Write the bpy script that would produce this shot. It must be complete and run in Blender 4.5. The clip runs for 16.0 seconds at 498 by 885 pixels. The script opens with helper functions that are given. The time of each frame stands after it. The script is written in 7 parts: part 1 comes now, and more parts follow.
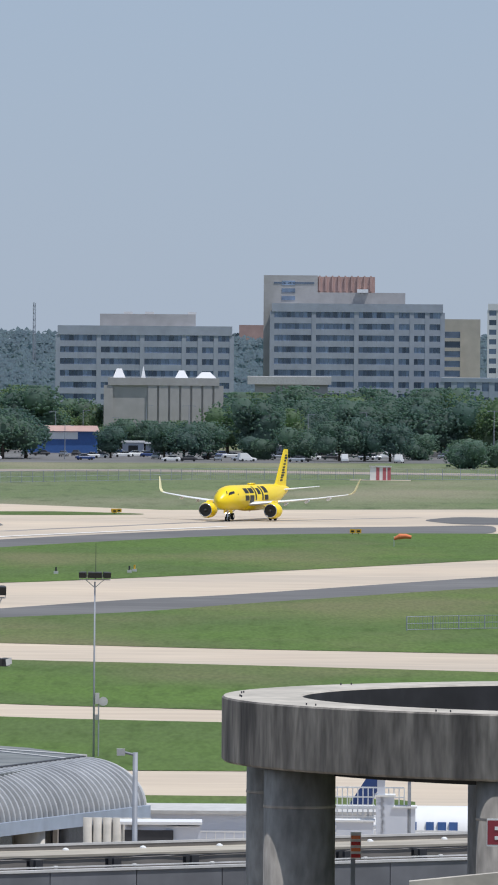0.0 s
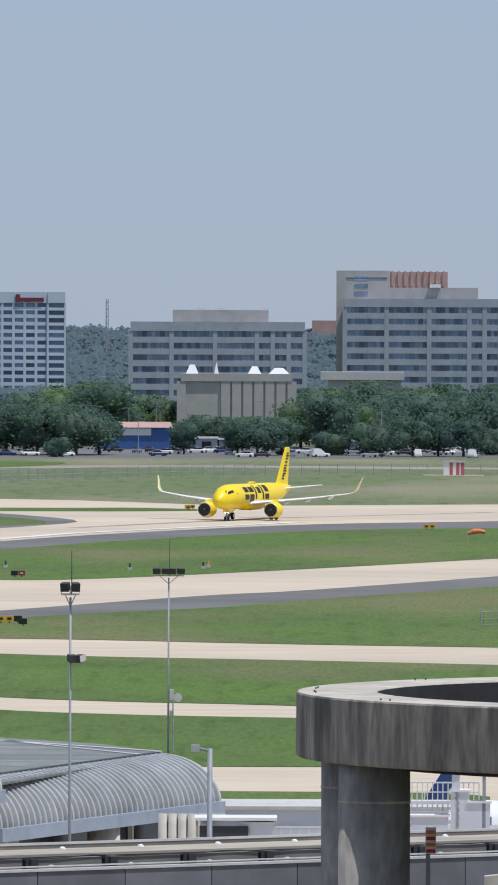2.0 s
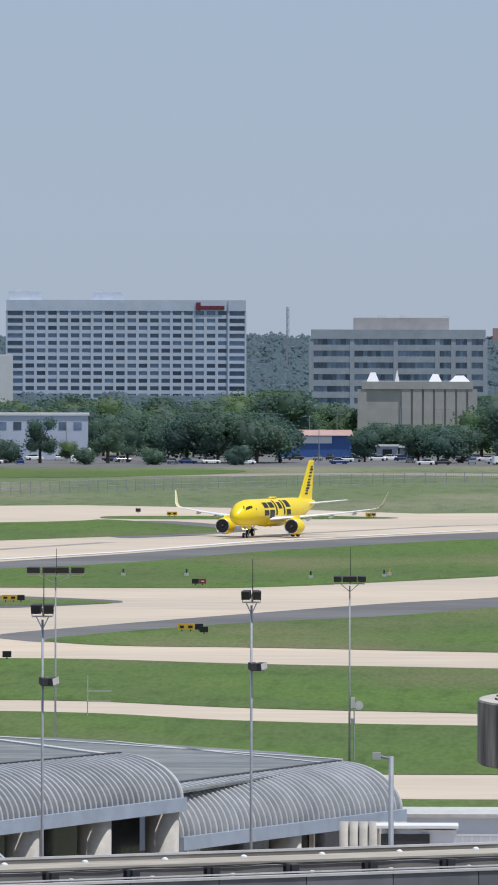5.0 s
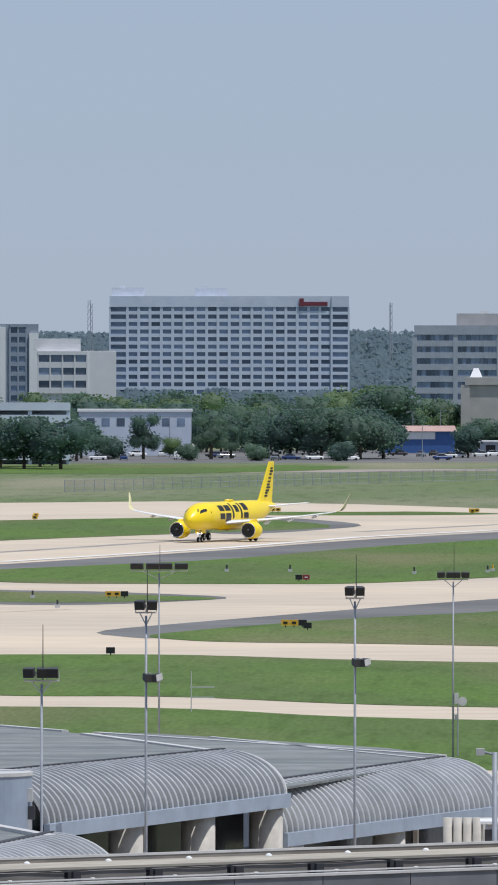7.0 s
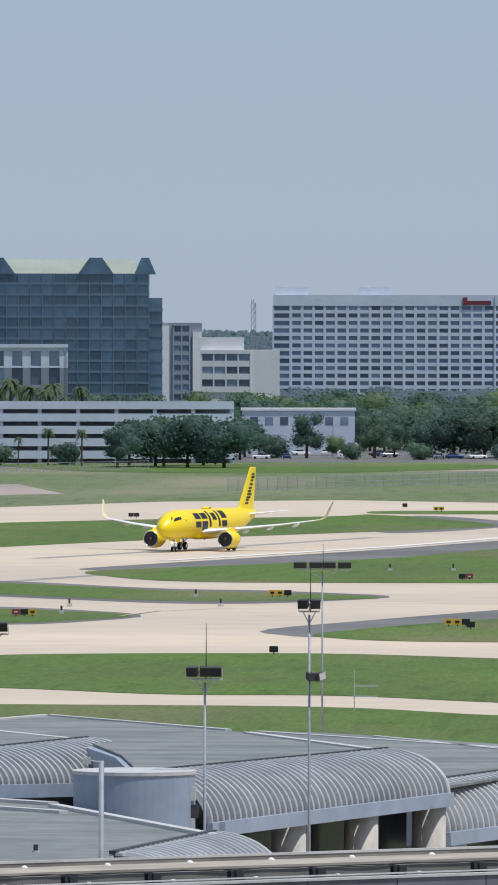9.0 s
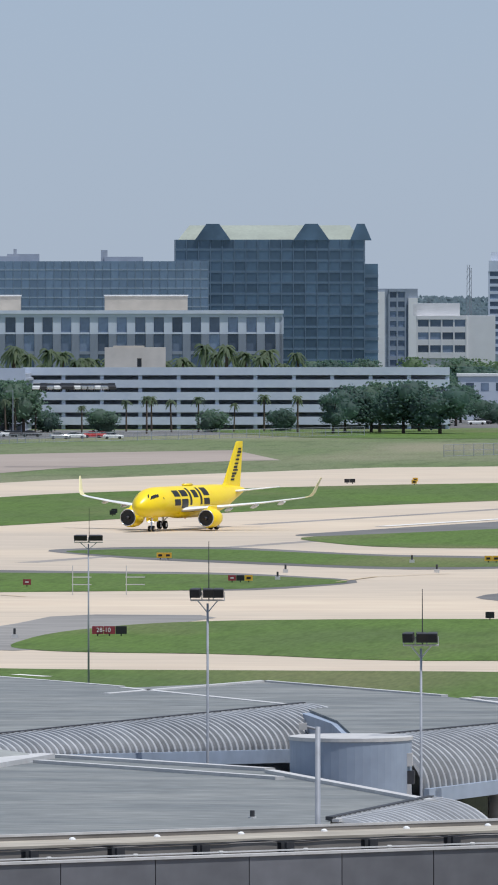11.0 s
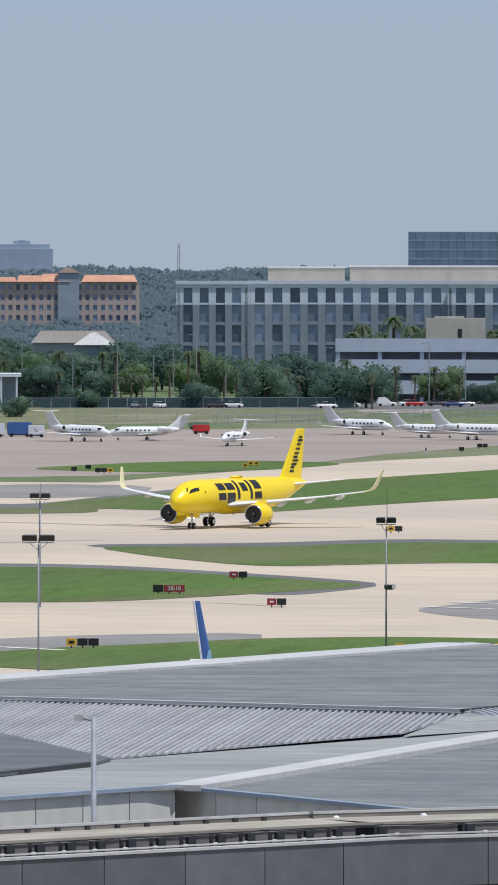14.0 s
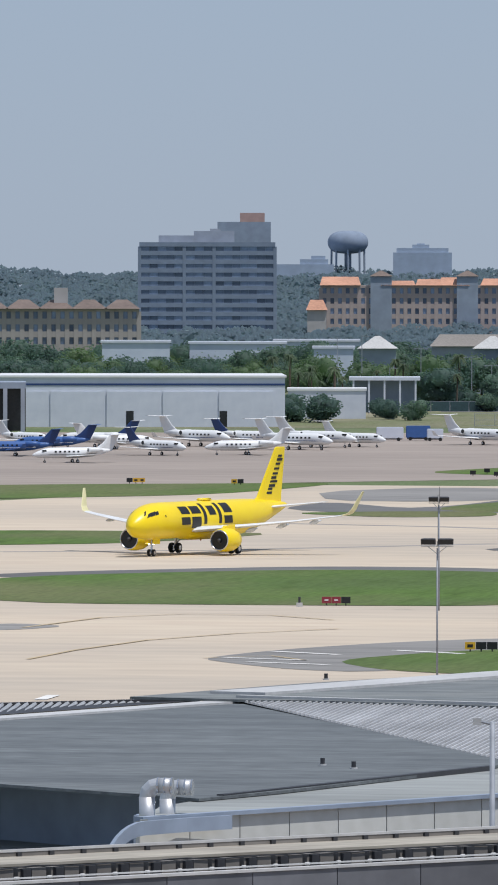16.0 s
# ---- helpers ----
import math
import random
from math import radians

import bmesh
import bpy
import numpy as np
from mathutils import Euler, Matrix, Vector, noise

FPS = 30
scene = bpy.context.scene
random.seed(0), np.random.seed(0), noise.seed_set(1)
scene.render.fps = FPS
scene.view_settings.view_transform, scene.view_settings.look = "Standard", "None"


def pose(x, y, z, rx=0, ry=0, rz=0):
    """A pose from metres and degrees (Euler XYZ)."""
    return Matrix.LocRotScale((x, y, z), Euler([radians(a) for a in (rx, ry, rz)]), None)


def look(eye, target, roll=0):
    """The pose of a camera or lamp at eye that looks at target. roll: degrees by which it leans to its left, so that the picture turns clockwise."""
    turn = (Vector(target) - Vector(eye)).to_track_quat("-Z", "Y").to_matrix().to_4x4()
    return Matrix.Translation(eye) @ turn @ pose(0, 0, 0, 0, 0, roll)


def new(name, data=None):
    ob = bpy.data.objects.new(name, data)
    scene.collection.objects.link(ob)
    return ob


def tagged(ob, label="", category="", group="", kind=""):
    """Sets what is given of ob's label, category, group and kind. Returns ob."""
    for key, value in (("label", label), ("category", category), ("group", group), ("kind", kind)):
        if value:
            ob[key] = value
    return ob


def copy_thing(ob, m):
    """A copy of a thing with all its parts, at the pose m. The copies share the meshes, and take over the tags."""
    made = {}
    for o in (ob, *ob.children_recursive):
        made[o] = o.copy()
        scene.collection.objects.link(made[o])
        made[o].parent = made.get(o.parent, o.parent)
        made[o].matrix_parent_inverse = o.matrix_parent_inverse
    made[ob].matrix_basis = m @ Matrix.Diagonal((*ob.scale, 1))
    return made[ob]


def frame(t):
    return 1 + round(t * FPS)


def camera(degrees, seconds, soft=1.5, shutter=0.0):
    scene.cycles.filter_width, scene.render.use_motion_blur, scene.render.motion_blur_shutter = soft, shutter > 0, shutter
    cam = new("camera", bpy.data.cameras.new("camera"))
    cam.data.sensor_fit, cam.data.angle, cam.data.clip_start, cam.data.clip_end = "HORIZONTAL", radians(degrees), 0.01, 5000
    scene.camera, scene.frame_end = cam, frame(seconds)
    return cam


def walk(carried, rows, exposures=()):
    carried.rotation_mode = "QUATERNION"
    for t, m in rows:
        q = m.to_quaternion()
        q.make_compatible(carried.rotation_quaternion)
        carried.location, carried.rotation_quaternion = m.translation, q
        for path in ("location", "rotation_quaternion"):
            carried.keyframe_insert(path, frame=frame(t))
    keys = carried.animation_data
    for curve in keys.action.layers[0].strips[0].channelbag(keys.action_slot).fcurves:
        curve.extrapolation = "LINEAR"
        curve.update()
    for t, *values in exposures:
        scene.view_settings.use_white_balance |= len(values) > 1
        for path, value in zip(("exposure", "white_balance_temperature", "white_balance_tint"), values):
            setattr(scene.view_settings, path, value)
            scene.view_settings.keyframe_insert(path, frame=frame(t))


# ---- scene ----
# The camera stands on a garage roof and pans after the taxiing aircraft.
EYE = 33.0
cam = camera(2.833, 16.0, soft=1.9)
PAN = [  # seconds, yaw, pitch, roll
    (0.0, -0.0000, -0.6720, 0.452),
    (0.5, 0.1087, -0.6965, 0.432),
    (1.0, 0.2232, -0.7147, 0.381),
    (1.5, 0.3276, -0.7133, 0.299),
    (2.0, 0.4170, -0.6990, 0.210),
    (2.5, 0.5222, -0.6913, 0.146),
    (3.0, 0.6743, -0.6895, 0.098),
    (3.5, 0.8732, -0.6752, 0.077),
    (4.0, 1.0906, -0.6523, 0.089),
    (4.2, 1.1766, -0.6434, 0.090),
    (6.3, 1.7961, -0.6829, 0.081),
    (6.5, 1.8609, -0.6811, 0.059),
    (7.0, 2.0335, -0.6801, 0.034),
    (7.5, 2.2246, -0.6749, 0.013),
    (8.0, 2.4434, -0.6607, 0.020),
    (8.2, 2.5407, -0.6542, 0.027),
    (10.3, 3.7232, -0.8012, 0.032),
    (10.5, 3.8455, -0.8177, 0.002),
    (11.0, 4.1914, -0.8811, -0.040),
    (11.5, 4.6401, -0.9644, -0.064),
    (12.0, 5.1585, -1.0422, -0.077),
    (12.5, 5.6820, -1.0710, -0.061),
    (13.0, 6.1746, -1.0617, -0.008),
    (13.5, 6.6554, -1.0504, 0.034),
    (14.0, 7.1756, -1.0488, 0.058),
    (14.5, 7.7179, -1.0419, 0.065),
    (15.0, 8.2648, -1.0279, 0.053),
    (15.5, 8.8251, -1.0192, 0.054),
    (16.0, 9.4450, -1.0302, 0.045),
]
walk(cam, [(t, pose(0, 0, EYE, 90 + pitch, 0, yaw) @ pose(0, 0, 0, 0, 0, roll)) for t, yaw, pitch, roll in PAN],
     exposures=[(0.0, 0.0, 6220, 11), (13.0, 0.0, 6220, 11), (15.0, -0.1, 6220, 11), (16.0, -0.1, 6220, 11)])

# Hazy daylight: one high sun behind and to the right, and a sky veiled by thin grey-blue haze.
SUN_ELEVATION, SUN_BEARING = 68.0, 118.0  # degrees; bearing clockwise from the first view's axis
world = bpy.data.worlds.new("sky")
scene.world = world
world.use_nodes = True
wn, wl = world.node_tree.nodes, world.node_tree.links
sky = wn.new("ShaderNodeTexSky")
sky.sky_type = "NISHITA"
sky.sun_disc = False
sky.sun_elevation, sky.sun_rotation = radians(SUN_ELEVATION), radians(SUN_BEARING)
sky.altitude, sky.air_density, sky.dust_density, sky.ozone_density = 30, 1.0, 0.15, 3.0
tint = wn.new("ShaderNodeMix")
tint.data_type, tint.blend_type = "RGBA", "MULTIPLY"
tint.inputs["Factor"].default_value = 1.0
tint.inputs["B"].default_value = (0.80, 0.885, 1.20, 1)
wl.new(sky.outputs["Color"], tint.inputs["A"])
veil = wn.new("ShaderNodeMix")
veil.data_type = "RGBA"
veil.inputs["Factor"].default_value = 0.78
veil.inputs["B"].default_value = (3.50, 4.28, 5.30, 1)
wl.new(tint.outputs["Result"], veil.inputs["A"])
wl.new(veil.outputs["Result"], wn["Background"].inputs["Color"])
wn["Background"].inputs["Strength"].default_value = 0.1

lamp = bpy.data.lights.new("sun", "SUN")
lamp.energy, lamp.angle, lamp.color = 3.7, radians(0.6), (1.0, 0.965, 0.91)
sun = new("sun", lamp)
_e, _b = radians(SUN_ELEVATION), radians(SUN_BEARING)
sun.matrix_world = look((math.sin(_b) * math.cos(_e) * 100, math.cos(_b) * math.cos(_e) * 100, math.sin(_e) * 100), (0, 0, 0))


# ---------------------------------------------------------------- materials
def rgb(c, k=1.0):
    return (min(1, c[0] * k), min(1, c[1] * k), min(1, c[2] * k), 1)


def surface(name, color, rough=0.7, metal=0.0, fine=2.0, coarse=0.1, vary=0.25, bump=0.2, stretch=(1, 1, 1), other=None, each=0.0, spec=0.5):
    """A material with grain and larger stains at real size. fine, coarse: noise per metre. other: the colour of the stains."""
    m = bpy.data.materials.new(name)
    m.use_nodes = True
    n, l = m.node_tree.nodes, m.node_tree.links
    b = n["Principled BSDF"]
    b.inputs["Roughness"].default_value, b.inputs["Metallic"].default_value = rough, metal
    b.inputs["Specular IOR Level"].default_value = spec
    tc, mp = n.new("ShaderNodeTexCoord"), n.new("ShaderNodeMapping")
    mp.inputs["Scale"].default_value = stretch
    l.new(tc.outputs["Object"], mp.inputs["Vector"])
    big, small = n.new("ShaderNodeTexNoise"), n.new("ShaderNodeTexNoise")
    big.inputs["Scale"].default_value, small.inputs["Scale"].default_value = coarse, fine
    big.inputs["Detail"].default_value, small.inputs["Detail"].default_value = 5, 3
    for t in (big, small):
        l.new(mp.outputs["Vector"], t.inputs["Vector"])
    ramp = n.new("ShaderNodeValToRGB")
    ramp.color_ramp.elements[0].position, ramp.color_ramp.elements[1].position = 0.35, 0.68
    ramp.color_ramp.elements[0].color = rgb(other) if other else rgb(color, 1 - vary)
    ramp.color_ramp.elements[1].color = rgb(color)
    l.new(big.outputs["Fac"], ramp.inputs["Fac"])
    mix = n.new("ShaderNodeMix")
    mix.data_type, mix.blend_type = "RGBA", "OVERLAY"
    mix.inputs["Factor"].default_value = min(0.8, vary * 1.5)
    l.new(ramp.outputs["Color"], mix.inputs["A"])
    l.new(small.outputs["Fac"], mix.inputs["B"])
    out = mix.outputs["Result"]
    if each:
        info, hsv, mr = n.new("ShaderNodeObjectInfo"), n.new("ShaderNodeHueSaturation"), n.new("ShaderNodeMapRange")
        mr.inputs["To Min"].default_value, mr.inputs["To Max"].default_value = 1 - each, 1 + each
        l.new(info.outputs["Random"], mr.inputs["Value"])
        l.new(mr.outputs["Result"], hsv.inputs["Value"])
        l.new(out, hsv.inputs["Color"])
        out = hsv.outputs["Color"]
    l.new(out, b.inputs["Base Color"])
    if bump:
        bp = n.new("ShaderNodeBump")
        bp.inputs["Strength"].default_value, bp.inputs["Distance"].default_value = bump, 0.05
        l.new(small.outputs["Fac"], bp.inputs["Height"])
        l.new(bp.outputs["Normal"], b.inputs["Normal"])
    return m


def leaves(name, a, b_, island=0.5, through_light=0.45):
    """Foliage: each clump its own shade between two greens."""
    m = bpy.data.materials.new(name)
    m.use_nodes = True
    n, l = m.node_tree.nodes, m.node_tree.links
    b = n["Principled BSDF"]
    b.inputs["Roughness"].default_value = 0.7
    b.inputs["Specular IOR Level"].default_value = 0.25
    g, o, mx, ramp = n.new("ShaderNodeNewGeometry"), n.new("ShaderNodeObjectInfo"), n.new("ShaderNodeMath"), n.new("ShaderNodeMix")
    mx.operation = "MULTIPLY_ADD"
    mx.inputs[1].default_value = island
    ma = n.new("ShaderNodeMath")
    ma.operation = "MULTIPLY"
    ma.inputs[1].default_value = 1 - island
    l.new(o.outputs["Random"], ma.inputs[0])
    l.new(g.outputs["Random Per Island"], mx.inputs[0])
    l.new(ma.outputs[0], mx.inputs[2])
    ramp.data_type = "RGBA"
    ramp.inputs["A"].default_value, ramp.inputs["B"].default_value = rgb(a), rgb(b_)
    l.new(mx.outputs[0], ramp.inputs["Factor"])
    l.new(ramp.outputs["Result"], b.inputs["Base Color"])
    # leaves let part of the light through
    tr, both = n.new("ShaderNodeBsdfTranslucent"), n.new("ShaderNodeMixShader")
    both.inputs["Fac"].default_value = through_light
    bright = n.new("ShaderNodeMix")
    bright.data_type, bright.blend_type = "RGBA", "MULTIPLY"
    bright.inputs["Factor"].default_value = 1.0
    bright.inputs["B"].default_value = (2.5, 2.6, 2.2, 1)
    l.new(ramp.outputs["Result"], bright.inputs["A"])
    l.new(bright.outputs["Result"], tr.inputs["Color"])
    l.new(b.outputs["BSDF"], both.inputs[1])
    l.new(tr.outputs["BSDF"], both.inputs[2])
    l.new(both.outputs["Shader"], n["Material Output"].inputs["Surface"])
    return m


def turf(name, lush, dull, dry, dry_amount, scale=1.0):
    """Mown grass: lush and dull streaks, dry straw patches and a fine blade grain."""
    m = bpy.data.materials.new(name)
    m.use_nodes = True
    n, l = m.node_tree.nodes, m.node_tree.links
    b = n["Principled BSDF"]
    b.inputs["Roughness"].default_value, b.inputs["Specular IOR Level"].default_value = 0.9, 0.1
    tc = n.new("ShaderNodeTexCoord")

    def field(per_metre, stretch, low, high, detail=5):
        mp, t, r = n.new("ShaderNodeMapping"), n.new("ShaderNodeTexNoise"), n.new("ShaderNodeMapRange")
        mp.inputs["Scale"].default_value = stretch
        t.inputs["Scale"].default_value, t.inputs["Detail"].default_value = per_metre, detail
        r.inputs["From Min"].default_value, r.inputs["From Max"].default_value = low, high
        l.new(tc.outputs["Object"], mp.inputs["Vector"])
        l.new(mp.outputs["Vector"], t.inputs["Vector"])
        l.new(t.outputs["Fac"], r.inputs["Value"])
        return r.outputs["Result"]

    def blend(a, b_, f, mode="MIX"):
        x = n.new("ShaderNodeMix")
        x.data_type, x.blend_type = "RGBA", mode
        for key, v in (("A", a), ("B", b_), ("Factor", f)):
            if isinstance(v, (tuple, float)):
                x.inputs[key].default_value = v
            else:
                l.new(v, x.inputs[key])
        return x.outputs["Result"]

    c = blend(rgb(dull), rgb(lush), field(0.05 * scale, (0.7, 0.35, 1), .38, .62))
    c = blend(c, rgb(lush, .62), field(0.5 * scale, (1, 0.12, 1), .50, .80))
    amount = n.new("ShaderNodeMath")
    amount.operation = "MULTIPLY"
    amount.inputs[1].default_value = dry_amount
    l.new(field(0.022 * scale, (1, 0.3, 1), .50, .66, 8), amount.inputs[0])
    c = blend(c, rgb(dry), amount.outputs[0])
    c = blend(c, field(2.2, (1, 0.1, 1), .30, .70, 3), 0.16, "OVERLAY")
    l.new(c, b.inputs["Base Color"])
    return m


GRASS = turf("mown grass", (0.098, 0.160, 0.038), (0.092, 0.135, 0.044), (0.17, 0.158, 0.085), 0.7)
FIELD = turf("far grass", (0.132, 0.172, 0.078), (0.158, 0.180, 0.100), (0.26, 0.235, 0.165), 0.7, 0.6)
CONCRETE = surface("pale pavement concrete", (0.585, 0.48, 0.36), 0.85, fine=0.25, coarse=0.015, vary=0.16, bump=0.1, other=(0.475, 0.40, 0.315), stretch=(0.3, 1, 1))
APRON = surface("tan apron", (0.350, 0.290, 0.245), 0.9, fine=0.25, coarse=0.015, vary=0.2, bump=0.1, stretch=(0.3, 1, 1))
ASPHALT = surface("grey asphalt shoulder", (0.16, 0.155, 0.15), 0.9, fine=0.4, coarse=0.03, vary=0.3, bump=0.2, stretch=(0.3, 1, 1))
WORN = surface("worn grey shoulder pavement", (0.27, 0.255, 0.235), 0.9, fine=0.4, coarse=0.03, vary=0.3, bump=0.2, other=(0.20, 0.19, 0.178), stretch=(0.3, 1, 1))
RUBBER = surface("tyre marks", (0.33, 0.30, 0.27), 0.9, fine=0.5, coarse=0.05, vary=0.3, stretch=(0.2, 1, 1))
PAINT_Y = surface("yellow road paint", (0.56, 0.43, 0.25), 0.7, vary=0.2)
PAINT_W = surface("white road paint", (0.78, 0.75, 0.70), 0.7, vary=0.15)
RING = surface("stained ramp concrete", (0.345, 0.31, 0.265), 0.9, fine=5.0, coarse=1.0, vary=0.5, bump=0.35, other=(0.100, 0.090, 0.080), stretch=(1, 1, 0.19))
RINGCOL = surface("weathered column concrete", (0.36, 0.33, 0.295), 0.9, fine=4.0, coarse=0.9, vary=0.35, bump=0.3, other=(0.22, 0.202, 0.182), stretch=(1, 1, 0.4))
# Shade of the deep drum, put into the colour as near-black.
RINGIN = surface("shade-black inner concrete", (0.035, 0.035, 0.037), 0.95, fine=1.0, coarse=0.4, vary=0.4)
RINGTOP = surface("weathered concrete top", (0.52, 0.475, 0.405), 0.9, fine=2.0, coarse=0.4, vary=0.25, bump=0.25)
BEAM = surface("guideway concrete", (0.25, 0.228, 0.205), 0.85, fine=1.5, coarse=0.25, vary=0.35, bump=0.25, stretch=(0.4, 1, 1))
SLAB = surface("weathered beige slab", (0.43, 0.39, 0.315), 0.9, fine=2.0, coarse=0.5, vary=0.25, bump=0.2, other=(0.33, 0.295, 0.245), stretch=(0.25, 1, 1))
PANEL = surface("grey wall panel", (0.150, 0.153, 0.168), 0.7, fine=0.8, coarse=0.2, vary=0.22, bump=0.1, each=0.2)
STEEL = surface("galvanised steel", (0.35, 0.37, 0.41), 0.6, 0.1, vary=0.2, each=0.08)
DARKSTEEL = surface("dark steel", (0.06, 0.06, 0.065), 0.6, 0.3, vary=0.2)
ROOF = surface("grey roof membrane", (0.222, 0.229, 0.219), 0.85, fine=3.0, coarse=0.45, vary=0.45, bump=0.25, other=(0.138, 0.150, 0.152), stretch=(0.22, 0.9, 1))
VAULT = surface("ribbed metal roof", (0.50, 0.50, 0.50), 0.45, 0.25, fine=1.0, coarse=0.15, vary=0.2, bump=0.08)
# Darker copy of the rib metal; its tone paints shade between ribs and seams.
VAULTPAN = surface("shade-toned metal pan between ribs", (0.21, 0.215, 0.225), 0.55, 0.2, fine=1.0, coarse=0.3, vary=0.3, bump=0.08)
SEAM = surface("pale seam metal", (0.62, 0.61, 0.60), 0.45, 0.2, vary=0.2, each=0.12)
ROOF_DARK = surface("dark grey roof membrane", (0.150, 0.163, 0.166), 0.85, fine=3.0, coarse=0.4, vary=0.45, bump=0.2, other=(0.100, 0.110, 0.115), stretch=(0.22, 0.9, 1))
TRIM = surface("pale metal trim", (0.56, 0.55, 0.535), 0.6, 0.0, vary=0.15)
BLUEWALL = surface("pale blue-grey cladding", (0.30, 0.355, 0.44), 0.55, 0.0, fine=0.8, coarse=0.1, vary=0.15, bump=0.05)
BEIGE = surface("beige render", (0.50, 0.47, 0.42), 0.8, vary=0.2)
# Near-black for glass; also painted on recesses and doorways in place of shade.
SHADE = surface("glazing and shade black", (0.02, 0.022, 0.025), 0.2, vary=0.3)
CHROME = surface("bright duct metal", (0.66, 0.66, 0.67), 0.45, 0.55, vary=0.2)
WHITE = surface("white paint", (0.78, 0.78, 0.77), 0.5, vary=0.08)
OFFWHITE = surface("off-white cladding", (0.66, 0.69, 0.76), 0.6, fine=0.5, coarse=0.06, vary=0.12)
YELLOW = surface("yellow aircraft paint", (0.90, 0.66, 0.0), 0.35, fine=0.8, coarse=0.15, vary=0.06, bump=0.0)
BLACK = surface("black paint", (0.012, 0.012, 0.013), 0.5, vary=0.2, bump=0)
TYRE = surface("tyre rubber", (0.02, 0.02, 0.02), 0.9, vary=0.2)
WINGGREY = surface("pale wing paint", (0.80, 0.80, 0.79), 0.4, vary=0.1, bump=0)
METAL = surface("bare metal lip", (0.62, 0.62, 0.63), 0.25, 0.9, vary=0.1, bump=0)
NAVY = surface("navy paint", (0.02, 0.05, 0.17), 0.4, vary=0.1)
BLUE = surface("blue paint", (0.05, 0.13, 0.36), 0.45, vary=0.12)
SKYBLUE = surface("light blue paint", (0.22, 0.45, 0.68), 0.45, vary=0.12)
RED = surface("red paint", (0.55, 0.03, 0.03), 0.5, vary=0.12)
SIGNRED = surface("red sign face", (0.27, 0.03, 0.045), 0.5, vary=0.1)
SIGNYEL = surface("yellow sign face", (0.75, 0.42, 0.03), 0.5, vary=0.1)
SCREEN = surface("dark green windscreen cloth", (0.035, 0.075, 0.080), 0.8, fine=2.0, coarse=0.2, vary=0.3, each=0.2)
DRY = turf("dry verge grass", (0.17, 0.185, 0.095), (0.20, 0.195, 0.12), (0.30, 0.265, 0.19), 0.9, 1.4)
ORANGE = surface("orange cloth", (0.80, 0.22, 0.08), 0.7, vary=0.15)
# Glass base colour is raised towards blue to imitate haze over far windows.
GLASS_DK = surface("haze-lifted window glass", (0.25, 0.315, 0.43), 0.2, 0.4, fine=0.05, coarse=0.3, vary=0.4, bump=0, each=0.5)
GLASS_BL = surface("blue mirror glass", (0.29, 0.40, 0.55), 0.15, 0.6, fine=0.05, coarse=0.12, vary=0.4, bump=0, each=0.12)
GLASS_TE = surface("teal mirror glass", (0.15, 0.235, 0.335), 0.15, 0.5, fine=0.05, coarse=0.12, vary=0.4, bump=0, each=0.25)
# Precast grey with a blue lift painted in for distance haze.
WALL_GREY = surface("haze-lifted grey precast wall", (0.375, 0.405, 0.465), 0.85, fine=0.3, coarse=0.04, vary=0.15)
WALL_TAN = surface("tan precast wall", (0.45, 0.43, 0.415), 0.85, fine=0.3, coarse=0.04, vary=0.15)
WALL_WHITE = surface("white facade", (0.70, 0.70, 0.71), 0.8, fine=0.3, coarse=0.04, vary=0.1)
# Lightened and blued so that the wall colour stands in for haze.
WALL_HAZE_BLUE = surface("blue-grey facade", (0.30, 0.35, 0.42), 0.8, fine=0.3, coarse=0.04, vary=0.15)
WALL_PINK = surface("pink granite facade", (0.50, 0.33, 0.29), 0.8, fine=0.3, coarse=0.04, vary=0.15)
WALL_BEIGE = surface("beige facade", (0.50, 0.46, 0.40), 0.8, fine=0.3, coarse=0.04, vary=0.15)
ROOF_RED = surface("terracotta roof tiles", (0.60, 0.31, 0.20), 0.8, fine=1.0, coarse=0.1, vary=0.25)
ROOF_BROWN = surface("brown shingle roof", (0.20, 0.15, 0.125), 0.85, fine=1.0, coarse=0.1, vary=0.25)
ROOF_GREEN = surface("pale green metal roof", (0.33, 0.36, 0.30), 0.6, fine=1.0, coarse=0.1, vary=0.15)
ROOF_GREY = surface("pale flat roof", (0.55, 0.54, 0.52), 0.8, vary=0.15)
WALL_PALE = surface("pale grey facade", (0.57, 0.625, 0.72), 0.8, fine=0.3, coarse=0.04, vary=0.12)
WALL_TAUPE = surface("taupe render facade", (0.37, 0.34, 0.315), 0.8, fine=0.3, coarse=0.04, vary=0.15)
WALL_PEACH = surface("peach render facade", (0.47, 0.385, 0.35), 0.8, fine=0.3, coarse=0.04, vary=0.15)
# Base colour holds the horizon haze, not the buildings' own paint.
WALL_HAZY = surface("haze-painted far facade", (0.38, 0.45, 0.55), 0.8, fine=0.3, coarse=0.04, vary=0.12)
EAVE = surface("pale eave panel", (0.60, 0.60, 0.56), 0.75, fine=1.0, coarse=0.3, vary=0.15, bump=0.1, each=0.06)
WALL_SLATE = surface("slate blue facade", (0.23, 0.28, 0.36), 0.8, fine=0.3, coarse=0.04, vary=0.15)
WALL_MID = surface("mid blue-grey facade", (0.23, 0.265, 0.325), 0.8, fine=0.3, coarse=0.04, vary=0.15)
PINKSTRIPE = surface("faded red paint", (0.45, 0.12, 0.14), 0.6, vary=0.15)
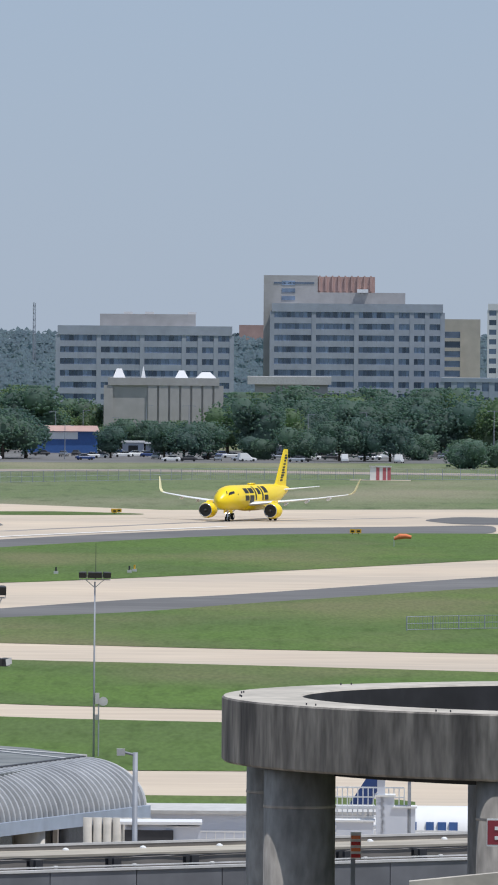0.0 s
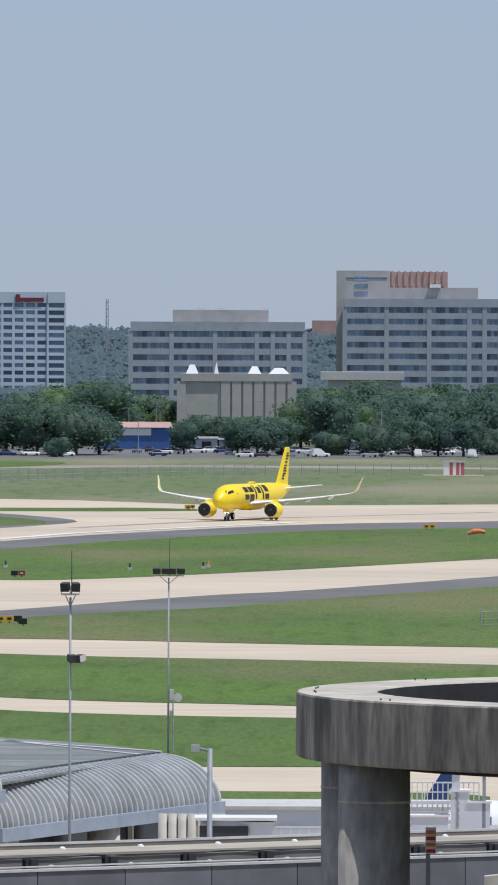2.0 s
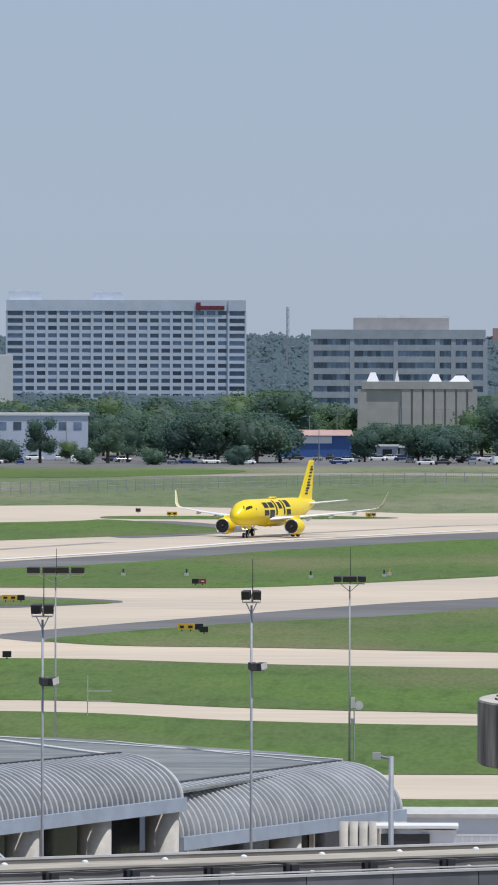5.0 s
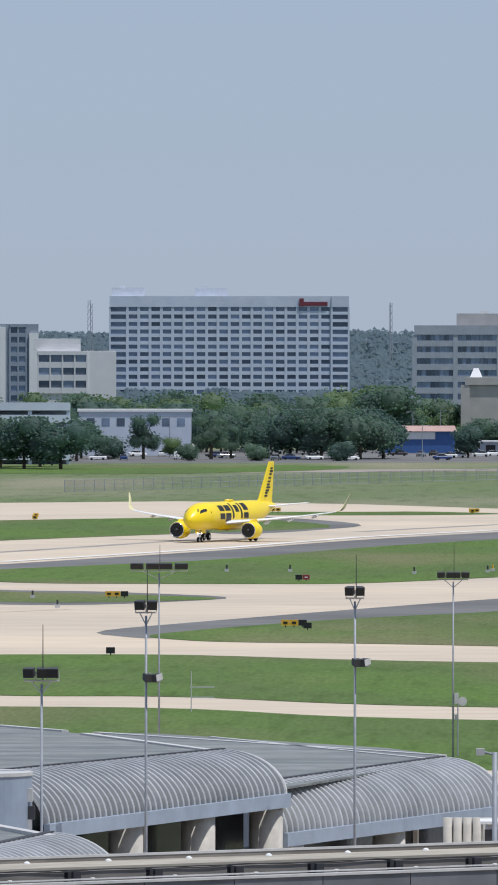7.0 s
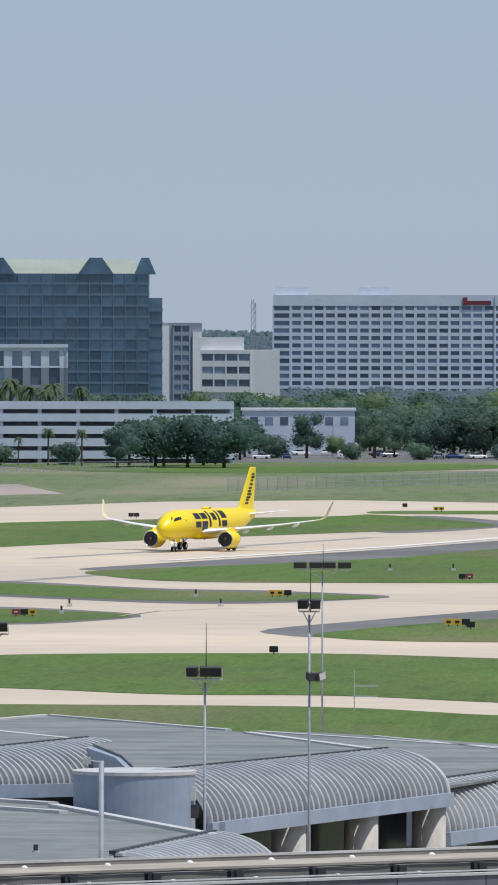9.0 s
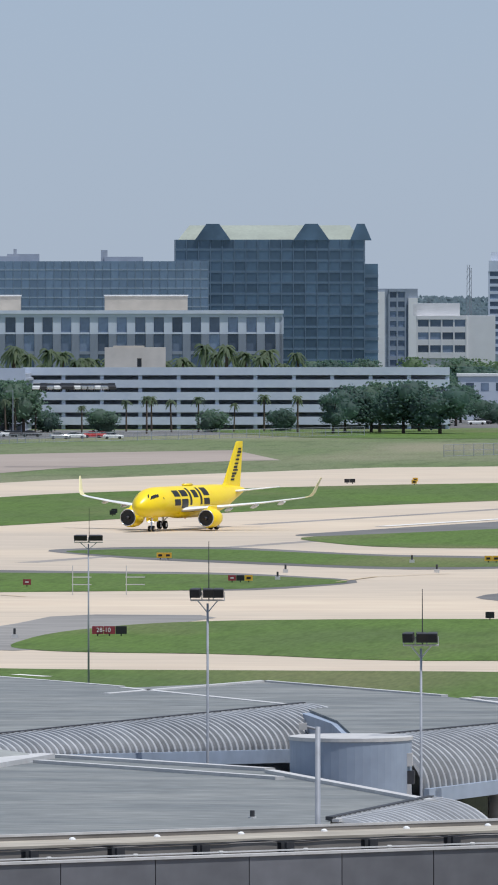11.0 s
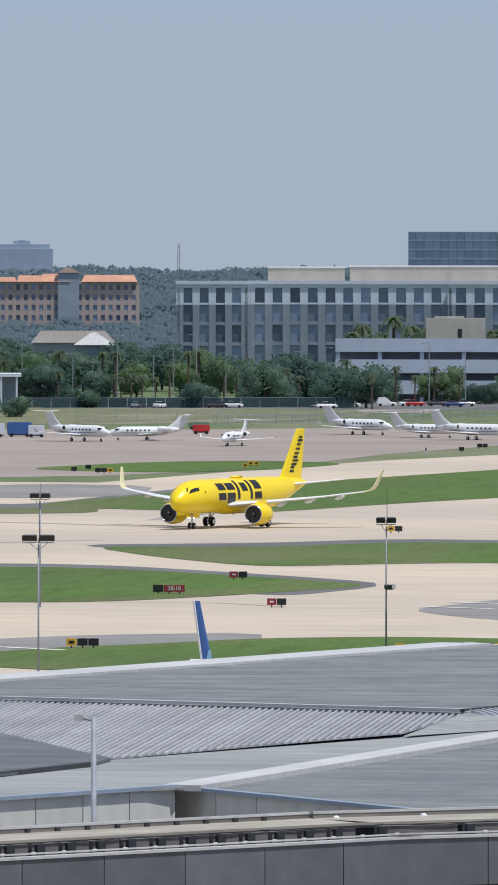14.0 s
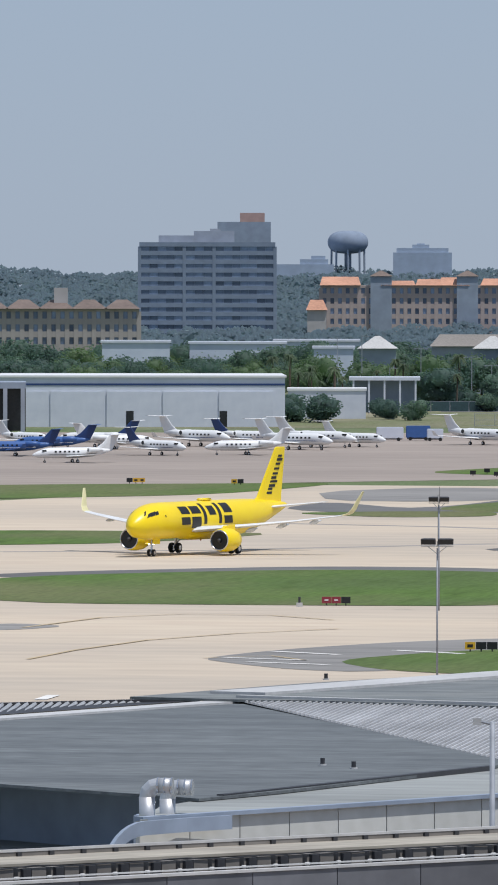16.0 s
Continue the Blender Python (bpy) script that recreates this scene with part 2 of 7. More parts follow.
PALEROOF = surface("pale grey roof sheet", (0.315, 0.325, 0.31), 0.8, fine=1.2, coarse=0.15, vary=0.25, stretch=(0.15, 1, 1))
PALEYEL = surface("pale yellow tip paint", (0.78, 0.72, 0.40), 0.4, vary=0.1, bump=0)
MAROON = surface("maroon sign", (0.17, 0.03, 0.045), 0.5, vary=0.1)
FRAME_TE = surface("dark teal frame", (0.13, 0.19, 0.265), 0.4, vary=0.2)
FRAME_BL = surface("slate blue frame", (0.27, 0.34, 0.43), 0.4, vary=0.2)
ROOF_HOUSE = surface("grey-brown house roof", (0.28, 0.255, 0.23), 0.85, vary=0.2)
BARK = surface("bark", (0.12, 0.09, 0.065), 0.9, fine=6, coarse=1, vary=0.4)
# Both tree greens are lifted and greyed to carry distance haze in their colour.
LEAF = leaves("haze-tinted oak leaves", (0.118, 0.166, 0.170), (0.178, 0.228, 0.192), 0.35, 0.66)
LEAF2 = leaves("haze-tinted light leaves", (0.130, 0.182, 0.130), (0.195, 0.245, 0.155), 0.35, 0.58)
# Haze over the far woods is painted into this blue leaf colour.
LEAFFAR = leaves("haze-blue far leaves", (0.140, 0.180, 0.225), (0.158, 0.196, 0.236), 0.6, 0.62)
FROND = leaves("palm fronds", (0.080, 0.112, 0.075), (0.140, 0.170, 0.105))


def glow(name, color, strength):
    m = bpy.data.materials.new(name)
    m.use_nodes = True
    b = m.node_tree.nodes["Principled BSDF"]
    b.inputs["Emission Color"].default_value, b.inputs["Emission Strength"].default_value = rgb(color), strength
    return m


LIGHT_W = glow("lit landing lamp", (1, 0.95, 0.8), 6.0)


# ---------------------------------------------------------------- mesh helpers
def site(bearing, distance, z=0.0, turn=0.0):
    """The pose of a thing at a bearing (degrees clockwise) and distance from below the camera; its -y side faces the camera, plus a turn."""
    a = radians(bearing)
    return pose(distance * math.sin(a), distance * math.cos(a), z, 0, 0, turn - bearing)


def mesh_of(name, bm, material, smooth=False):
    me = bpy.data.meshes.new(name)
    for f in bm.faces:
        f.smooth = smooth and len(f.verts) < 5
    bm.to_mesh(me)
    bm.free()
    for m in material if isinstance(material, (list, tuple)) else [material]:
        me.materials.append(m)
    return me


def part(name, bm, material, parent, label="", at=None, smooth=False):
    me = bm if isinstance(bm, bpy.types.Mesh) else mesh_of(name, bm, material, smooth)
    ob = new(name, me)
    ob.parent = parent
    if at is not None:
        ob.matrix_basis = at
    return tagged(ob, label)


def thing(name, label, category, m=None, group="", kind="", data=None):
    ob = new(name, data)
    if m is not None:
        ob.matrix_basis = m
    return tagged(ob, label, category, group, kind)


def box(bm, x0, x1, y0, y1, z0, z1, m=None, mat=0):
    v = [bm.verts.new((x, y, z)) for z in (z0, z1) for x, y in ((x0, y0), (x1, y0), (x1, y1), (x0, y1))]
    for q in ((3, 2, 1, 0), (4, 5, 6, 7), (0, 1, 5, 4), (1, 2, 6, 5), (2, 3, 7, 6), (3, 0, 4, 7)):
        bm.faces.new([v[i] for i in q]).material_index = mat
    if m is not None:
        bmesh.ops.transform(bm, matrix=m, verts=v)
    return v


def boxes(*rows):
    bm = bmesh.new()
    for r in rows:
        box(bm, *r)
    return bm


def loft(bm, rings, close=True, mat=0):
    """Skins rings of equal numbers of points; closes the two ends."""
    vs = [[bm.verts.new(p) for p in r] for r in rings]
    n = len(vs[0])
    for a, b in zip(vs, vs[1:]):
        for i in range(n):
            f = bm.faces.new((a[i], a[(i + 1) % n], b[(i + 1) % n], b[i]))
            f.material_index = mat
    if close:
        bm.faces.new(list(reversed(vs[0]))).material_index = mat
        bm.faces.new(vs[-1]).material_index = mat
    return vs


def circle(cx, cy, cz, r, n=16, axis="z", r2=None, start=0.0):
    r2 = r if r2 is None else r2
    out = []
    for i in range(n):
        a = start + 2 * math.pi * i / n
        c, s = r * math.cos(a), r2 * math.sin(a)
        out.append((cx + c, cy + s, cz) if axis == "z" else (cx, cy + c, cz + s) if axis == "x" else (cx + c, cy, cz + s))
    return out


def rod(bm, a, b, r, r2=None, n=8, mat=0):
    """A straight tapering rod from a to b."""
    a, b = Vector(a), Vector(b)
    q = (b - a).to_track_quat("Z", "Y")
    ends = []
    for p, rr in ((a, r), (b, r if r2 is None else r2)):
        ends.append([p + q @ Vector((rr * math.cos(2 * math.pi * i / n), rr * math.sin(2 * math.pi * i / n), 0)) for i in range(n)])
    loft(bm, ends, True, mat)


def polygon(bm, pts, z, thick=0.0):
    vs = [bm.verts.new((x, y, z)) for x, y in pts]
    f = bm.faces.new(vs)
    f.normal_update()
    if f.normal.z < 0:
        f.normal_flip()
    if thick:
        r = bmesh.ops.extrude_face_region(bm, geom=[f])
        bmesh.ops.translate(bm, vec=(0, 0, -thick), verts=[g for g in r["geom"] if isinstance(g, bmesh.types.BMVert)])
        bmesh.ops.recalc_face_normals(bm, faces=bm.faces)


# ---------------------------------------------------------------- airfield
def rounded(pts, times=2):
    """Cuts the corners of a closed outline."""
    for _ in range(times):
        pts = [p for a, b in zip(pts, pts[1:] + pts[:1]) for p in ((a[0] * .8 + b[0] * .2, a[1] * .8 + b[1] * .2), (a[0] * .2 + b[0] * .8, a[1] * .2 + b[1] * .8))]
    return pts


def patch(name, label, category, material, z, pts, soft=1):
    bm = bmesh.new()
    polygon(bm, rounded(pts, soft), z)
    ob = new(name, mesh_of(name, bm, material))
    return tagged(ob, label, category, kind="structure")


bm = bmesh.new()
bmesh.ops.create_grid(bm, x_segments=24, y_segments=24, size=9000)
tagged(new("ground", mesh_of("ground", bm, FIELD)), "flat grassland round the airfield", "ground", kind="structure")

patch("taxiway", "pale concrete taxiways and runway of the airfield", "pavement", CONCRETE, 0.02,
      [(71.7, 1826.4), (-15, 1783.4), (-45.3, 1832.8), (-79.1, 1860.8), (-111, 1841.6), (-133.7, 1789.3), (-158.7, 1723.6), (-183, 1633.7), (-194.5, 1561.5), (-206.7, 1464.2), (-235.9, 1467.4), (-261.6, 1363.2), (-290.1, 1305.7), (-141.9, 638.3), (-75.8, 446.4), (22.8, 452.2), (49.5, 979.6)], 0)
patch("apron", "tan parking apron in front of the hangars", "pavement", APRON, 0.03,
      [(-134.5, 1918.6), (-152.3, 2037.8), (-184.3, 2000.2), (-218.5, 1949.6), (-259.8, 1918.5), (-422.8, 1902.4), (-300.4, 1351.9), (-271.8, 1416.7), (-239.7, 1482.1), (-213.1, 1509.7), (-194.5, 1561.5), (-188.8, 1685.5), (-168.6, 1831.4), (-142.8, 1911.7)], 0)

ISLANDS = [
    [(-14.6, 1741.2), (-32.6, 1761.7), (-43.4, 1756.3), (-70.2, 1755.4), (-69, 1724.6), (-31.9, 1725.7)],
    [(-39.2, 1625.3), (-67.9, 1729.6), (-72.5, 1704.4), (-101.2, 1678.5), (-123.2, 1648.6), (-148.3, 1610.1), (-167.5, 1515.4), (-181, 1452.8), (-188.9, 1395.3), (-198.1, 1322.8), (-176.6, 1304.7), (-161, 1292.1), (-149, 1347.9), (-129.7, 1408.8), (-110.2, 1474.7), (-91.7, 1522), (-66.8, 1572.2)],
    [(-92.6, 1322.3), (-81, 1344.3), (-52.9, 1400.2), (-36.6, 1478.2), (-3.6, 1573.6), (23.3, 1599.1), (62.7, 1598.1), (58, 1477.7), (35, 1421.2), (-3.1, 1328.5), (-31.4, 1270.7), (-48, 1270.2), (-76.6, 1271.6)],
    [(-43.4, 1202.8), (-61, 1224.6), (-74.2, 1231.6), (-94.5, 1264.9), (-106.8, 1266.6), (-117.1, 1254.7), (-103.5, 1226.9), (-90.5, 1210.1), (-71.4, 1184.4), (-59, 1185.1)],
    [(-68.5, 1127.5), (-86.1, 1153.1), (-106.7, 1158.2), (-128.6, 1163), (-141.8, 1138.5), (-162.4, 1140.3), (-149, 1100.4), (-132.7, 1065.8), (-119.5, 1081.3), (-100.2, 1087.3), (-81.8, 1095)],
    [(-113.2, 1008.4), (-128.5, 1031.8), (-149.8, 1061.4), (-171.2, 1064.3), (-198.4, 1034), (-196.8, 995.5), (-183, 953.8), (-153.1, 952.6), (-134.7, 953.8), (-122.3, 981.5)],
    [(-49.8, 1057.3), (-41.2, 1089.1), (-27.8, 1124.9), (-12.4, 1149.5), (-2.7, 1181.8), (31.4, 1273.5), (60, 1336.3), (44.9, 999.9), (24.9, 1012.7), (-2.3, 1021.8), (-25.6, 1035.9), (-40.8, 1039)],
    [(-90.3, 919.4), (-89.4, 957.5), (-83, 984), (-74.3, 994.7), (-60.2, 999.1), (-42.5, 1000.1), (-24.3, 983.9), (-2.2, 974.4), (23.6, 959.8), (42.4, 945.3), (36.6, 816.6), (20.7, 840.5), (-2, 860.4), (-21.5, 869.1), (-37.8, 888.3), (-53.5, 887.4), (-67.4, 903), (-83.6, 907.2)],
    [(-129.9, 821), (-123.6, 841.4), (-115.4, 852.6), (-108, 866.5), (-96.3, 871.8), (-79.8, 865.7), (-64.5, 864.3), (-36.7, 862.1), (-20.8, 839.3), (20.3, 826.4), (36.9, 822.3), (33, 735), (18.3, 742.8), (-18.3, 741.9), (-37.8, 748.7), (-68.5, 761.3), (-107, 790.2), (-122.3, 801.4)],
    [(-34.9, 691.5), (-17.4, 703.8), (11.8, 702.2), (11.5, 684.3), (-16.9, 681.8), (-33.7, 667.9)],
    [(-184.9, 1606.2), (-201.7, 1627), (-218.7, 1615.5), (-234.1, 1556.1), (-207.3, 1530.7), (-192.6, 1553.4)],
    [(-230.7, 1483.5), (-250.1, 1472.7), (-280, 1459.6), (-307.2, 1420.3), (-292.8, 1353.5), (-263.5, 1372.9), (-238, 1401.5)],
    [(-195, 1205.4), (-216.4, 1212), (-232.5, 1211.7), (-252.5, 1199.8), (-240.1, 1140.4), (-220.5, 1149), (-206.9, 1158.8)],
    [(-185.7, 1315.5), (-200.4, 1313.4), (-212.3, 1302.4), (-195.5, 1281.6), (-182, 1289.3)],
]
for pts in ISLANDS:
    patch("grass_island", "mown green grass between the taxiways", "grass", GRASS, 0.06, pts, 2)



SHOULDERS = [
    [(-94.4, 1334.3), (-82.7, 1372.6), (-55.2, 1459.4), (-37.9, 1532.1), (-3.7, 1625.7), (27.8, 1653), (41.1, 1671.5), (39.3, 1594.4), (22, 1569.3), (-3.6, 1548.8), (-36, 1456.3), (-52.2, 1380.6), (-79.9, 1326.1)],
    [(-56.3, 1072.5), (-42.3, 1118.1), (-28.7, 1160.5), (-13, 1205.9), (-2.8, 1223.6), (32.7, 1328.1), (62.8, 1399.9), (58.6, 1306.6), (31, 1257.2), (-2.7, 1167.8), (-27.5, 1112.2), (-40.7, 1077.2), (-46.9, 1046.1)],
    [(-36.9, 1643.6), (-57.9, 1719.8), (-72, 1689.6), (-61.4, 1564.1), (-49.8, 1585.6)],
    [(-42, 1207.7), (-61.5, 1234.8), (-74.7, 1239.4), (-95.4, 1275.8), (-107.7, 1277.7), (-120.4, 1259.9), (-102.6, 1216.7), (-89.7, 1200.2), (-70.8, 1175), (-58.6, 1175.6)],
    [(-67.1, 1127.6), (-86.9, 1162.1), (-107.5, 1167.4), (-130.1, 1177.1), (-144, 1156.5), (-165.8, 1146.6), (-151.9, 1121.5), (-101.9, 1105.7), (-81.2, 1086.9)],
    [(-197.2, 1323), (-191.7, 1415.5), (-181.9, 1460), (-175.2, 1351), (-189.1, 1288.2), (-216.5, 1320), (-216.6, 1367.8)],
    [(-111.6, 1012.1), (-129.9, 1042.8), (-151.5, 1073.2), (-173, 1076.1), (-201.7, 1044.9), (-198.4, 1028.2), (-141, 1041.4), (-120.4, 966.9)],
    [(28.7, 1705.6), (36.1, 1740.9), (46.6, 1730.3), (45, 1671.3), (34.7, 1671.6)],
]
for pts in SHOULDERS:
    patch("asphalt_shoulder", "dark grey asphalt shoulder beside the concrete", "pavement", ASPHALT, 0.04, pts, 2)

WORN_AREAS = [
    [(-140.9, 822.8), (-139.7, 834), (-136.6, 847), (-130.6, 862), (-123.1, 872.4), (-109.6, 879.5), (-107, 858.9), (-112.1, 828.4), (-118.8, 808.7), (-123.7, 798.9), (-129.8, 802.5), (-136.2, 813)],
    [(-174.7, 897.1), (-170.7, 900.6), (-165.4, 894.5), (-167.8, 885.6), (-171.8, 882)],
    [(-227.1, 1424.5), (-213.8, 1455.7), (-195.5, 1443.6), (-189.6, 1388.4), (-200.7, 1366.9), (-217.1, 1371)],
    [(-102.9, 937.5), (-100.1, 956.4), (-95.6, 976.3), (-93.2, 1012.2), (-75.4, 1010.2), (-81.8, 969.4), (-84.5, 915.7), (-89, 909.6), (-96.3, 920.3)],
]
for pts in WORN_AREAS:
    patch("worn_shoulder", "worn grey shoulder pavement beside the concrete", "pavement", WORN, 0.044, pts, 1)
# Unseen patch added as a reflector; it bounces warm light onto the terminal walls.
patch("bounce_ground", "unseen pale ground added to bounce light onto the terminal", "pavement", APRON, 0.012, [(-106.4, 443.6), (28.1, 455.3), (10.1, 163.1), (-38.1, 159)], 0)

patch("rough_grass", "lush rough grass along the far field edge", "grass", GRASS, 0.05, [(-150, 2200), (-175, 2290), (-183, 2323), (-120, 2335), (-57, 2329), (-62, 2250), (-100, 2190)], 2)
patch("dry_verge", "dry tan grass verge behind the parked jets", "grass", DRY, 0.036, [(-352, 2172), (-255, 2204), (-235, 2080), (-262, 1985), (-345, 1955)], 1)
patch("parking_lot", "grey asphalt parking lot under the trees", "pavement", ASPHALT, 0.02, [(-147.3, 2599.9), (77.3, 2649.9), (70.6, 2420.9), (-40.1, 2382.4), (-133.7, 2359.8)], 0)
patch("parking_lot", "grey asphalt road beside the garage", "pavement", ASPHALT, 0.02, [(-339.2, 2310.7), (-163.6, 2329.7), (-159.8, 2275.6), (-209, 2186.1), (-319, 2172.7)], 0)
PERIMETER = [
    [(-113.3, 2243.4), (-25.6, 2281), (75.5, 2245), (74.4, 2211.2), (-25.2, 2246.2), (-111.2, 2201.5)],
    [(-306.8, 2174.5), (-233.5, 2183.5), (-228.4, 2135.7), (-300.1, 2126.8)],
]
for pts in PERIMETER:
    patch("service_road", "narrow pale service road along the fence", "pavement", APRON, 0.02, pts, 0)


def stripe(name, label, material, pts, width, z=0.08):
    """A painted line along a way over the pavement."""
    bm = bmesh.new()
    ps = [Vector((x, y, 0)) for x, y in pts]
    left, right = [], []
    for i, p in enumerate(ps):
        d = (ps[min(i + 1, len(ps) - 1)] - ps[max(i - 1, 0)]).normalized()
        n = Vector((-d.y, d.x, 0)) * width / 2
        left.append(p + n)
        right.append(p - n)
    polygon(bm, [(p.x, p.y) for p in left + right[::-1]], z)
    return tagged(new(name, mesh_of(name, bm, material)), label, "marking", kind="structure")


stripe("edge_line", "white edge line on the concrete runway", PAINT_W, [(-83.5, 1385.5), (-55.7, 1474), (-38.3, 1548.3), (-3.8, 1639.4)], 2.2)
for pts in ([(-154.8, 819.2), (-154.5, 838.8), (-152.4, 862.4), (-147.3, 879.5), (-140.2, 891.8)], [(-168.6, 889.6), (-166.2, 916.3), (-160.5, 926.4), (-151.7, 924.7), (-144.2, 914)], [(-102.2, 1069.1), (-109.6, 1082.3), (-118.9, 1083.4), (-129.6, 1070.1)], [(-115.6, 945.3), (-123.9, 955.3), (-134.8, 955.3)],
            [(-72.6, 1125.2), (-69.4, 1145.1), (-61.7, 1156.9)], [(-140.9, 824), (-136.1, 829.7), (-131.8, 820.8)], [(-41.6, 1681), (-19.2, 1710.8), (19.6, 1751.5)]):
    stripe("taxi_line", "faded yellow taxi line on the concrete", PAINT_Y, pts, 0.45)
for pts in ([(-139.7, 825.5), (-131.8, 820.8)], [(-137.7, 839.3), (-130.9, 833)], [(-135.9, 816.5), (-128.5, 811.9)], [(-102.8, 946.8), (-95.3, 941.3)], [(-101.5, 959.5), (-95.1, 955.4)], [(-127.7, 843.3), (-121, 836.9)], [(-139.6, 743.5), (-140, 751.5)], [(-82.6, 853.9), (-79.3, 849.3)]):
    stripe("edge_line", "worn white line on the grey asphalt", PAINT_W, pts, 1.0)
for pts in ([(-162.2, 1484.9), (-164.6, 1462), (-169.8, 1254.2)], [(-63.7, 1420.1), (-87.9, 1304.9), (-115, 1203)], [(-164.4, 1165.5), (-192.5, 1133.3), (-215.3, 1122.4)], [(-102.1, 1397.6), (-82, 1461.7), (-60.4, 1539.5)], [(-213.2, 1255.9), (-181.9, 1238.9), (-157.7, 1215.9)],
            [(-39.3, 1590.1), (-9.4, 1672), (29.1, 1730.7)]):
    stripe("tyre_track", "faint dark tyre marks on the concrete", RUBBER, pts, 3.0, 0.025)


# ---------------------------------------------------------------- ramp and terminal in front
def ramp_ring():
    cx, cy, top = (14.33, 296.7, 22.07)
    ring = thing("parking_ramp", "stained concrete spiral ramp drum on round columns", "ramp", pose(cx, cy, 0))
    n, ro, ri = 140, 15.07, 12.7
    bm = bmesh.new()
    prof = [(ri, top - 1.90), (ro - 0.06, top - 1.90), (ro, top - 1.84), (ro, top - 0.05), (ro - 0.05, top), (ri + 0.04, top), (ri, top - 0.05)]
    vs = [[bm.verts.new((r * math.cos(2 * math.pi * i / n), r * math.sin(2 * math.pi * i / n), z)) for r, z in prof] for i in range(n)]
    for i in range(n):
        a, b = vs[i], vs[(i + 1) % n]
        for j in range(len(prof)):
            k = (j + 1) % len(prof)
            f = bm.faces.new((a[j], b[j], b[k], a[k]))
            # Index 2 paints shade on the inner face and underside.
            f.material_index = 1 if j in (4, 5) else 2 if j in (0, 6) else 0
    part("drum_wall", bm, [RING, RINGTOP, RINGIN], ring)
    # Unseen disc added across the hole to keep sun off the columns.
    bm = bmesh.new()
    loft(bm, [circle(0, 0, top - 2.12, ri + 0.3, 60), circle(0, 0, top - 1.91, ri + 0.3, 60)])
    part("sun_block_disc", bm, RINGIN, ring)
    for a in (164, -157.7, -119.4, -81, -43, -5, 33, 71, 118):
        x, y = (ro - 1.25) * math.cos(radians(a)), (ro - 1.25) * math.sin(radians(a))
        bm = bmesh.new()
        rod(bm, (x, y, 0), (x, y, top - 1.90), 1.04, n=56)
        col = part("column", bm, RINGCOL, ring, smooth=True)
        bm = bmesh.new()
        loft(bm, [circle(x, y, top - 3.04, 1.05, 56), circle(x, y, top - 3.0, 1.058, 56), circle(x, y, top - 2.96, 1.05, 56)])
        part("column_joint", bm, RINGCOL, col)
    # bolts standing on the drum's rim
    stud = bmesh.new()
    rod(stud, (0, 0, 0), (0, 0, 0.06), 0.022, n=6)
    stud = mesh_of("anchor_bolt", stud, DARKSTEEL)
    for i, a in enumerate((-176, -174, -150, -148, -128, -126, 172, 174, 140, 142, -104, -102)):
        part("anchor_bolt", stud, None, ring, at=pose((ro - 0.5) * math.cos(radians(a)), (ro - 0.5) * math.sin(radians(a)), top))


ramp_ring()


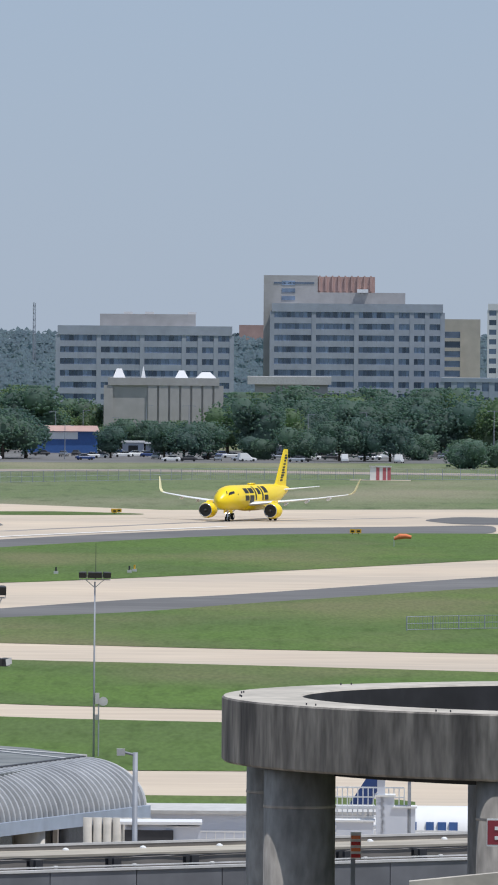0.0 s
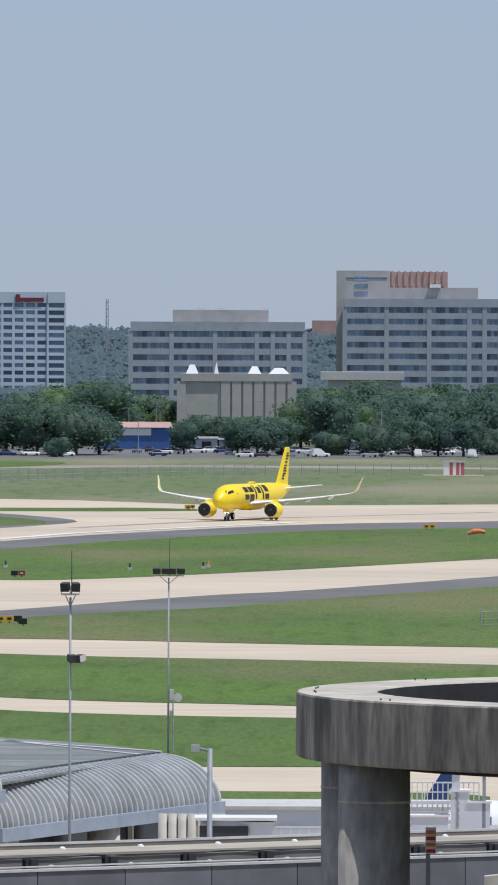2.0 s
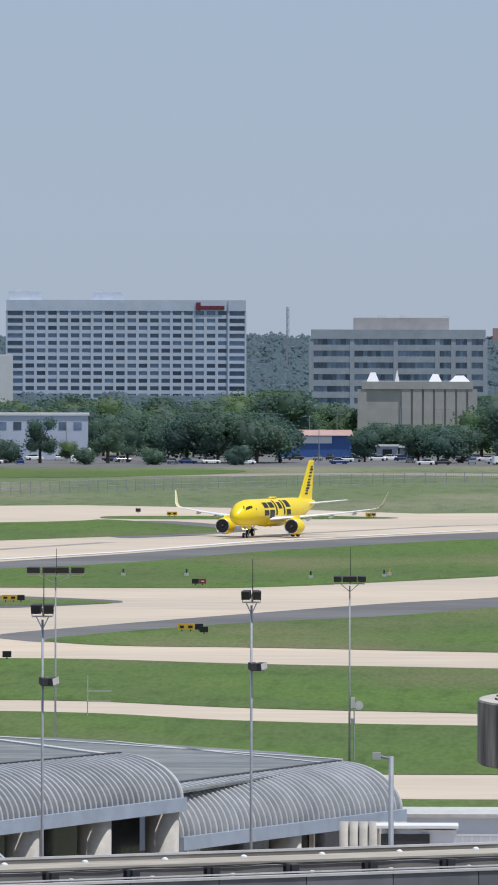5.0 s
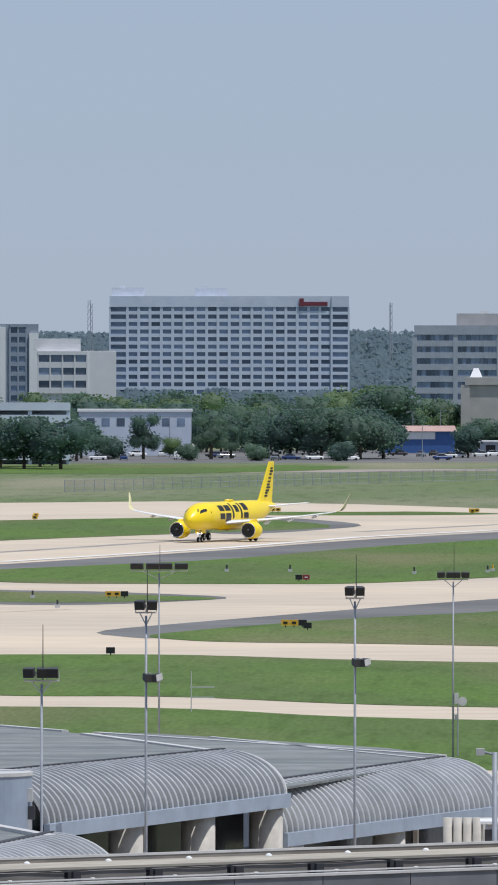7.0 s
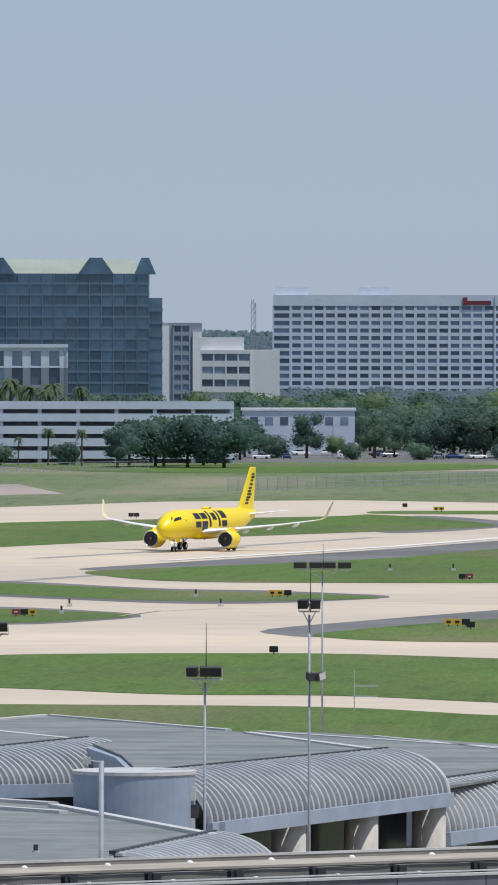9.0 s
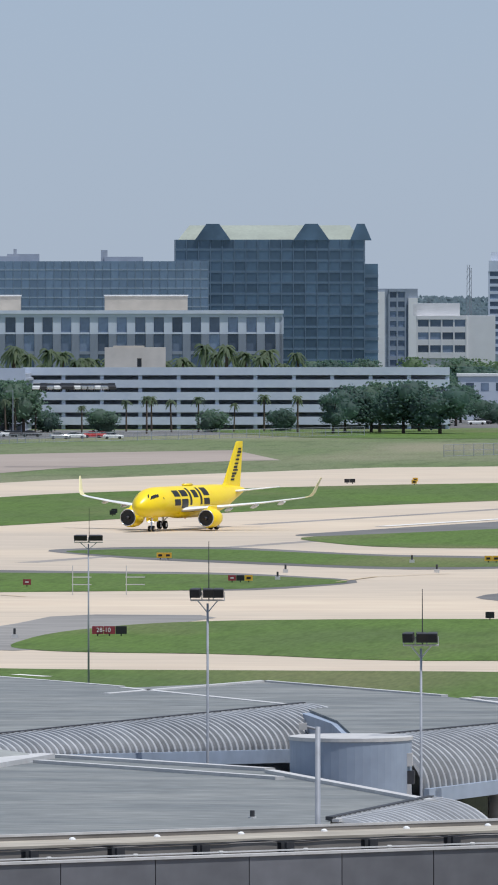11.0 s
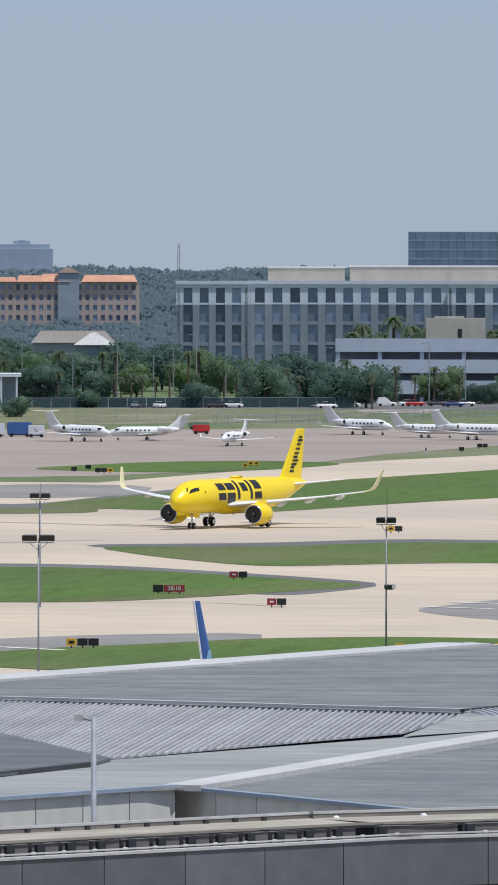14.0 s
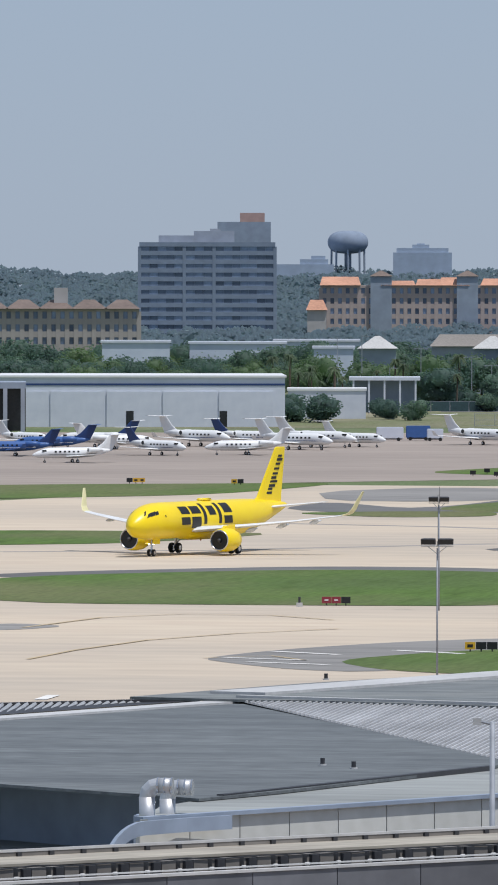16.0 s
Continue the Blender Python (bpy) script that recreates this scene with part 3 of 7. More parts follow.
def guideway(a, b, dense):
    """One straight run of the elevated guideway; a, b: the tops of its side panels."""
    (xa, ya, za), (xb, yb, zb) = a, b
    ux, uy = (xb - xa) / math.hypot(xb - xa, yb - ya), (yb - ya) / math.hypot(xb - xa, yb - ya)
    xa, ya, xb, yb = xa - 0.6 * ux, ya - 0.6 * uy, xb + 0.6 * ux, yb + 0.6 * uy
    length = math.hypot(xb - xa, yb - ya)
    turn = math.degrees(math.atan2(yb - ya, xb - xa))
    g = thing("guideway", "elevated concrete guideway with rails and grey side panels", "guideway", pose(xa, ya, za, 0, 0, turn), kind="structure")
    beam0, beam1, slab, rail = (-0.30, 0.26, 0.37, 0.55)
    part("deck", boxes((0, length, -0.1, 6.2, -1.1, -0.75)), BEAM, g)
    part("panel_coping", boxes((0, length, -0.36, -0.04, -0.09, 0)), TRIM, g, "pale metal coping")
    part("handrail", boxes((0, length, -0.02, 0.05, 0.045, 0.095)), TRIM, g, "thin pale handrail")
    # Dark sheet added behind the beam to show its openings as shaded.
    part("recess_shade_sheet", boxes((0, length, 2.35, 2.6, -0.75, slab - 0.1)), DARKSTEEL, g)
    part("running_slab", boxes((0, length, 2.2, 5.3, slab - 0.09, slab)), SLAB, g, "weathered beige concrete running slab")
    part("slab_edge", boxes((0, length, 2.3, 2.6, slab - 0.2, slab - 0.092)), BEAM, g)
    part("rear_kerb", boxes((0, length, 5.3, 5.6, -0.75, rail - 0.04)), BEAM, g)
    part("rear_rail", boxes((0, length, 5.28, 5.42, rail - 0.036, rail + 0.05)), TRIM, g, "pale steel rear rail")
    pitch = 1.37 if dense else 3.47
    holes = ((0.0, 0.2), (0.55, 0.78)) if dense else ((0.0, 0.38),)
    solid = []
    for i, (h0, h1) in enumerate(holes):
        nxt = holes[i + 1][0] if i + 1 < len(holes) else pitch
        solid.append(mesh_of("beam_block", boxes((h1, nxt, 1.6, 1.95, beam0, beam1)), BEAM))
    clip = mesh_of("bracket", boxes((0.3, 0.62, 1.45, 1.6, beam0 + 0.1, beam1 - 0.02)), DARKSTEEL)
    cap = bmesh.new()
    loft(cap, [circle(0, 4.9, slab, 0.13, 10), circle(0, 4.9, slab + 0.05, 0.11, 10), circle(0, 4.9, slab + 0.09, 0.04, 10)])
    cap = mesh_of("rail_cap", cap, WHITE)
    joint = mesh_of("kerb_post", boxes((-0.09, 0.09, 5.2, 5.3, slab, rail - 0.04)), DARKSTEEL)
    low = bmesh.new()
    loft(low, [circle(x, 0.015, 0.07, r, 10, "x") for x, r in ((-.1, .03), (-.07, .055), (.07, .055), (.1, .03))])
    low = mesh_of("rail_clamp", low, TRIM)
    x = 0.2
    while x < length - pitch:
        for m_ in solid:
            part("beam_block", m_, None, g, at=pose(x, 0, 0))
        part("bracket", clip, None, g, at=pose(x, 0, 0))
        part("rail_cap" if not dense else "kerb_post", cap if not dense else joint, None, g, at=pose(x + 0.5, 0, 0))
        part("rail_clamp", low, None, g, at=pose(x + 0.2, 0, 0))
        x += pitch
    # a slack cable along the beam
    bm = bmesh.new()
    n = int(length / 0.8)
    pts = [(length * i / n, 1.56, beam1 + 0.03 + 0.05 * math.sin(i * 1.3) * math.sin(i * 0.37)) for i in range(n + 1)]
    for p, q in zip(pts, pts[1:]):
        rod(bm, p, q, 0.022, n=5)
    part("cable", bm, DARKSTEEL, g, "black cable along the beam")
    k = round(length / 3.8)
    pan = mesh_of("side_panel", boxes((0.02, length / k - 0.02, -0.30, -0.12, -1.72, -0.095)), PANEL)
    for i in range(k):
        part("side_panel", pan, None, g, at=pose(i * length / k, 0, 0))
    part("girder", boxes((0, length, 0.6, 5.6, -3.4, -1.15)), DARKSTEEL, g)
    pier = mesh_of("pier", boxes((-0.8, 0.8, 1.5, 4.5, -za, -3.4)), BEAM)
    for i in range(3):
        part("pier", pier, None, g, at=pose(length * (i + .5) / 3, 0, 0))


guideway((-65.23, 309.91, 13.2), (-37.84, 342.76, 13.2), True)
guideway((-37.84, 342.76, 13.2), (17.13, 381.78, 13.2), False)


def flat_roof(name, label, pts, z, material, thick=0.12):
    bm = bmesh.new()
    polygon(bm, pts, z, thick)
    return tagged(new(name, mesh_of(name, bm, material)), label, "roof", kind="structure")


POD_Z = 11.5
flat_roof("roof_deck", "grey membrane roof deck of a terminal pod", [(-16.9, 501.6), (-8.7, 536.1), (-8.8, 542.5), (-11.9, 551.7), (-25.2, 570.3), (-29, 572.4), (-23.3, 546.3), (-19.8, 519.1)], 9.7, ROOF)
flat_roof("roof_deck", "grey membrane roof deck of a terminal pod", [(-19.2, 503.5), (-27.3, 526.7), (-28.5, 529.5), (-39.4, 549.5), (-46.4, 539.6), (-35, 515.6), (-32.2, 499.5), (-29.8, 477.8), (-27.7, 482.8)], 11.46, ROOF)
flat_roof("roof_deck", "grey membrane roof deck of a terminal pod", [(-35, 515.6), (-46.4, 540.3), (-58.4, 560.9), (-66.8, 536.7), (-81.4, 506.1), (-87.3, 489), (-81.5, 486.8), (-78.2, 486.6), (-52.4, 474.7), (-49.4, 473.2)], 11.52, ROOF)
flat_roof("roof_deck", "streaked grey membrane roof deck near the guideway", [(-55.1, 415.1), (-53.1, 426.5), (-44.6, 472.9), (-43.5, 472.5), (-32.7, 459.3), (-27.4, 439), (-23.8, 431.5), (-27, 414.3), (-25.6, 391.5), (-40.6, 390.2), (-44.2, 399.6)], 11.0, ROOF)
flat_roof("roof_deck", "streaked grey membrane roof deck with two vent stubs", [(-82.2, 490.6), (-69.9, 457.7), (-60.5, 432.6), (-60.7, 428.1), (-66.4, 407.2), (-68.7, 400.7), (-78.8, 410.5), (-87.1, 413.9), (-96, 456.3), (-90.3, 470.9)], 11.3, ROOF_DARK)
flat_roof("roof_strip", "pale sloping roof strip along the eave", [(-60.9, 435.6), (-55.8, 447.5), (-50.7, 458.9), (-48.5, 465.9), (-44.5, 468.6), (-52.8, 423.9), (-54.7, 411.8), (-54.9, 411.8), (-59.4, 405), (-63.9, 397.4), (-67.7, 390.6), (-68.8, 387.6), (-69.7, 397.3), (-68.7, 404.4), (-67, 410.9), (-61.2, 432.1)], 11.15, PALEROOF, 0.1)
bm = bmesh.new()
far_, near_ = [[bm.verts.new(p) for p in row] for row in (((-49.2, 472.66, 11.55), (-47.26, 469.32, 11.55), (-44.7, 467.53, 11.3)), ((-50.25, 455.2, 11.25), (-47.52, 461.5, 11.2), (-44.43, 467.53, 11.17)))]
for k in range(2):
    bm.faces.new((far_[k], far_[k + 1], near_[k + 1], near_[k]))
tagged(new("roof_valley", mesh_of("roof_valley", bm, PALEROOF)), "pale valley sheet between the metal roofs", "roof", kind="structure")
flat_roof("low_roof", "pale low roof below the blue-grey wall", [(-97.5, 438.8), (-81.2, 423.1), (-77, 417.5), (-72.4, 410.9), (-68.4, 389.7), (-82.1, 369.4)], 8.6, PALEROOF, 1.0)


def ledge(name, label, a, b, w, h, material=TRIM):
    """A long kerb from a to b, w wide, its top at h above the ends."""
    a, b = Vector(a), Vector(b)
    d = b - a
    n = Vector((-d.y, d.x, 0)).normalized() * w / 2
    bm = bmesh.new()
    loft(bm, [[p + n + Vector((0, 0, -0.2)), p - n + Vector((0, 0, -0.2)), p - n + Vector((0, 0, h)), p + n + Vector((0, 0, h))] for p in (a, b)])
    return tagged(new(name, mesh_of(name, bm, material)), label, "trim", kind="structure")


for a, b, w in (((-29, 571.63, 9.7), (-8.79, 542.41, 9.7), 0.5), ((-27.28, 525.99, 11.5), (-19.2, 504.16, 11.5), 0.5), ((-28.48, 529.58, 11.5), (-39.39, 548.71, 11.5), 0.4),
                ((-39.39, 548.71, 11.5), (-46.53, 530.52, 11.5), 0.5), ((-46.34, 538.83, 11.5), (-34.98, 515.58, 11.5), 0.5), ((-46.48, 540.35, 11.5), (-58.31, 560.02, 11.5), 0.4),
                ((-54.72, 412.34, 11.17), (-44.28, 468.69, 11.17), 1.7), ((-44.48, 470.76, 11.1), (-32.53, 456.72, 11.1), 0.6), ((-32.42, 455.13, 11.1), (-23.67, 429.02, 11.1), 0.5),
                ((-43.84, 464.01, 11.1), (-31.52, 448.87, 11.1), 0.5), ((-81.91, 488.84, 11.35), (-95.59, 454.12, 11.35), 1.6), ((-22.21, 565.7, 9.7), (-9.66, 538.18, 9.7), 0.35)):
    ledge("roof_kerb", "pale metal flashing along the roof edge", a, b, w, 0.05)
ledge("roof_kerb", "wide pale flashing along the far roof edge", (-57.91, 556.28, 11.55), (-82.5, 492.5, 11.55), 3.2, 0.1)
ledge("roof_kerb", "dark seam between two roof decks", (-60.68, 428.14, 11.3), (-68.19, 402.93, 11.3), 0.35, 0.06, DARKSTEEL)


def vault(r1, r2, e1, e2, ribs, label):
    """A quarter barrel of ribbed metal from the ridge r1-r2 down to the eave e1-e2, with its fascia and ridge cap."""
    r1, r2, e1, e2 = map(Vector, (r1, r2, e1, e2))
    v = thing("vaulted_roof", label, "roof")
    out = ((e1 + e2) - (r1 + r2)) / 2
    out.z = 0
    out.normalize()

    def at(s, th, lift):
        r, e = r1.lerp(r2, s), e1.lerp(e2, s)
        c, k = math.cos(th), math.sin(th)
        p = Vector((r.x + (e.x - r.x) * c, r.y + (e.y - r.y) * c, e.z + (r.z - e.z) * k))
        return p + (out * c + Vector((0, 0, k))) * lift

    bm = bmesh.new()
    steps = 12
    rows = []
    for i in range(ribs):
        for f, lift in ((0.0, 0.0), (0.56, 0.0), (0.62, 0.16), (0.92, 0.16)):
            rows.append([bm.verts.new(at((i + f) / ribs, math.pi / 2 * j / steps, lift)) for j in range(steps + 1)])
    for i, (a, b) in enumerate(zip(rows, rows[1:])):
        for j in range(steps):
            bm.faces.new((a[j], b[j], b[j + 1], a[j + 1])).material_index = 1 if i % 4 == 0 else 0
    bmesh.ops.recalc_face_normals(bm, faces=bm.faces)
    part("ribbed_skin", bm, [VAULT, VAULTPAN], v, "grey corrugated metal skin")
    bm = bmesh.new()
    prof = [at(1, math.pi / 2 * j / steps, 0.14) for j in range(steps + 1)]
    inner = [at(1, math.pi / 2 * j / steps, -0.16) for j in range(steps + 1)]
    d = (r2 - r1).normalized() * 0.16
    loft(bm, [[p, p + d, q + d, q] for p, q in zip(prof, inner)])
    part("end_trim", bm, TRIM, v, "pale curved end trim")
    bm = bmesh.new()
    vs = [bm.verts.new(p) for p in [at(1, math.pi / 2 * j / steps, -0.02) for j in range(steps + 1)] + [Vector((r2.x, r2.y, e2.z))]]
    bm.faces.new(vs)
    part("end_wall", bm, BLUEWALL, v)
    for nm, a, b, o, z0, z1, mt in (("fascia", e1, e2, 0.25, -0.62, 0.05, BLUEWALL), ("ridge_cap", r1, r2, 0.0, 0.05, 0.2, DARKSTEEL), ("ridge_flashing", r1, r2, 0.28, -0.02, 0.1, TRIM)):
        bm = bmesh.new()
        w = out * 0.16
        loft(bm, [[p + out * o - w + Vector((0, 0, z0)), p + out * o + w + Vector((0, 0, z0)), p + out * o + w + Vector((0, 0, z1)), p + out * o - w + Vector((0, 0, z1))] for p in (a, b)])
        part(nm, bm, mt, v)
    return v


VAULTS = [
    ((-18.66, 503.95, 9.7), (-8.71, 537.5, 9.7), (-16.28, 502.97, 7.44), (-5.47, 536.34, 7.29), 42),
    ((-29.8, 477.78, 11.5), (-19.2, 504.16, 11.5), (-26.71, 476.33, 9.19), (-16.1, 502.67, 9.45), 44),
    ((-49.4, 473.17, 11.5), (-35.03, 516.28, 11.5), (-47.62, 470.21, 10.95), (-31.87, 514.73, 9.4), 62),
    ((-27.03, 413.87, 11), (-23.81, 431.45, 11), (-23.95, 413.07, 8.87), (-20.77, 430.35, 8.84), 21),
]
for r1, r2, e1, e2, n in VAULTS:
    vault(r1, r2, e1, e2, n, "ribbed grey metal barrel roof over the terminal windows")

# Low walls, columns and glazing below the vaulted eaves, with the eave shade painted near-black.
def under_eave(e1, e2, columns, glazing):
    e1, e2 = Vector(e1), Vector(e2)
    d = (e2 - e1)
    length = math.hypot(d.x, d.y)
    w = thing("terminal_wall", "terminal wall with beige columns, glazing and eave shade painted near-black", "wall", pose(e1.x, e1.y, 0, 0, 0, math.degrees(math.atan2(d.y, d.x))), kind="structure")
    h = min(e1.z, e2.z) - 0.6
    # One near-black wall carries both the glazing and the painted eave shade.
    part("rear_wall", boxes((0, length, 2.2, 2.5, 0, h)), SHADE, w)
    for x in columns:
        bm = bmesh.new()
        rod(bm, (x * length, 0.6, 0), (x * length, 0.6, h + 0.25), 0.85, n=20)
        part("column", bm, BEIGE, w, smooth=True)
    for x in glazing:
        part("mullion", boxes((x * length - 0.12, x * length + 0.12, 1.9, 2.15, 0, h)), TRIM, w)


under_eave((-16.28, 502.97, 7.44), (-5.47, 536.34, 7.29), (0.52, 0.88), (0.1, 0.2, 0.68, 0.76))
under_eave((-26.71, 476.33, 9.19), (-16.1, 502.67, 9.45), (0.38, 0.68, 0.97), (0.1, 0.5, 0.56, 0.82))
flutes = thing("screen_wall", "low fluted beige screen wall beside the columns", "wall", site(-0.723, 517.2), kind="structure")
for i in range(7):
    bm = bmesh.new()
    rod(bm, (-1.6 + i * 0.5, 0, 0), (-1.6 + i * 0.5, 0, 7.6), 0.24, n=10)
    part("flute", bm, BEIGE, flutes, smooth=True)


def seam_roof():
    """Standing-seam metal slope between two roof decks."""
    tops = [Vector(p) for p in ((-81.83, 488.34, 11.4), (-78.5, 488.24, 11.4), (-52.58, 476.24, 11.4), (-49.23, 474.21, 11.4))]
    low = [Vector(p) for p in ((-50.38, 456.37, 11.22), (-55.49, 445.5, 11.2), (-60.69, 434, 11.18))]
    s = thing("standing_seam_roof", "pale standing-seam metal roof slope with dark gaps", "roof", kind="structure")
    bm = bmesh.new()
    ring = tops + low
    d = Vector((-0.035, 1.0, 0)).normalized()
    plan = [(p.x, p.y) for p in ring]
    n = Vector((-d.y, d.x, 0))
    base = low[2]
    a, b, c = tops[0], tops[3], low[2]
    nn = (b - a).cross(c - a)

    def height(x, y):
        return a.z - (nn.x * (x - a.x) + nn.y * (y - a.y)) / nn.z

    bm.faces.new([bm.verts.new((p.x, p.y, height(p.x, p.y) - 0.015)) for p in ring])
    # The dark pan tone puts shade into the gaps between seams.
    part("metal_base", bm, VAULTPAN, s)
    ks = [(Vector((x, y, 0)) - base).dot(n) for x, y in plan]
    k = min(ks)
    while k < max(ks):
        cut = []
        for (x0, y0), (x1, y1) in zip(plan, plan[1:] + plan[:1]):
            q0, q1 = (Vector((x0, y0, 0)) - base).dot(n) - k, (Vector((x1, y1, 0)) - base).dot(n) - k
            if q0 * q1 < 0:
                t = q0 / (q0 - q1)
                cut.append(Vector((x0 + (x1 - x0) * t, y0 + (y1 - y0) * t, 0)))
        if len(cut) == 2 and (cut[0] - cut[1]).length > 0.6:
            bm = bmesh.new()
            w = n * 0.052
            loft(bm, [[Vector((p + o).to_tuple()[:2] + (height(p.x, p.y) + dz,)) for o, dz in ((-w, -0.012), (w, -0.012), (w * .7, 0.085), (w * -.7, 0.085))] for p in cut])
            part("seam", bm, SEAM, s)
        k += 0.32
    # Dark strip laid in place of the shadow line below the upper deck.
    ledge("roof_kerb", "dark strip painted as the shadow line along the metal slope", tops[1], tops[3], 0.3, 0.12, DARKSTEEL)
    ledge("roof_kerb", "pale flashing over the metal slope", tops[0] + Vector((0, 0.5, 0.05)), tops[3] + Vector((0, 0.5, 0.05)), 0.5, 0.2)


seam_roof()
# A second metal slope behind the left deck.
s = thing("standing_seam_roof", "pale standing-seam metal roof slope behind the deck", "roof", kind="structure")
a, b = Vector((-102.12, 485.14, 10.9)), Vector((-85.66, 499.31, 10.9))
c, e = Vector((-99.62, 473.27, 10.6)), Vector((-85.59, 502.31, 10.6))
bm = bmesh.new()
bm.faces.new([bm.verts.new(p) for p in (a, b, e, c)])
# Dark base painted to read as shaded gaps between the seams.
part("metal_base", bm, DARKSTEEL, s)
for i in range(46):
    t = i / 46
    p, q = a.lerp(b, t), c.lerp(e, max(0, t - 0.06))
    bm = bmesh.new()
    rod(bm, p + Vector((0, 0, 0.05)), q + Vector((0, 0, 0.05)), 0.11, n=5)
    part("seam", bm, VAULT, s)
# Same painted shadow line for the second slope.
ledge("roof_kerb", "dark strip painted as the shadow line along the metal slope", a, b, 0.4, 0.14, DARKSTEEL)

# Walls under the nearest eave: beige panels and a blue-grey box.
def panel_wall(a, b, drop, material, label, step=3.0):
    a, b = Vector(a), Vector(b)
    d = b - a
    length = math.hypot(d.x, d.y)
    w = thing("eave_wall", label, "wall", pose(a.x, a.y, 0, 0, 0, math.degrees(math.atan2(d.y, d.x))), kind="structure")
    part("coping", boxes((0, length, -0.2, 0.25, a.z - 0.02, a.z + 0.14)), BLUEWALL, w)
    k = max(1, int(length / step))
    m = mesh_of("wall_panel", boxes((0.03, length / k - 0.03, 0, 0.2, a.z - drop, a.z - 0.03)), material)
    for i in range(k):
        part("wall_panel", m, None, w, at=pose(i * length / k, 0, 0))
    return w


panel_wall((-68.9, 388.04, 11.1), (-54.95, 412.3, 11.1), 4, EAVE, "low beige panelled wall under the roof eave")
panel_wall((-55.24, 414.49, 10.96), (-42.96, 397.55, 10.96), 4, EAVE, "low beige panelled wall under the roof eave")
panel_wall((-89.42, 424.82, 10.8), (-72.46, 411.3, 10.8), 5, BLUEWALL, "pale blue-grey metal wall below the roof deck", 8)


# Blue fascia that sweeps down in a curve at the end of the eave.
fas = thing("curved_fascia", "pale blue metal fascia sweeping down at the eave end", "fascia", kind="structure")
bm = bmesh.new()
way = [Vector(p) for p in ((-66.15, 392.24, 11.12), (-67.57, 389.95, 11.12), (-68.77, 387.31, 11.12))]
end = way[-1]
back = (way[-1] - way[0]).normalized()
for k in range(1, 9):
    a = radians(k * 10)
    way.append(end + back * 2.6 * math.sin(a) + Vector((0, 0, -2.2 * (1 - math.cos(a)))))
side = Vector((back.y, -back.x, 0)) * 0.3
if side.y > 0:
    side = -side
loft(bm, [[p + side * 0.4, p + side, p + side + Vector((0, 0, -0.55)), p + side * 0.4 + Vector((0, 0, -0.55))] for p in way])
part("fascia_band", bm, BLUEWALL, fas)


def duct(u, label, h, m):
    d = thing("roof_duct", label, "duct", m)
    bm = bmesh.new()
    rod(bm, (0, 0, -0.8), (0, 0, h), 0.32, n=18)
    part("riser", bm, CHROME, d, smooth=True)
    bm = bmesh.new()
    loft(bm, [[Vector((0.45 - 0.45 * math.cos(t), 0, h + 0.45 * math.sin(t))) + Vector((math.cos(t) * -0.32 * math.cos(p), 0.32 * math.sin(p), math.sin(t) * 0.32 * math.cos(p))) for p in [2 * math.pi * k / 18 for k in range(18)]] for t in [math.pi / 2 * k / 6 for k in (0, 2, 4, 6)]])
    part("elbow", bm, CHROME, d)
    bm = bmesh.new()
    rod(bm, (0.45, 0, h + 0.45), (1.0, 0, h + 0.45), 0.31, n=18)
    part("outlet", bm, CHROME, d, smooth=True)
    for x in (0.45, 0.72, 1.0):
        bm = bmesh.new()
        loft(bm, [circle(x - 0.03, 0, h + 0.45, 0.335, 18, "x"), circle(x + 0.03, 0, h + 0.45, 0.335, 18, "x")])
        part("seam_band", bm, METAL, d)


duct(0, "bright bent metal ventilation duct on the terminal roof", 0.62, pose(*(-68.81, 389.3, 11.34)))
duct(0, "bright bent metal ventilation duct on the terminal roof", 0.45, pose(*(-68.53, 392.36, 11.29)))
# Bodies of the terminal below the roof decks.
for pts, z in (([(-79.4, 484), (-60.9, 435.6), (-67.4, 413.7), (-70, 407), (-80, 417.1), (-88.1, 419.7), (-96.5, 459.8), (-91, 474.5)], 10.85), ([(-55, 416.5), (-44.7, 468.3), (-32.4, 455.1), (-27.3, 437.1), (-27.3, 412.2), (-26.2, 395.4), (-41, 394.2), (-44.4, 402)], 10.85),
               ([(-35.3, 511.5), (-46.1, 536.5), (-57.9, 556), (-66.3, 532.1), (-80.7, 502.1), (-78.5, 488.5), (-52.6, 476.4), (-49.6, 475)], 11.38), ([(-19.6, 505.5), (-27.1, 523.1), (-39.1, 544.8), (-45, 534.4), (-35.2, 513.5), (-32.5, 499.5), (-30.5, 481.4), (-27.9, 485.8)], 11.32), ([(-17, 506.4), (-9.1, 538.1), (-9.1, 540.9), (-25.1, 566.3), (-28.1, 568.6), (-20.6, 525.6)], 9.5)):
    bm = bmesh.new()
    polygon(bm, pts, z, z)
    tagged(new("terminal_body", mesh_of("terminal_body", bm, BLUEWALL)), "pale blue-grey walls of the terminal below its roofs", "wall", kind="structure")
t = thing("duct_plinth", "low roof curb under the metal ducts", "plinth", pose(*(-68.93, 392.29, 11.02)), kind="structure")
part("curb", boxes((-0.9, 1.2, -.3, 1.5, -9.0, 0.06)), BLUEWALL, t)
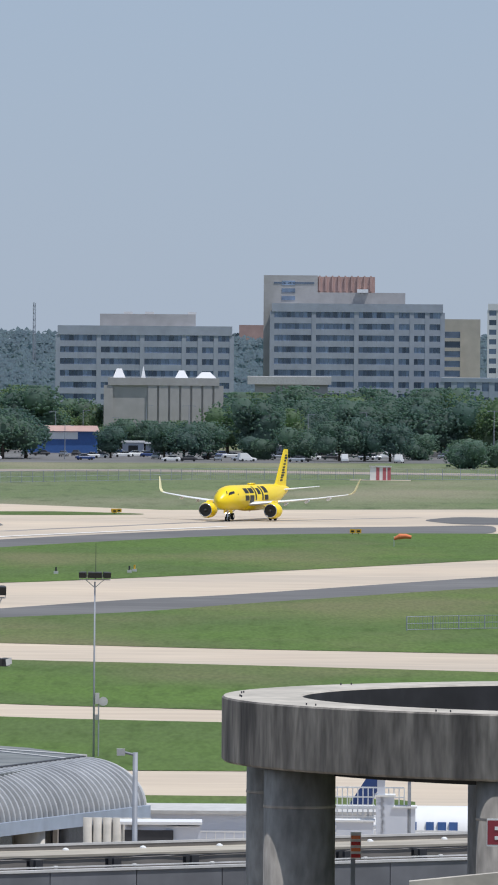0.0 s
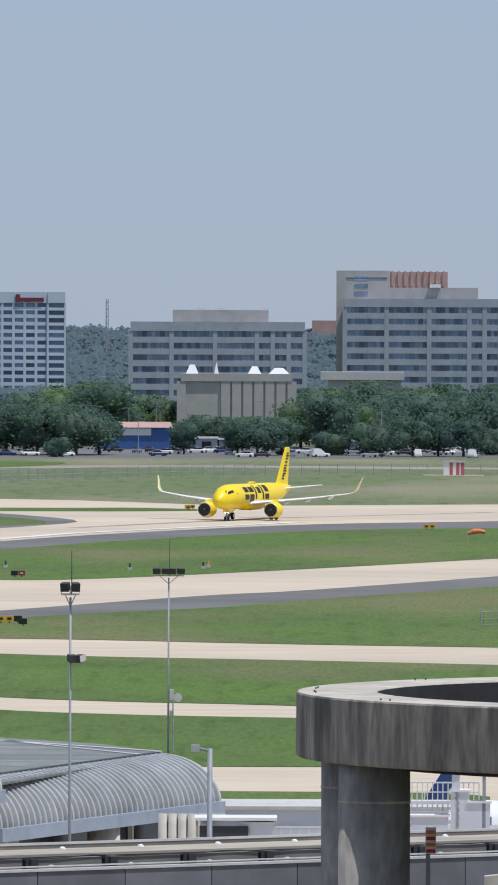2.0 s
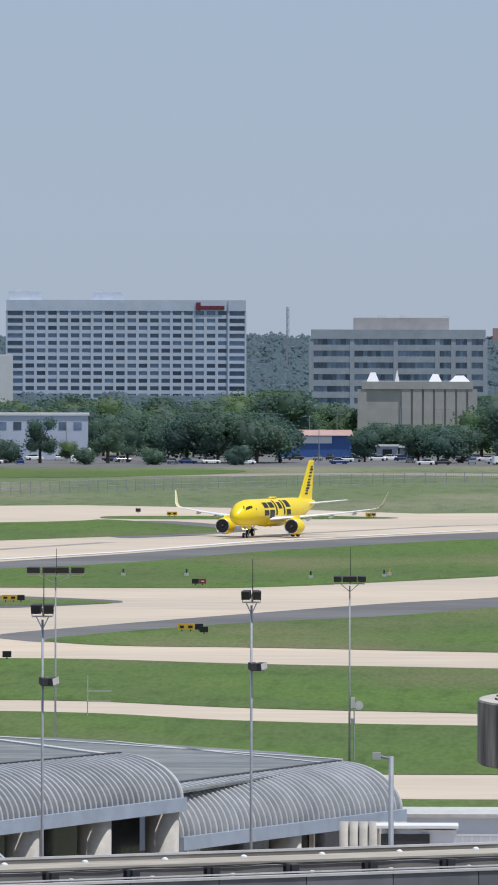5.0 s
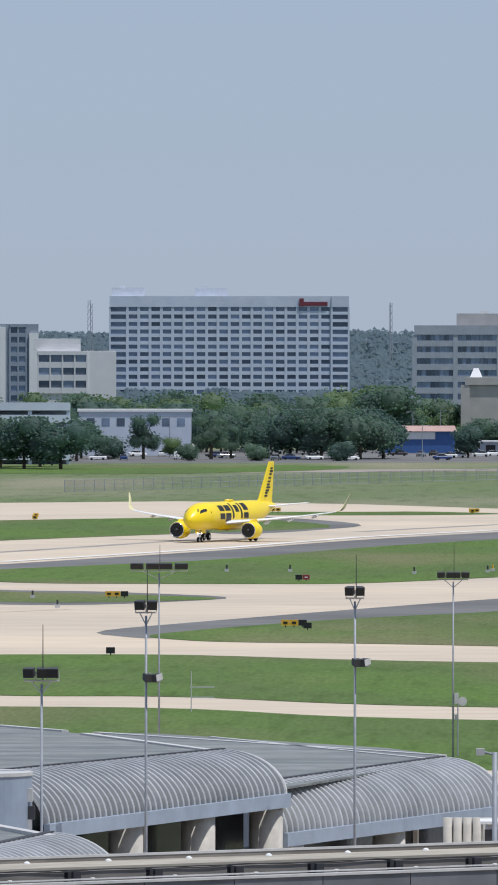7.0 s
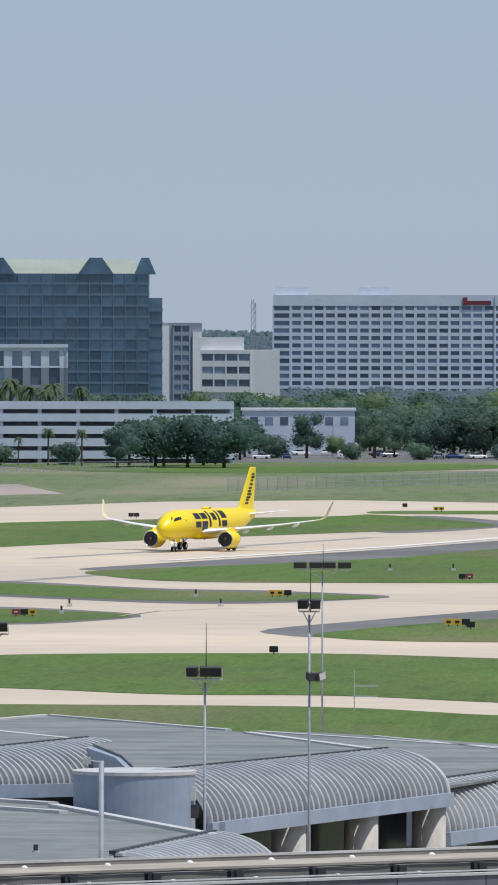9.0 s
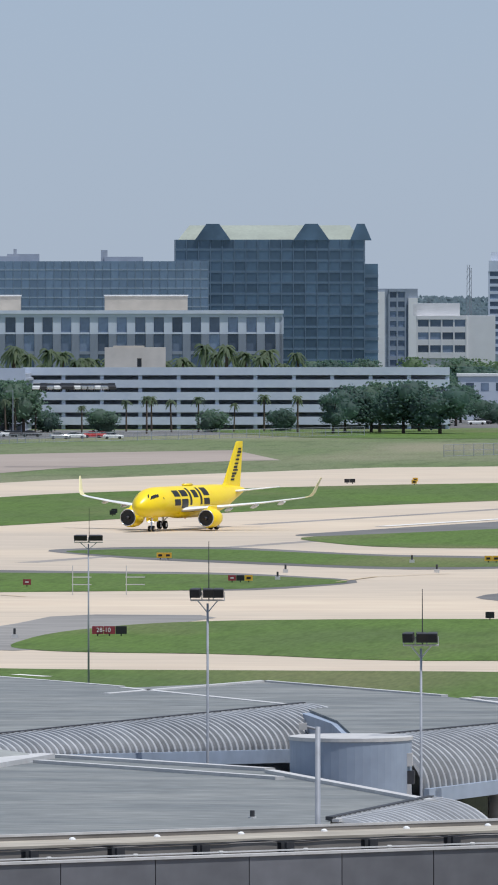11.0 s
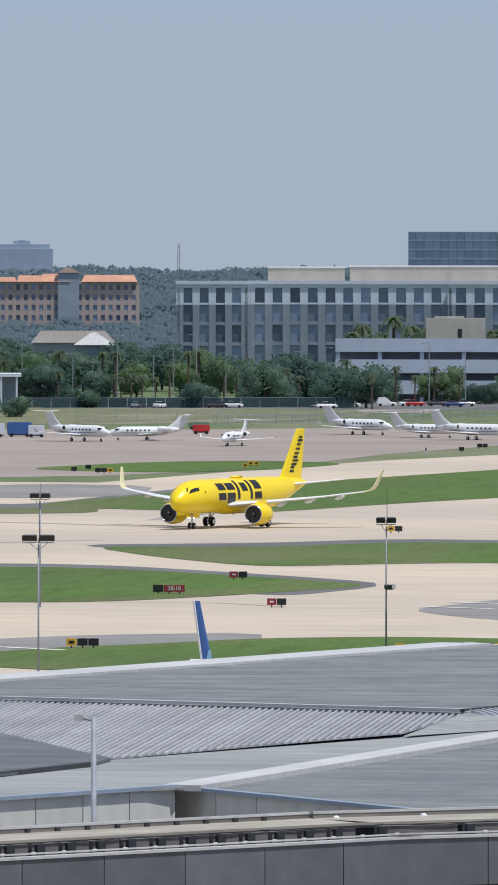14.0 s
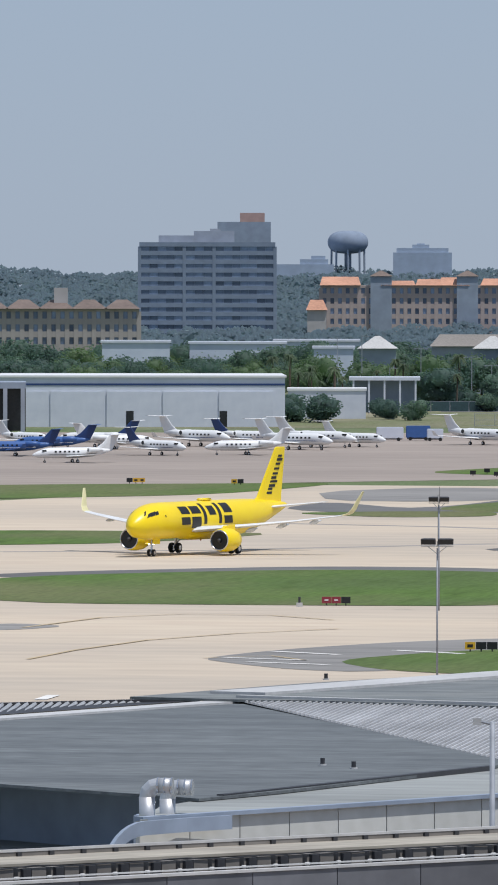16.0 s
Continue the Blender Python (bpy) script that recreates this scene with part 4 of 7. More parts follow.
for p in ((-67.98, 428.02, 11.3), (-66.21, 425.36, 11.3), (-30.38, 416.29, 11), (-81, 511.08, 11.5)):
    s = thing("vent_stub", "small dark vent pipe on the roof", "vent", pose(*p))
    bm = bmesh.new()
    rod(bm, (0, 0, 0), (0, 0, 0.32), 0.1, n=10)
    part("pipe", bm, DARKSTEEL, s)
    bm = bmesh.new()
    rod(bm, (0, 0, 0), (0, 0, 0.06), 0.17, n=10)
    part("boot", bm, TRIM, s)


def round_tank():
    cx, cy, z = (-28.85, 456.83, 12.57)
    t = thing("stair_tower", "pale blue-grey round roof enclosure with open top", "tower", pose(cx, cy, 0))
    r = 2.78
    bm = bmesh.new()
    prof = [(r, 0), (r, z), (r - 0.14, z), (r - 0.14, z - 1.5)]
    loft(bm, [circle(0, 0, h, rr, 48) for rr, h in prof])
    part("drum", bm, BLUEWALL, t, smooth=False)
    bm = bmesh.new()
    loft(bm, [circle(0, 0, z - 0.12, r + 0.05, 48), circle(0, 0, z + 0.04, r + 0.05, 48), circle(0, 0, z + 0.04, r - 0.16, 48)])
    part("rim", bm, TRIM, t)
    for k, (dx, dz) in enumerate(((0, 0), (0.1, -0.8), (-0.05, -1.4), (0.12, -1.9))):
        part("wall_fixture", boxes((r * 0.97 + dx - 0.25, r * 0.97 + dx + 0.15, -0.9, -0.5, z - 1.3 + dz, z - 0.7 + dz)), DARKSTEEL if k % 2 else TRIM, t)


round_tank()

# Sloping parapet of the ramp at the edge of the roof.
ledge("ramp_parapet", "pale sloping concrete parapet below the ramp", (3.99, 245.19, 19.32), (7.15, 245.12, 19.66), 0.5, 0.15, RINGTOP)


# ---------------------------------------------------------------- buildings beyond the airfield
def facade(parent, w, z0, z1, floors, bays, wall, glass, spandrel=0.5, pier=0.25, depth=0.35, y=0.0, x=0.0, base=0.0, cap=0.0, edge=0.0, turn=None, panes=1, capmat=None):
    """Spandrels and piers stand proud of the recessed panes; the front lies at y and looks to -y. bays: a number, or widths that add up to 1."""
    t = turn if turn is not None else Matrix()
    st = (z1 - z0 - base - cap) / floors
    wid = [1 / bays] * bays if isinstance(bays, int) else list(bays)
    x0 = x - w / 2
    back = y + depth + 0.3
    if base:
        part("plinth", boxes((x0, x0 + w, y, back, z0, z0 + base)), wall, parent, at=t)
    if cap:
        part("parapet", boxes((x0 - 0.1, x0 + w + 0.1, y - 0.15, back, z1 - cap, z1)), capmat or wall, parent, at=t)
    band = mesh_of("spandrel", boxes((x0 + edge, x0 + w - edge, y + 0.06, back, 0, st * spandrel)), wall)
    for i in range(floors):
        part("spandrel", band, None, parent, at=t @ pose(0, 0, z0 + base + i * st))
    a = x0 + edge
    pw = pier if isinstance(pier, float) and pier > 1 else pier * (w - 2 * edge) / len(wid)
    post = mesh_of("pier", boxes((-pw / 2, pw / 2, y, back, z0 + base, z1 - cap)), wall)
    part("pier", post, None, parent, at=t @ pose(a, 0, 0))
    cache = {}
    for f in wid:
        bw = f * (w - 2 * edge)
        part("pier", post, None, parent, at=t @ pose(a + bw, 0, 0))
        k = max(1, round(panes * f * len(wid)))
        each = (bw - pw) / k
        key = round(each, 3)
        if key not in cache:
            cache[key] = mesh_of("pane", boxes((-each / 2 + 0.04, each / 2 - 0.04, 0, 0.1, 0, st * (1 - spandrel))), glass)
        for i in range(floors):
            for j in range(k):
                part("window", cache[key], None, parent, at=t @ pose(a + pw / 2 + (j + .5) * each, y + depth, z0 + base + i * st + st * spandrel))
        a += bw
    if edge:
        for q in (x0, x0 + w - edge):
            part("corner_pier", boxes((q, q + edge, y, back, z0 + base, z1 - cap)), wall, parent, at=t)


def block(parent, name, x0, x1, y0, y1, z0, z1, material, label=""):
    return part(name, boxes((x0, x1, y0, y1, z0, z1)), material, parent, label)


def gable(parent, name, x0, x1, y0, y1, z0, z1, material, hip=0.3, label=""):
    """A hipped roof."""
    bm = bmesh.new()
    h = (x1 - x0) * hip
    m = (y0 + y1) / 2
    v = [bm.verts.new(p) for p in ((x0, y0, z0), (x1, y0, z0), (x1, y1, z0), (x0, y1, z0), (x0 + h, m, z1), (x1 - h, m, z1))]
    for q in ((0, 1, 5, 4), (1, 2, 5), (2, 3, 4, 5), (3, 0, 4), (3, 2, 1, 0)):
        bm.faces.new([v[i] for i in q])
    return part(name, bm, material, parent, label)


# Grey office block with a penthouse.
b = thing("office_building", "grey precast office block with strip windows and penthouse", "building", site(-0.597, 2823.8))
w, h = 48.77, 32.37
block(b, "core", -w / 2 + 0.3, w / 2 - 0.3, 0.5, 30, 0, h - 0.2, WALL_GREY)
facade(b, w, 0, h, 9, (0.235, 0.25, 0.24, 0.0916, 0.0917, 0.0917), WALL_GREY, GLASS_DK, 0.5, 1.25, cap=2.6, panes=6)
block(b, "penthouse", -12.67, 14.25, 8, 24, h - 0.2, h + 3.33, WALL_TAN)
for x in (-6, 0, 12):
    block(b, "roof_unit", x, x + 2.5, 10, 13, h + 3.33, h + 3.96, WALL_WHITE)

b = thing("hall", "low tan hall with dark vertical slots and roof vents", "building", site(-0.488, 2675.2))
w, h = 29.4, 18.6
block(b, "core", -w / 2 + 0.3, w / 2 - 0.3, 0.5, 25, 0, h - 0.1, WALL_TAN)
facade(b, w, 0, h, 1, (0.4, 0.1, 0.1, 0.1, 0.1, 0.1, 0.1), WALL_TAN, GLASS_DK, 0.02, 2.4, cap=2.0, depth=0.9)
for x0, x1, k in ((-13.5, -10.2, 2.4), (3.0, 6.5, 2.0), (8.5, 14.0, 1.6)):
    gable(b, "roof_vent", x0, x1, 3, 7, h, h + k, WALL_WHITE, 0.3, "white domed roof vent")
gable(b, "roof_fin", -6.0, -4.8, 3, 5, h, h + 3.0, WALL_WHITE, 0.45)

b = thing("office_tower", "tall grey office block with a tan tower behind", "building", site(0.611, 2898.1))
w, h = 49.08, 39.17
block(b, "core", -w / 2 + 0.3, w / 2 - 0.3, 0.5, 30, 0, h - 0.2, WALL_GREY)
facade(b, w, 0, h, 11, (0.245, 0.25, 0.235, 0.09, 0.09, 0.09), WALL_GREY, GLASS_DK, 0.5, 1.3, cap=2.4, panes=6)
tw = block(b, "tan_tower", -w / 2 - 2.6, -w / 2 + 38.35, 14, 40, 0, 42.42, WALL_TAN)
block(b, "tower_top", -w / 2 - 2.6, -w / 2 + 13, 14, 40, 42.42, 47.3, WALL_TAN)
block(b, "louvred_top", -w / 2 + 13, -w / 2 + 29.57, 14.5, 39, 42.42, 46.98, WALL_PINK, "pink louvred plant screen")
for i in range(9):
    block(b, "louvre", -w / 2 + 13.32 + i * 1.85, -w / 2 + 13.32 + i * 1.85 + 0.5, 14.1, 14.6, 42.42 + 0.4, 46.98 + 0.3, WALL_PINK)
for k in range(3):
    block(b, "window", -w / 2 + 2.6, -w / 2 + 6.5, 13.9, 14.1, 41.12 + k * 2.2 - 1, 41.12 + k * 2.2 + 0.2, GLASS_DK)
block(b, "window", -w / 2 + 0.325, -w / 2 + 12.03, 13.9, 14.1, 45.35, 44.86, GLASS_DK)
block(b, "antenna_box", -w / 2 + 24.38, -w / 2 + 27.62, 12, 14, 42.42, 43.4, WHITE)

b = thing("office_building", "cream office building with a dark window bay", "building", site(1.202, 2972.4))
w, h = 11.33, 35
block(b, "core", -w / 2, w / 2, 0.5, 25, 0, h, WALL_BEIGE)
facade(b, w * 0.46, 17, 31.33, 5, 1, WALL_BEIGE, GLASS_DK, 0.35, 0.1, x=-2.6, y=0.1)
b = thing("office_tower", "grey-blue office tower with window rows", "building", site(1.51, 3046.8))
w, h = 16.4, 39.83
block(b, "core", -w / 2, w / 2, 0.5, 25, 0, h, WALL_HAZE_BLUE)
facade(b, w, 0, h, 13, 6, WALL_WHITE, GLASS_DK, 0.45, 0.2, cap=2)
b = thing("annex", "low blue-grey office annex", "building", site(1.414, 2868.4))
w, h = 32.17, 18.2
block(b, "core", -w / 2, w / 2, 0.5, 20, 0, h, WALL_HAZE_BLUE)
facade(b, w, 0, h, 4, 9, WALL_HAZE_BLUE, GLASS_DK, 0.4, 0.45, cap=1.2)
b = thing("showroom", "low glazed showroom with a white roof edge", "building", site(1.15, 2600.9))
w, h = 21.88, 11.56
block(b, "core", -w / 2 + 8, w / 2, 1.5, 20, 0, h - 0.6, GLASS_DK)
facade(b, w * 0.6, 0, h - 0.5, 2, 5, WALL_HAZE_BLUE, GLASS_DK, 0.22, 0.1, x=w * 0.2)
block(b, "roof", -w / 2, w / 2, -1, 21, h - 0.5, h, WHITE)
b = thing("pavilion", "white flat-roofed pavilion among the trees", "building", site(0.238, 2764.3))
block(b, "wall_shell", -10, 10, 0, 15, 0, 16.57, WALL_TAN)
block(b, "roof", -12, 11, -1, 16, 16.57, 18.74, ROOF_GREY)

b = thing("shop", "blue and white roadside shop with a terracotta roof", "building", site(-1.061, 2556.3))
w, h = 17.77, 6.91
block(b, "wall_shell", -w / 2, w / 2, 0.3, 12, 0, h - 3.4, BLUE)
block(b, "white_band", -w / 2, w / 2 - 5, 0.1, 0.4, h - 3.4, h - 1.6, WHITE)
block(b, "upper_wall", -w / 2, w / 2, 0.4, 12, h - 3.4, h - 1.4, BLUE)
gable(b, "roof", -w / 2 - 0.5, w / 2 + 0.5, -0.4, 12.4, h - 1.4, h, WALL_PINK, 0.03)

# Hotel slab.
b = thing("hotel", "long white hotel slab with a grid of windows", "building", site(-2.146, 3715.5, turn=0.6))
w, h = 88.54, 42.9
block(b, "core", -w / 2 + 0.3, w / 2 - 0.3, 0.5, 18, 0, h - 0.2, WALL_PALE)
facade(b, w - 2 * 6.67, 0, h, 14, 18, WALL_PALE, GLASS_DK, 0.45, 0.24, cap=4.0)
for sx in (-1, 1):
    facade(b, 6.25, 0, h, 14, 1, WALL_PALE, GLASS_DK, 0.38, 0.1, cap=4.0, x=sx * (w / 2 - 3.33), y=-0.4)
for q, (x0, x1, k) in enumerate(((-208, -150, 15), (-60, -3, 14), (-52, -40, 17), (-195, -185, 18))):
    block(b, "roof_plant", x0 * 0.20833, x1 * 0.20833, 4 + q * .6, 12 - q * .6, h - 0.2, h + k * 0.20833, OFFWHITE)
block(b, "sign", 26.25, 36.25, -0.5, -0.2, h - 3.54, h - 2.08, MAROON, "dark red sign bar")
block(b, "sign_mark", 25.83, 27.5, -0.55, -0.3, h - 3.75, h - 0.83333, MAROON)

b = thing("office_building", "white low office with dark window strips", "building", site(-3.014, 3195.3))
w, h = 25.08, 24.04
block(b, "core", -w / 2, w / 2, 0.5, 20, 0, h, WALL_WHITE)
facade(b, w * 0.62, 10.6, h, 3, 4, WALL_WHITE, GLASS_DK, 0.45, 0.12, x=-w * 0.18, cap=1.2)
block(b, "upper_block", -w / 2 - 1, w * 0.05, 3, 18, h, h + 3.94, WALL_WHITE)
b = thing("office_tower", "white and blue-grey office tower with corner fins", "building", site(-3.347, 3269.7))
w, h = 13.2, 32.63
block(b, "core", -w / 2, w / 2, 0.5, 20, 0, h, WALL_HAZE_BLUE)
block(b, "fin", -w / 2, -w / 2 + 2.5, -0.5, 0.6, 0, h - 1, WHITE)
block(b, "fin", w / 2 - 3, w / 2, -0.5, 0.6, 0, h - 3, WHITE)
facade(b, w * 0.4, 0, h, 10, 2, WALL_HAZE_BLUE, GLASS_DK, 0.4, 0.2, x=0, cap=1)
b = thing("warehouse", "low white flat-roofed building behind trees", "building", site(-2.685, 2749.4))
w, h = 30.83, 9.88
block(b, "wall_shell", -w / 2, w / 2, 0, 25, 0, h, WALL_WHITE)
block(b, "roof_edge", -w / 2 - .3, w / 2 + .3, -0.3, 25.3, h - 0.4, h + 0.4, WHITE)
for x in (-8, 2, 9):
    block(b, "doorway", x, x + 2.5, -0.1, 0.1, 0, 4, SHADE)

# Glass tower with gabled roofline.
b = thing("glass_tower", "dark teal glass office tower with gabled roofline", "building", site(-4.073, 3121))
w, h = 58.8, 47.88
block(b, "core", -w / 2 + 0.3, w / 2 - 0.3, 0.6, 40, 0, h - 0.1, GLASS_TE)
facade(b, w, 0, h, 14, 16, FRAME_TE, GLASS_TE, 0.2, 0.08, depth=0.2)
wing = 4.2
block(b, "wing", w / 2 - 0.2, w / 2 + wing, 4, 40, 0, 40.35, GLASS_TE)
for k in range(10):
    block(b, "wing_band", w / 2, w / 2 + wing + 0.1, 3.8, 4.2, k * 3.9 + 1, k * 3.9 + 2, FRAME_TE)
gable(b, "hip_roof", -w / 2 + 1, w / 2 - 1, 2, 38, h, h + 4.55, ROOF_GREEN, 0.06, "pale green metal roof")
for c in (-0.30, 0.22, 0.48):
    bm = bmesh.new()
    half, top = 5.6 * (1 if c < 0.4 else 0.6), h + 4.9
    v = [bm.verts.new((c * w + q * half, yy, z)) for yy in (-0.4, 14) for q, z in ((-1, h - 0.2), (1, h - 0.2), (0.35, top), (-0.35, top))]
    for q in ((0, 1, 2, 3), (7, 6, 5, 4), (0, 3, 7, 4), (1, 5, 6, 2), (3, 2, 6, 7)):
        bm.faces.new([v[i] for i in q])
    part("dormer_gable", bm, GLASS_TE, b, "dark glazed gable")

b = thing("glass_building", "long blue mirror-glass office building", "building", site(-5.346, 2972.4))
w, h = 96, 40.83
block(b, "core", -w / 2 + 0.3, w / 2 - 0.3, 0.6, 40, 0, h - 0.1, GLASS_BL)
facade(b, w, 0, h, 15, 40, FRAME_BL, GLASS_BL, 0.14, 0.03, depth=0.15)
for q, (x0, x1, k) in enumerate(((0.18, 0.30, 8), (-0.20, -0.08, 9), (-0.12, -0.02, 13), (0.5 - 0.33, 0.5 - 0.31, 20), (-0.2, -0.195, 16), (-0.1, -0.09, 22))):
    block(b, "roof_plant", x0 * w, x1 * w, 8 + q * .5, 16 - q * .5, h - 0.1, h + k * 0.16667, WALL_GREY)

# Long white office with tall windows, in three sections.
for u0, u1, dd, nb in ((-2361, -2236, 1740, 4), (-2236, -1880, 1755, 11), (-1880, -1245, 1750, 19)):
    w, h = (u1 - u0) * 0.14583, 27.17
    b = thing("office_building", "long white office building with tall dark windows", "building", site((u0 + u1) / 2 * 3.213 / 1000, dd * 1.4862), group="white office wings")
    block(b, "core", -w / 2 + 0.3, w / 2 - 0.3, 0.9, 30, 0, h - 0.2, WALL_WHITE)
    facade(b, w, 21.04, h, 1, nb, WALL_PALE, GLASS_DK, 0.1, 0.45, depth=0.6, cap=1.8, edge=0.8)
    facade(b, w, 0, 21.04, 4, nb, WALL_MID, GLASS_DK, 0.16, 0.42, depth=0.6, edge=0.8)
    block(b, "cornice", -w / 2 - 0.3, w / 2 + 0.3, -0.5, 0.3, h - 0.9, h, WALL_PALE)
for u0, u1, v in ((-2200, -2064, 17), (-2055, -1708, 15), (-1560, -1413, 15)):
    b = thing("roof_penthouse", "cream plant room on the office roof", "building", site((u0 + u1) / 2 * 3.213 / 1000, 2624.6, 27.17 - 3.0))
    w = (u1 - u0) * 0.14708
    block(b, "wall_shell", -w / 2, w / 2, 0, 12, 0, (41 - v) * 0.14708 + 2.8, WALL_BEIGE)
    block(b, "coping", -w / 2 - 0.2, w / 2 + 0.2, -0.2, 12.2, (41 - v) * 0.14708 + 2.8, (42 - v) * 0.14708 + 3.0, WHITE)


# Open parking garage with white parapets.
def garage(u0, u1, d, vtop, levels, turn, label):
    w, h = (u1 - u0) * d / 12000, EYE - vtop * d / 12000
    b = thing("parking_garage", label, "building", site((u0 + u1) / 2 * 3.213 / 1000, d * 1.4862, turn=turn))
    st = h / levels
    block(b, "shaded_interior", -w / 2 + 0.5, w / 2 - 0.5, 4, 40, 0, h - 1.4, WALL_GREY)
    for i in range(levels):
        z = (i + 1) * st
        block(b, "parapet", -w / 2, w / 2, 0, 0.4, z - st * 0.64, z, WALL_PALE)
        block(b, "deck", -w / 2, w / 2, 0.4, 40, z - st * 0.62, z - st * 0.5, WALL_GREY)
    k = max(2, int(w / 9))
    col = mesh_of("column", boxes((-0.45, 0.45, 0.45, 1.3, 0, h - st * 0.5)), WALL_PALE)
    for i in range(k + 1):
        part("column", col, None, b, at=pose(-w / 2 + 0.5 + i * (w - 1) / k, 0, 0))
    return b


garage(-1705, -949, 1580, 141, 5, 0, "white open parking garage of five decks")
garage(-2081, -1700, 1560, 142, 3, -4, "white end of the parking garage with fewer openings")
for u0, u1, d in ((-1920, -1815, 1600), (-1560, -1452, 1600)):
    b = thing("stair_house", "tan stair house on the garage roof", "building", site((u0 + u1) / 2 * 3.213 / 1000, d * 1.4862))
    w = (u1 - u0) * 0.13333
    block(b, "wall_shell", -w / 2, w / 2, 0, 6, 0, 18.87, WALL_BEIGE)
    block(b, "upper_shell", -w / 2 + 2, w / 2 - 5, 1, 6, 18.87, 19.27, WALL_BEIGE)
    block(b, "doorway", 0.5, 1.5, -0.06, 0.1, 14.33, 16.33, SHADE)

# Hangars and buildings beyond the jets.
b = thing("hangar", "large white hangar with a blue roof stripe", "building", site(-10.57, 2006.4))
w, h = 93.15, 10.27
block(b, "wall_shell", -w / 2, w / 2, 0.2, 40, 0, h - 0.4, OFFWHITE)
block(b, "roof_edge", -w / 2 - 0.3, w / 2 + 0.3, -0.1, 40.3, h - 0.4, h, WHITE)
block(b, "blue_stripe", -w / 2, w / 2, 0.1, 0.19, h - 2.0, h - 1.6, NAVY)
dl = mesh_of("door_leaf", boxes((-5.4, 5.4, -0.05, 0.19, 0, h - 3.2)), OFFWHITE)
for i in range(8):
    part("door_leaf", dl, None, b, at=pose(-w / 2 + 7 + i * 11.2, 0, 0))
for x in (0.16, 0.36):
    block(b, "service_door", x * w, x * w + 1.5, -0.1, 0.2, 0, 3.2, SHADE)
b = thing("hangar_canopy", "open hangar bay with columns and shade painted on its back wall", "building", site(-10.891, 1946.9))
block(b, "roof", -12, 6, 0, 20, 8.4, 9.6, WALL_HAZE_BLUE)
for x in (-11.5, -4, 2, 5.4):
    block(b, "column", x - 0.4, x + 0.4, 0, 1, 0, 8.4, WALL_GREY)
# Back wall is painted near-black to stand for the bay's shade.
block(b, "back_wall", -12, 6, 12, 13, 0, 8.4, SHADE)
b = thing("warehouse", "white windowless store beside the hangar", "building", site(-9.002, 2110.4))
w, h = 16.33, 5.9
block(b, "wall_shell", -w / 2, w / 2, 0, 20, 0, h, OFFWHITE)
block(b, "roof_edge", -w / 2 - .2, w / 2 + .2, -.2, 20.2, h, h + 0.5, WHITE)
b = thing("canopy_building", "low white building with canopy shade painted on its wall", "building", site(-8.674, 2199.6))
w, h = 13.57, 7.72
# Slate colour on this wall paints in the shade under the canopy.
block(b, "wall_shell", -w / 2, w / 2, 4, 16, 0, h - 0.8, WALL_SLATE)
block(b, "roof", -w / 2 - 1, w / 2 + 1, 0, 17, h - 0.7, h, OFFWHITE)
for i in range(5):
    block(b, "post", -w / 2 + i * w / 4 - 0.2, -w / 2 + i * w / 4 + 0.2, 0.2, 0.6, 0, h - 0.7, OFFWHITE)

b = thing("office_building", "grey-blue office block with pale window bands", "building", site(-9.683, 3715.5))
w, h = 50, 40.08
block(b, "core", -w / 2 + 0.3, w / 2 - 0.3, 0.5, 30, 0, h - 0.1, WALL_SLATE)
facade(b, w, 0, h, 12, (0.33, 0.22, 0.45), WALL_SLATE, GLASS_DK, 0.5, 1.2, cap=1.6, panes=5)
for q, (x0, x1, k) in enumerate(((-0.36, -0.1, 12), (-0.1, 0.2, 20), (0.02, 0.1, 24))):
    block(b, "roof_plant", x0 * w, x1 * w, 6 + q * .8, 20 - q * .8, h - 0.1, h + k * 0.20833, WALL_GREY)
b = thing("far_tower", "pale far tower rising behind the office block", "building", site(-9.462, 4904.5))
block(b, "lower", -14, 12, 0, 20, 0, 52.25, WALL_HAZE_BLUE)
block(b, "upper", -3, 9, 0, 20, 52.25, 56.65, WALL_PINK)
b = thing("apartment_house", "beige apartment house with brown hipped roofs", "building", site(-10.634, 2898.1))
w, h = 56.88, 19.35
block(b, "core", -w / 2 + .3, w / 2 - .3, 0.6, 25, 0, h, WALL_TAUPE)
facade(b, w, 0, h, 5, 22, WALL_TAUPE, GLASS_DK, 0.45, 0.5, cap=0.8)
for i in range(6):
    x = -w / 2 + (i + .5) * w / 6
    gable(b, "roof", x - w / 11, x + w / 11, -1.5, 22, h, h + 2.6, ROOF_BROWN, 0.35)
block(b, "chimney", 4, 8, 6, 10, h, h + 6, WALL_TAN)
b = thing("apartment_house", "peach apartment block with bright terracotta roofs", "building", site(-8.424, 3789.8))
w, h = 81.17, 24.07
block(b, "core", -w / 2 + .3, w / 2 - .3, 0.6, 30, 0, h, WALL_TAN)
facade(b, w, 0, h, 6, 28, WALL_PEACH, GLASS_DK, 0.45, 0.5, cap=1.0)
for c, ww, k in ((-0.41, 0.19, 15), (-0.14, 0.16, 8), (0.02, 0.16, 11), (0.12, 0.14, 14), (0.37, 0.26, 12)):
    gable(b, "roof", (c - ww / 2) * w, (c + ww / 2) * w, -1.5, 22, h, h + k * 0.2125, ROOF_RED, 0.06, "bright terracotta tiled roof")
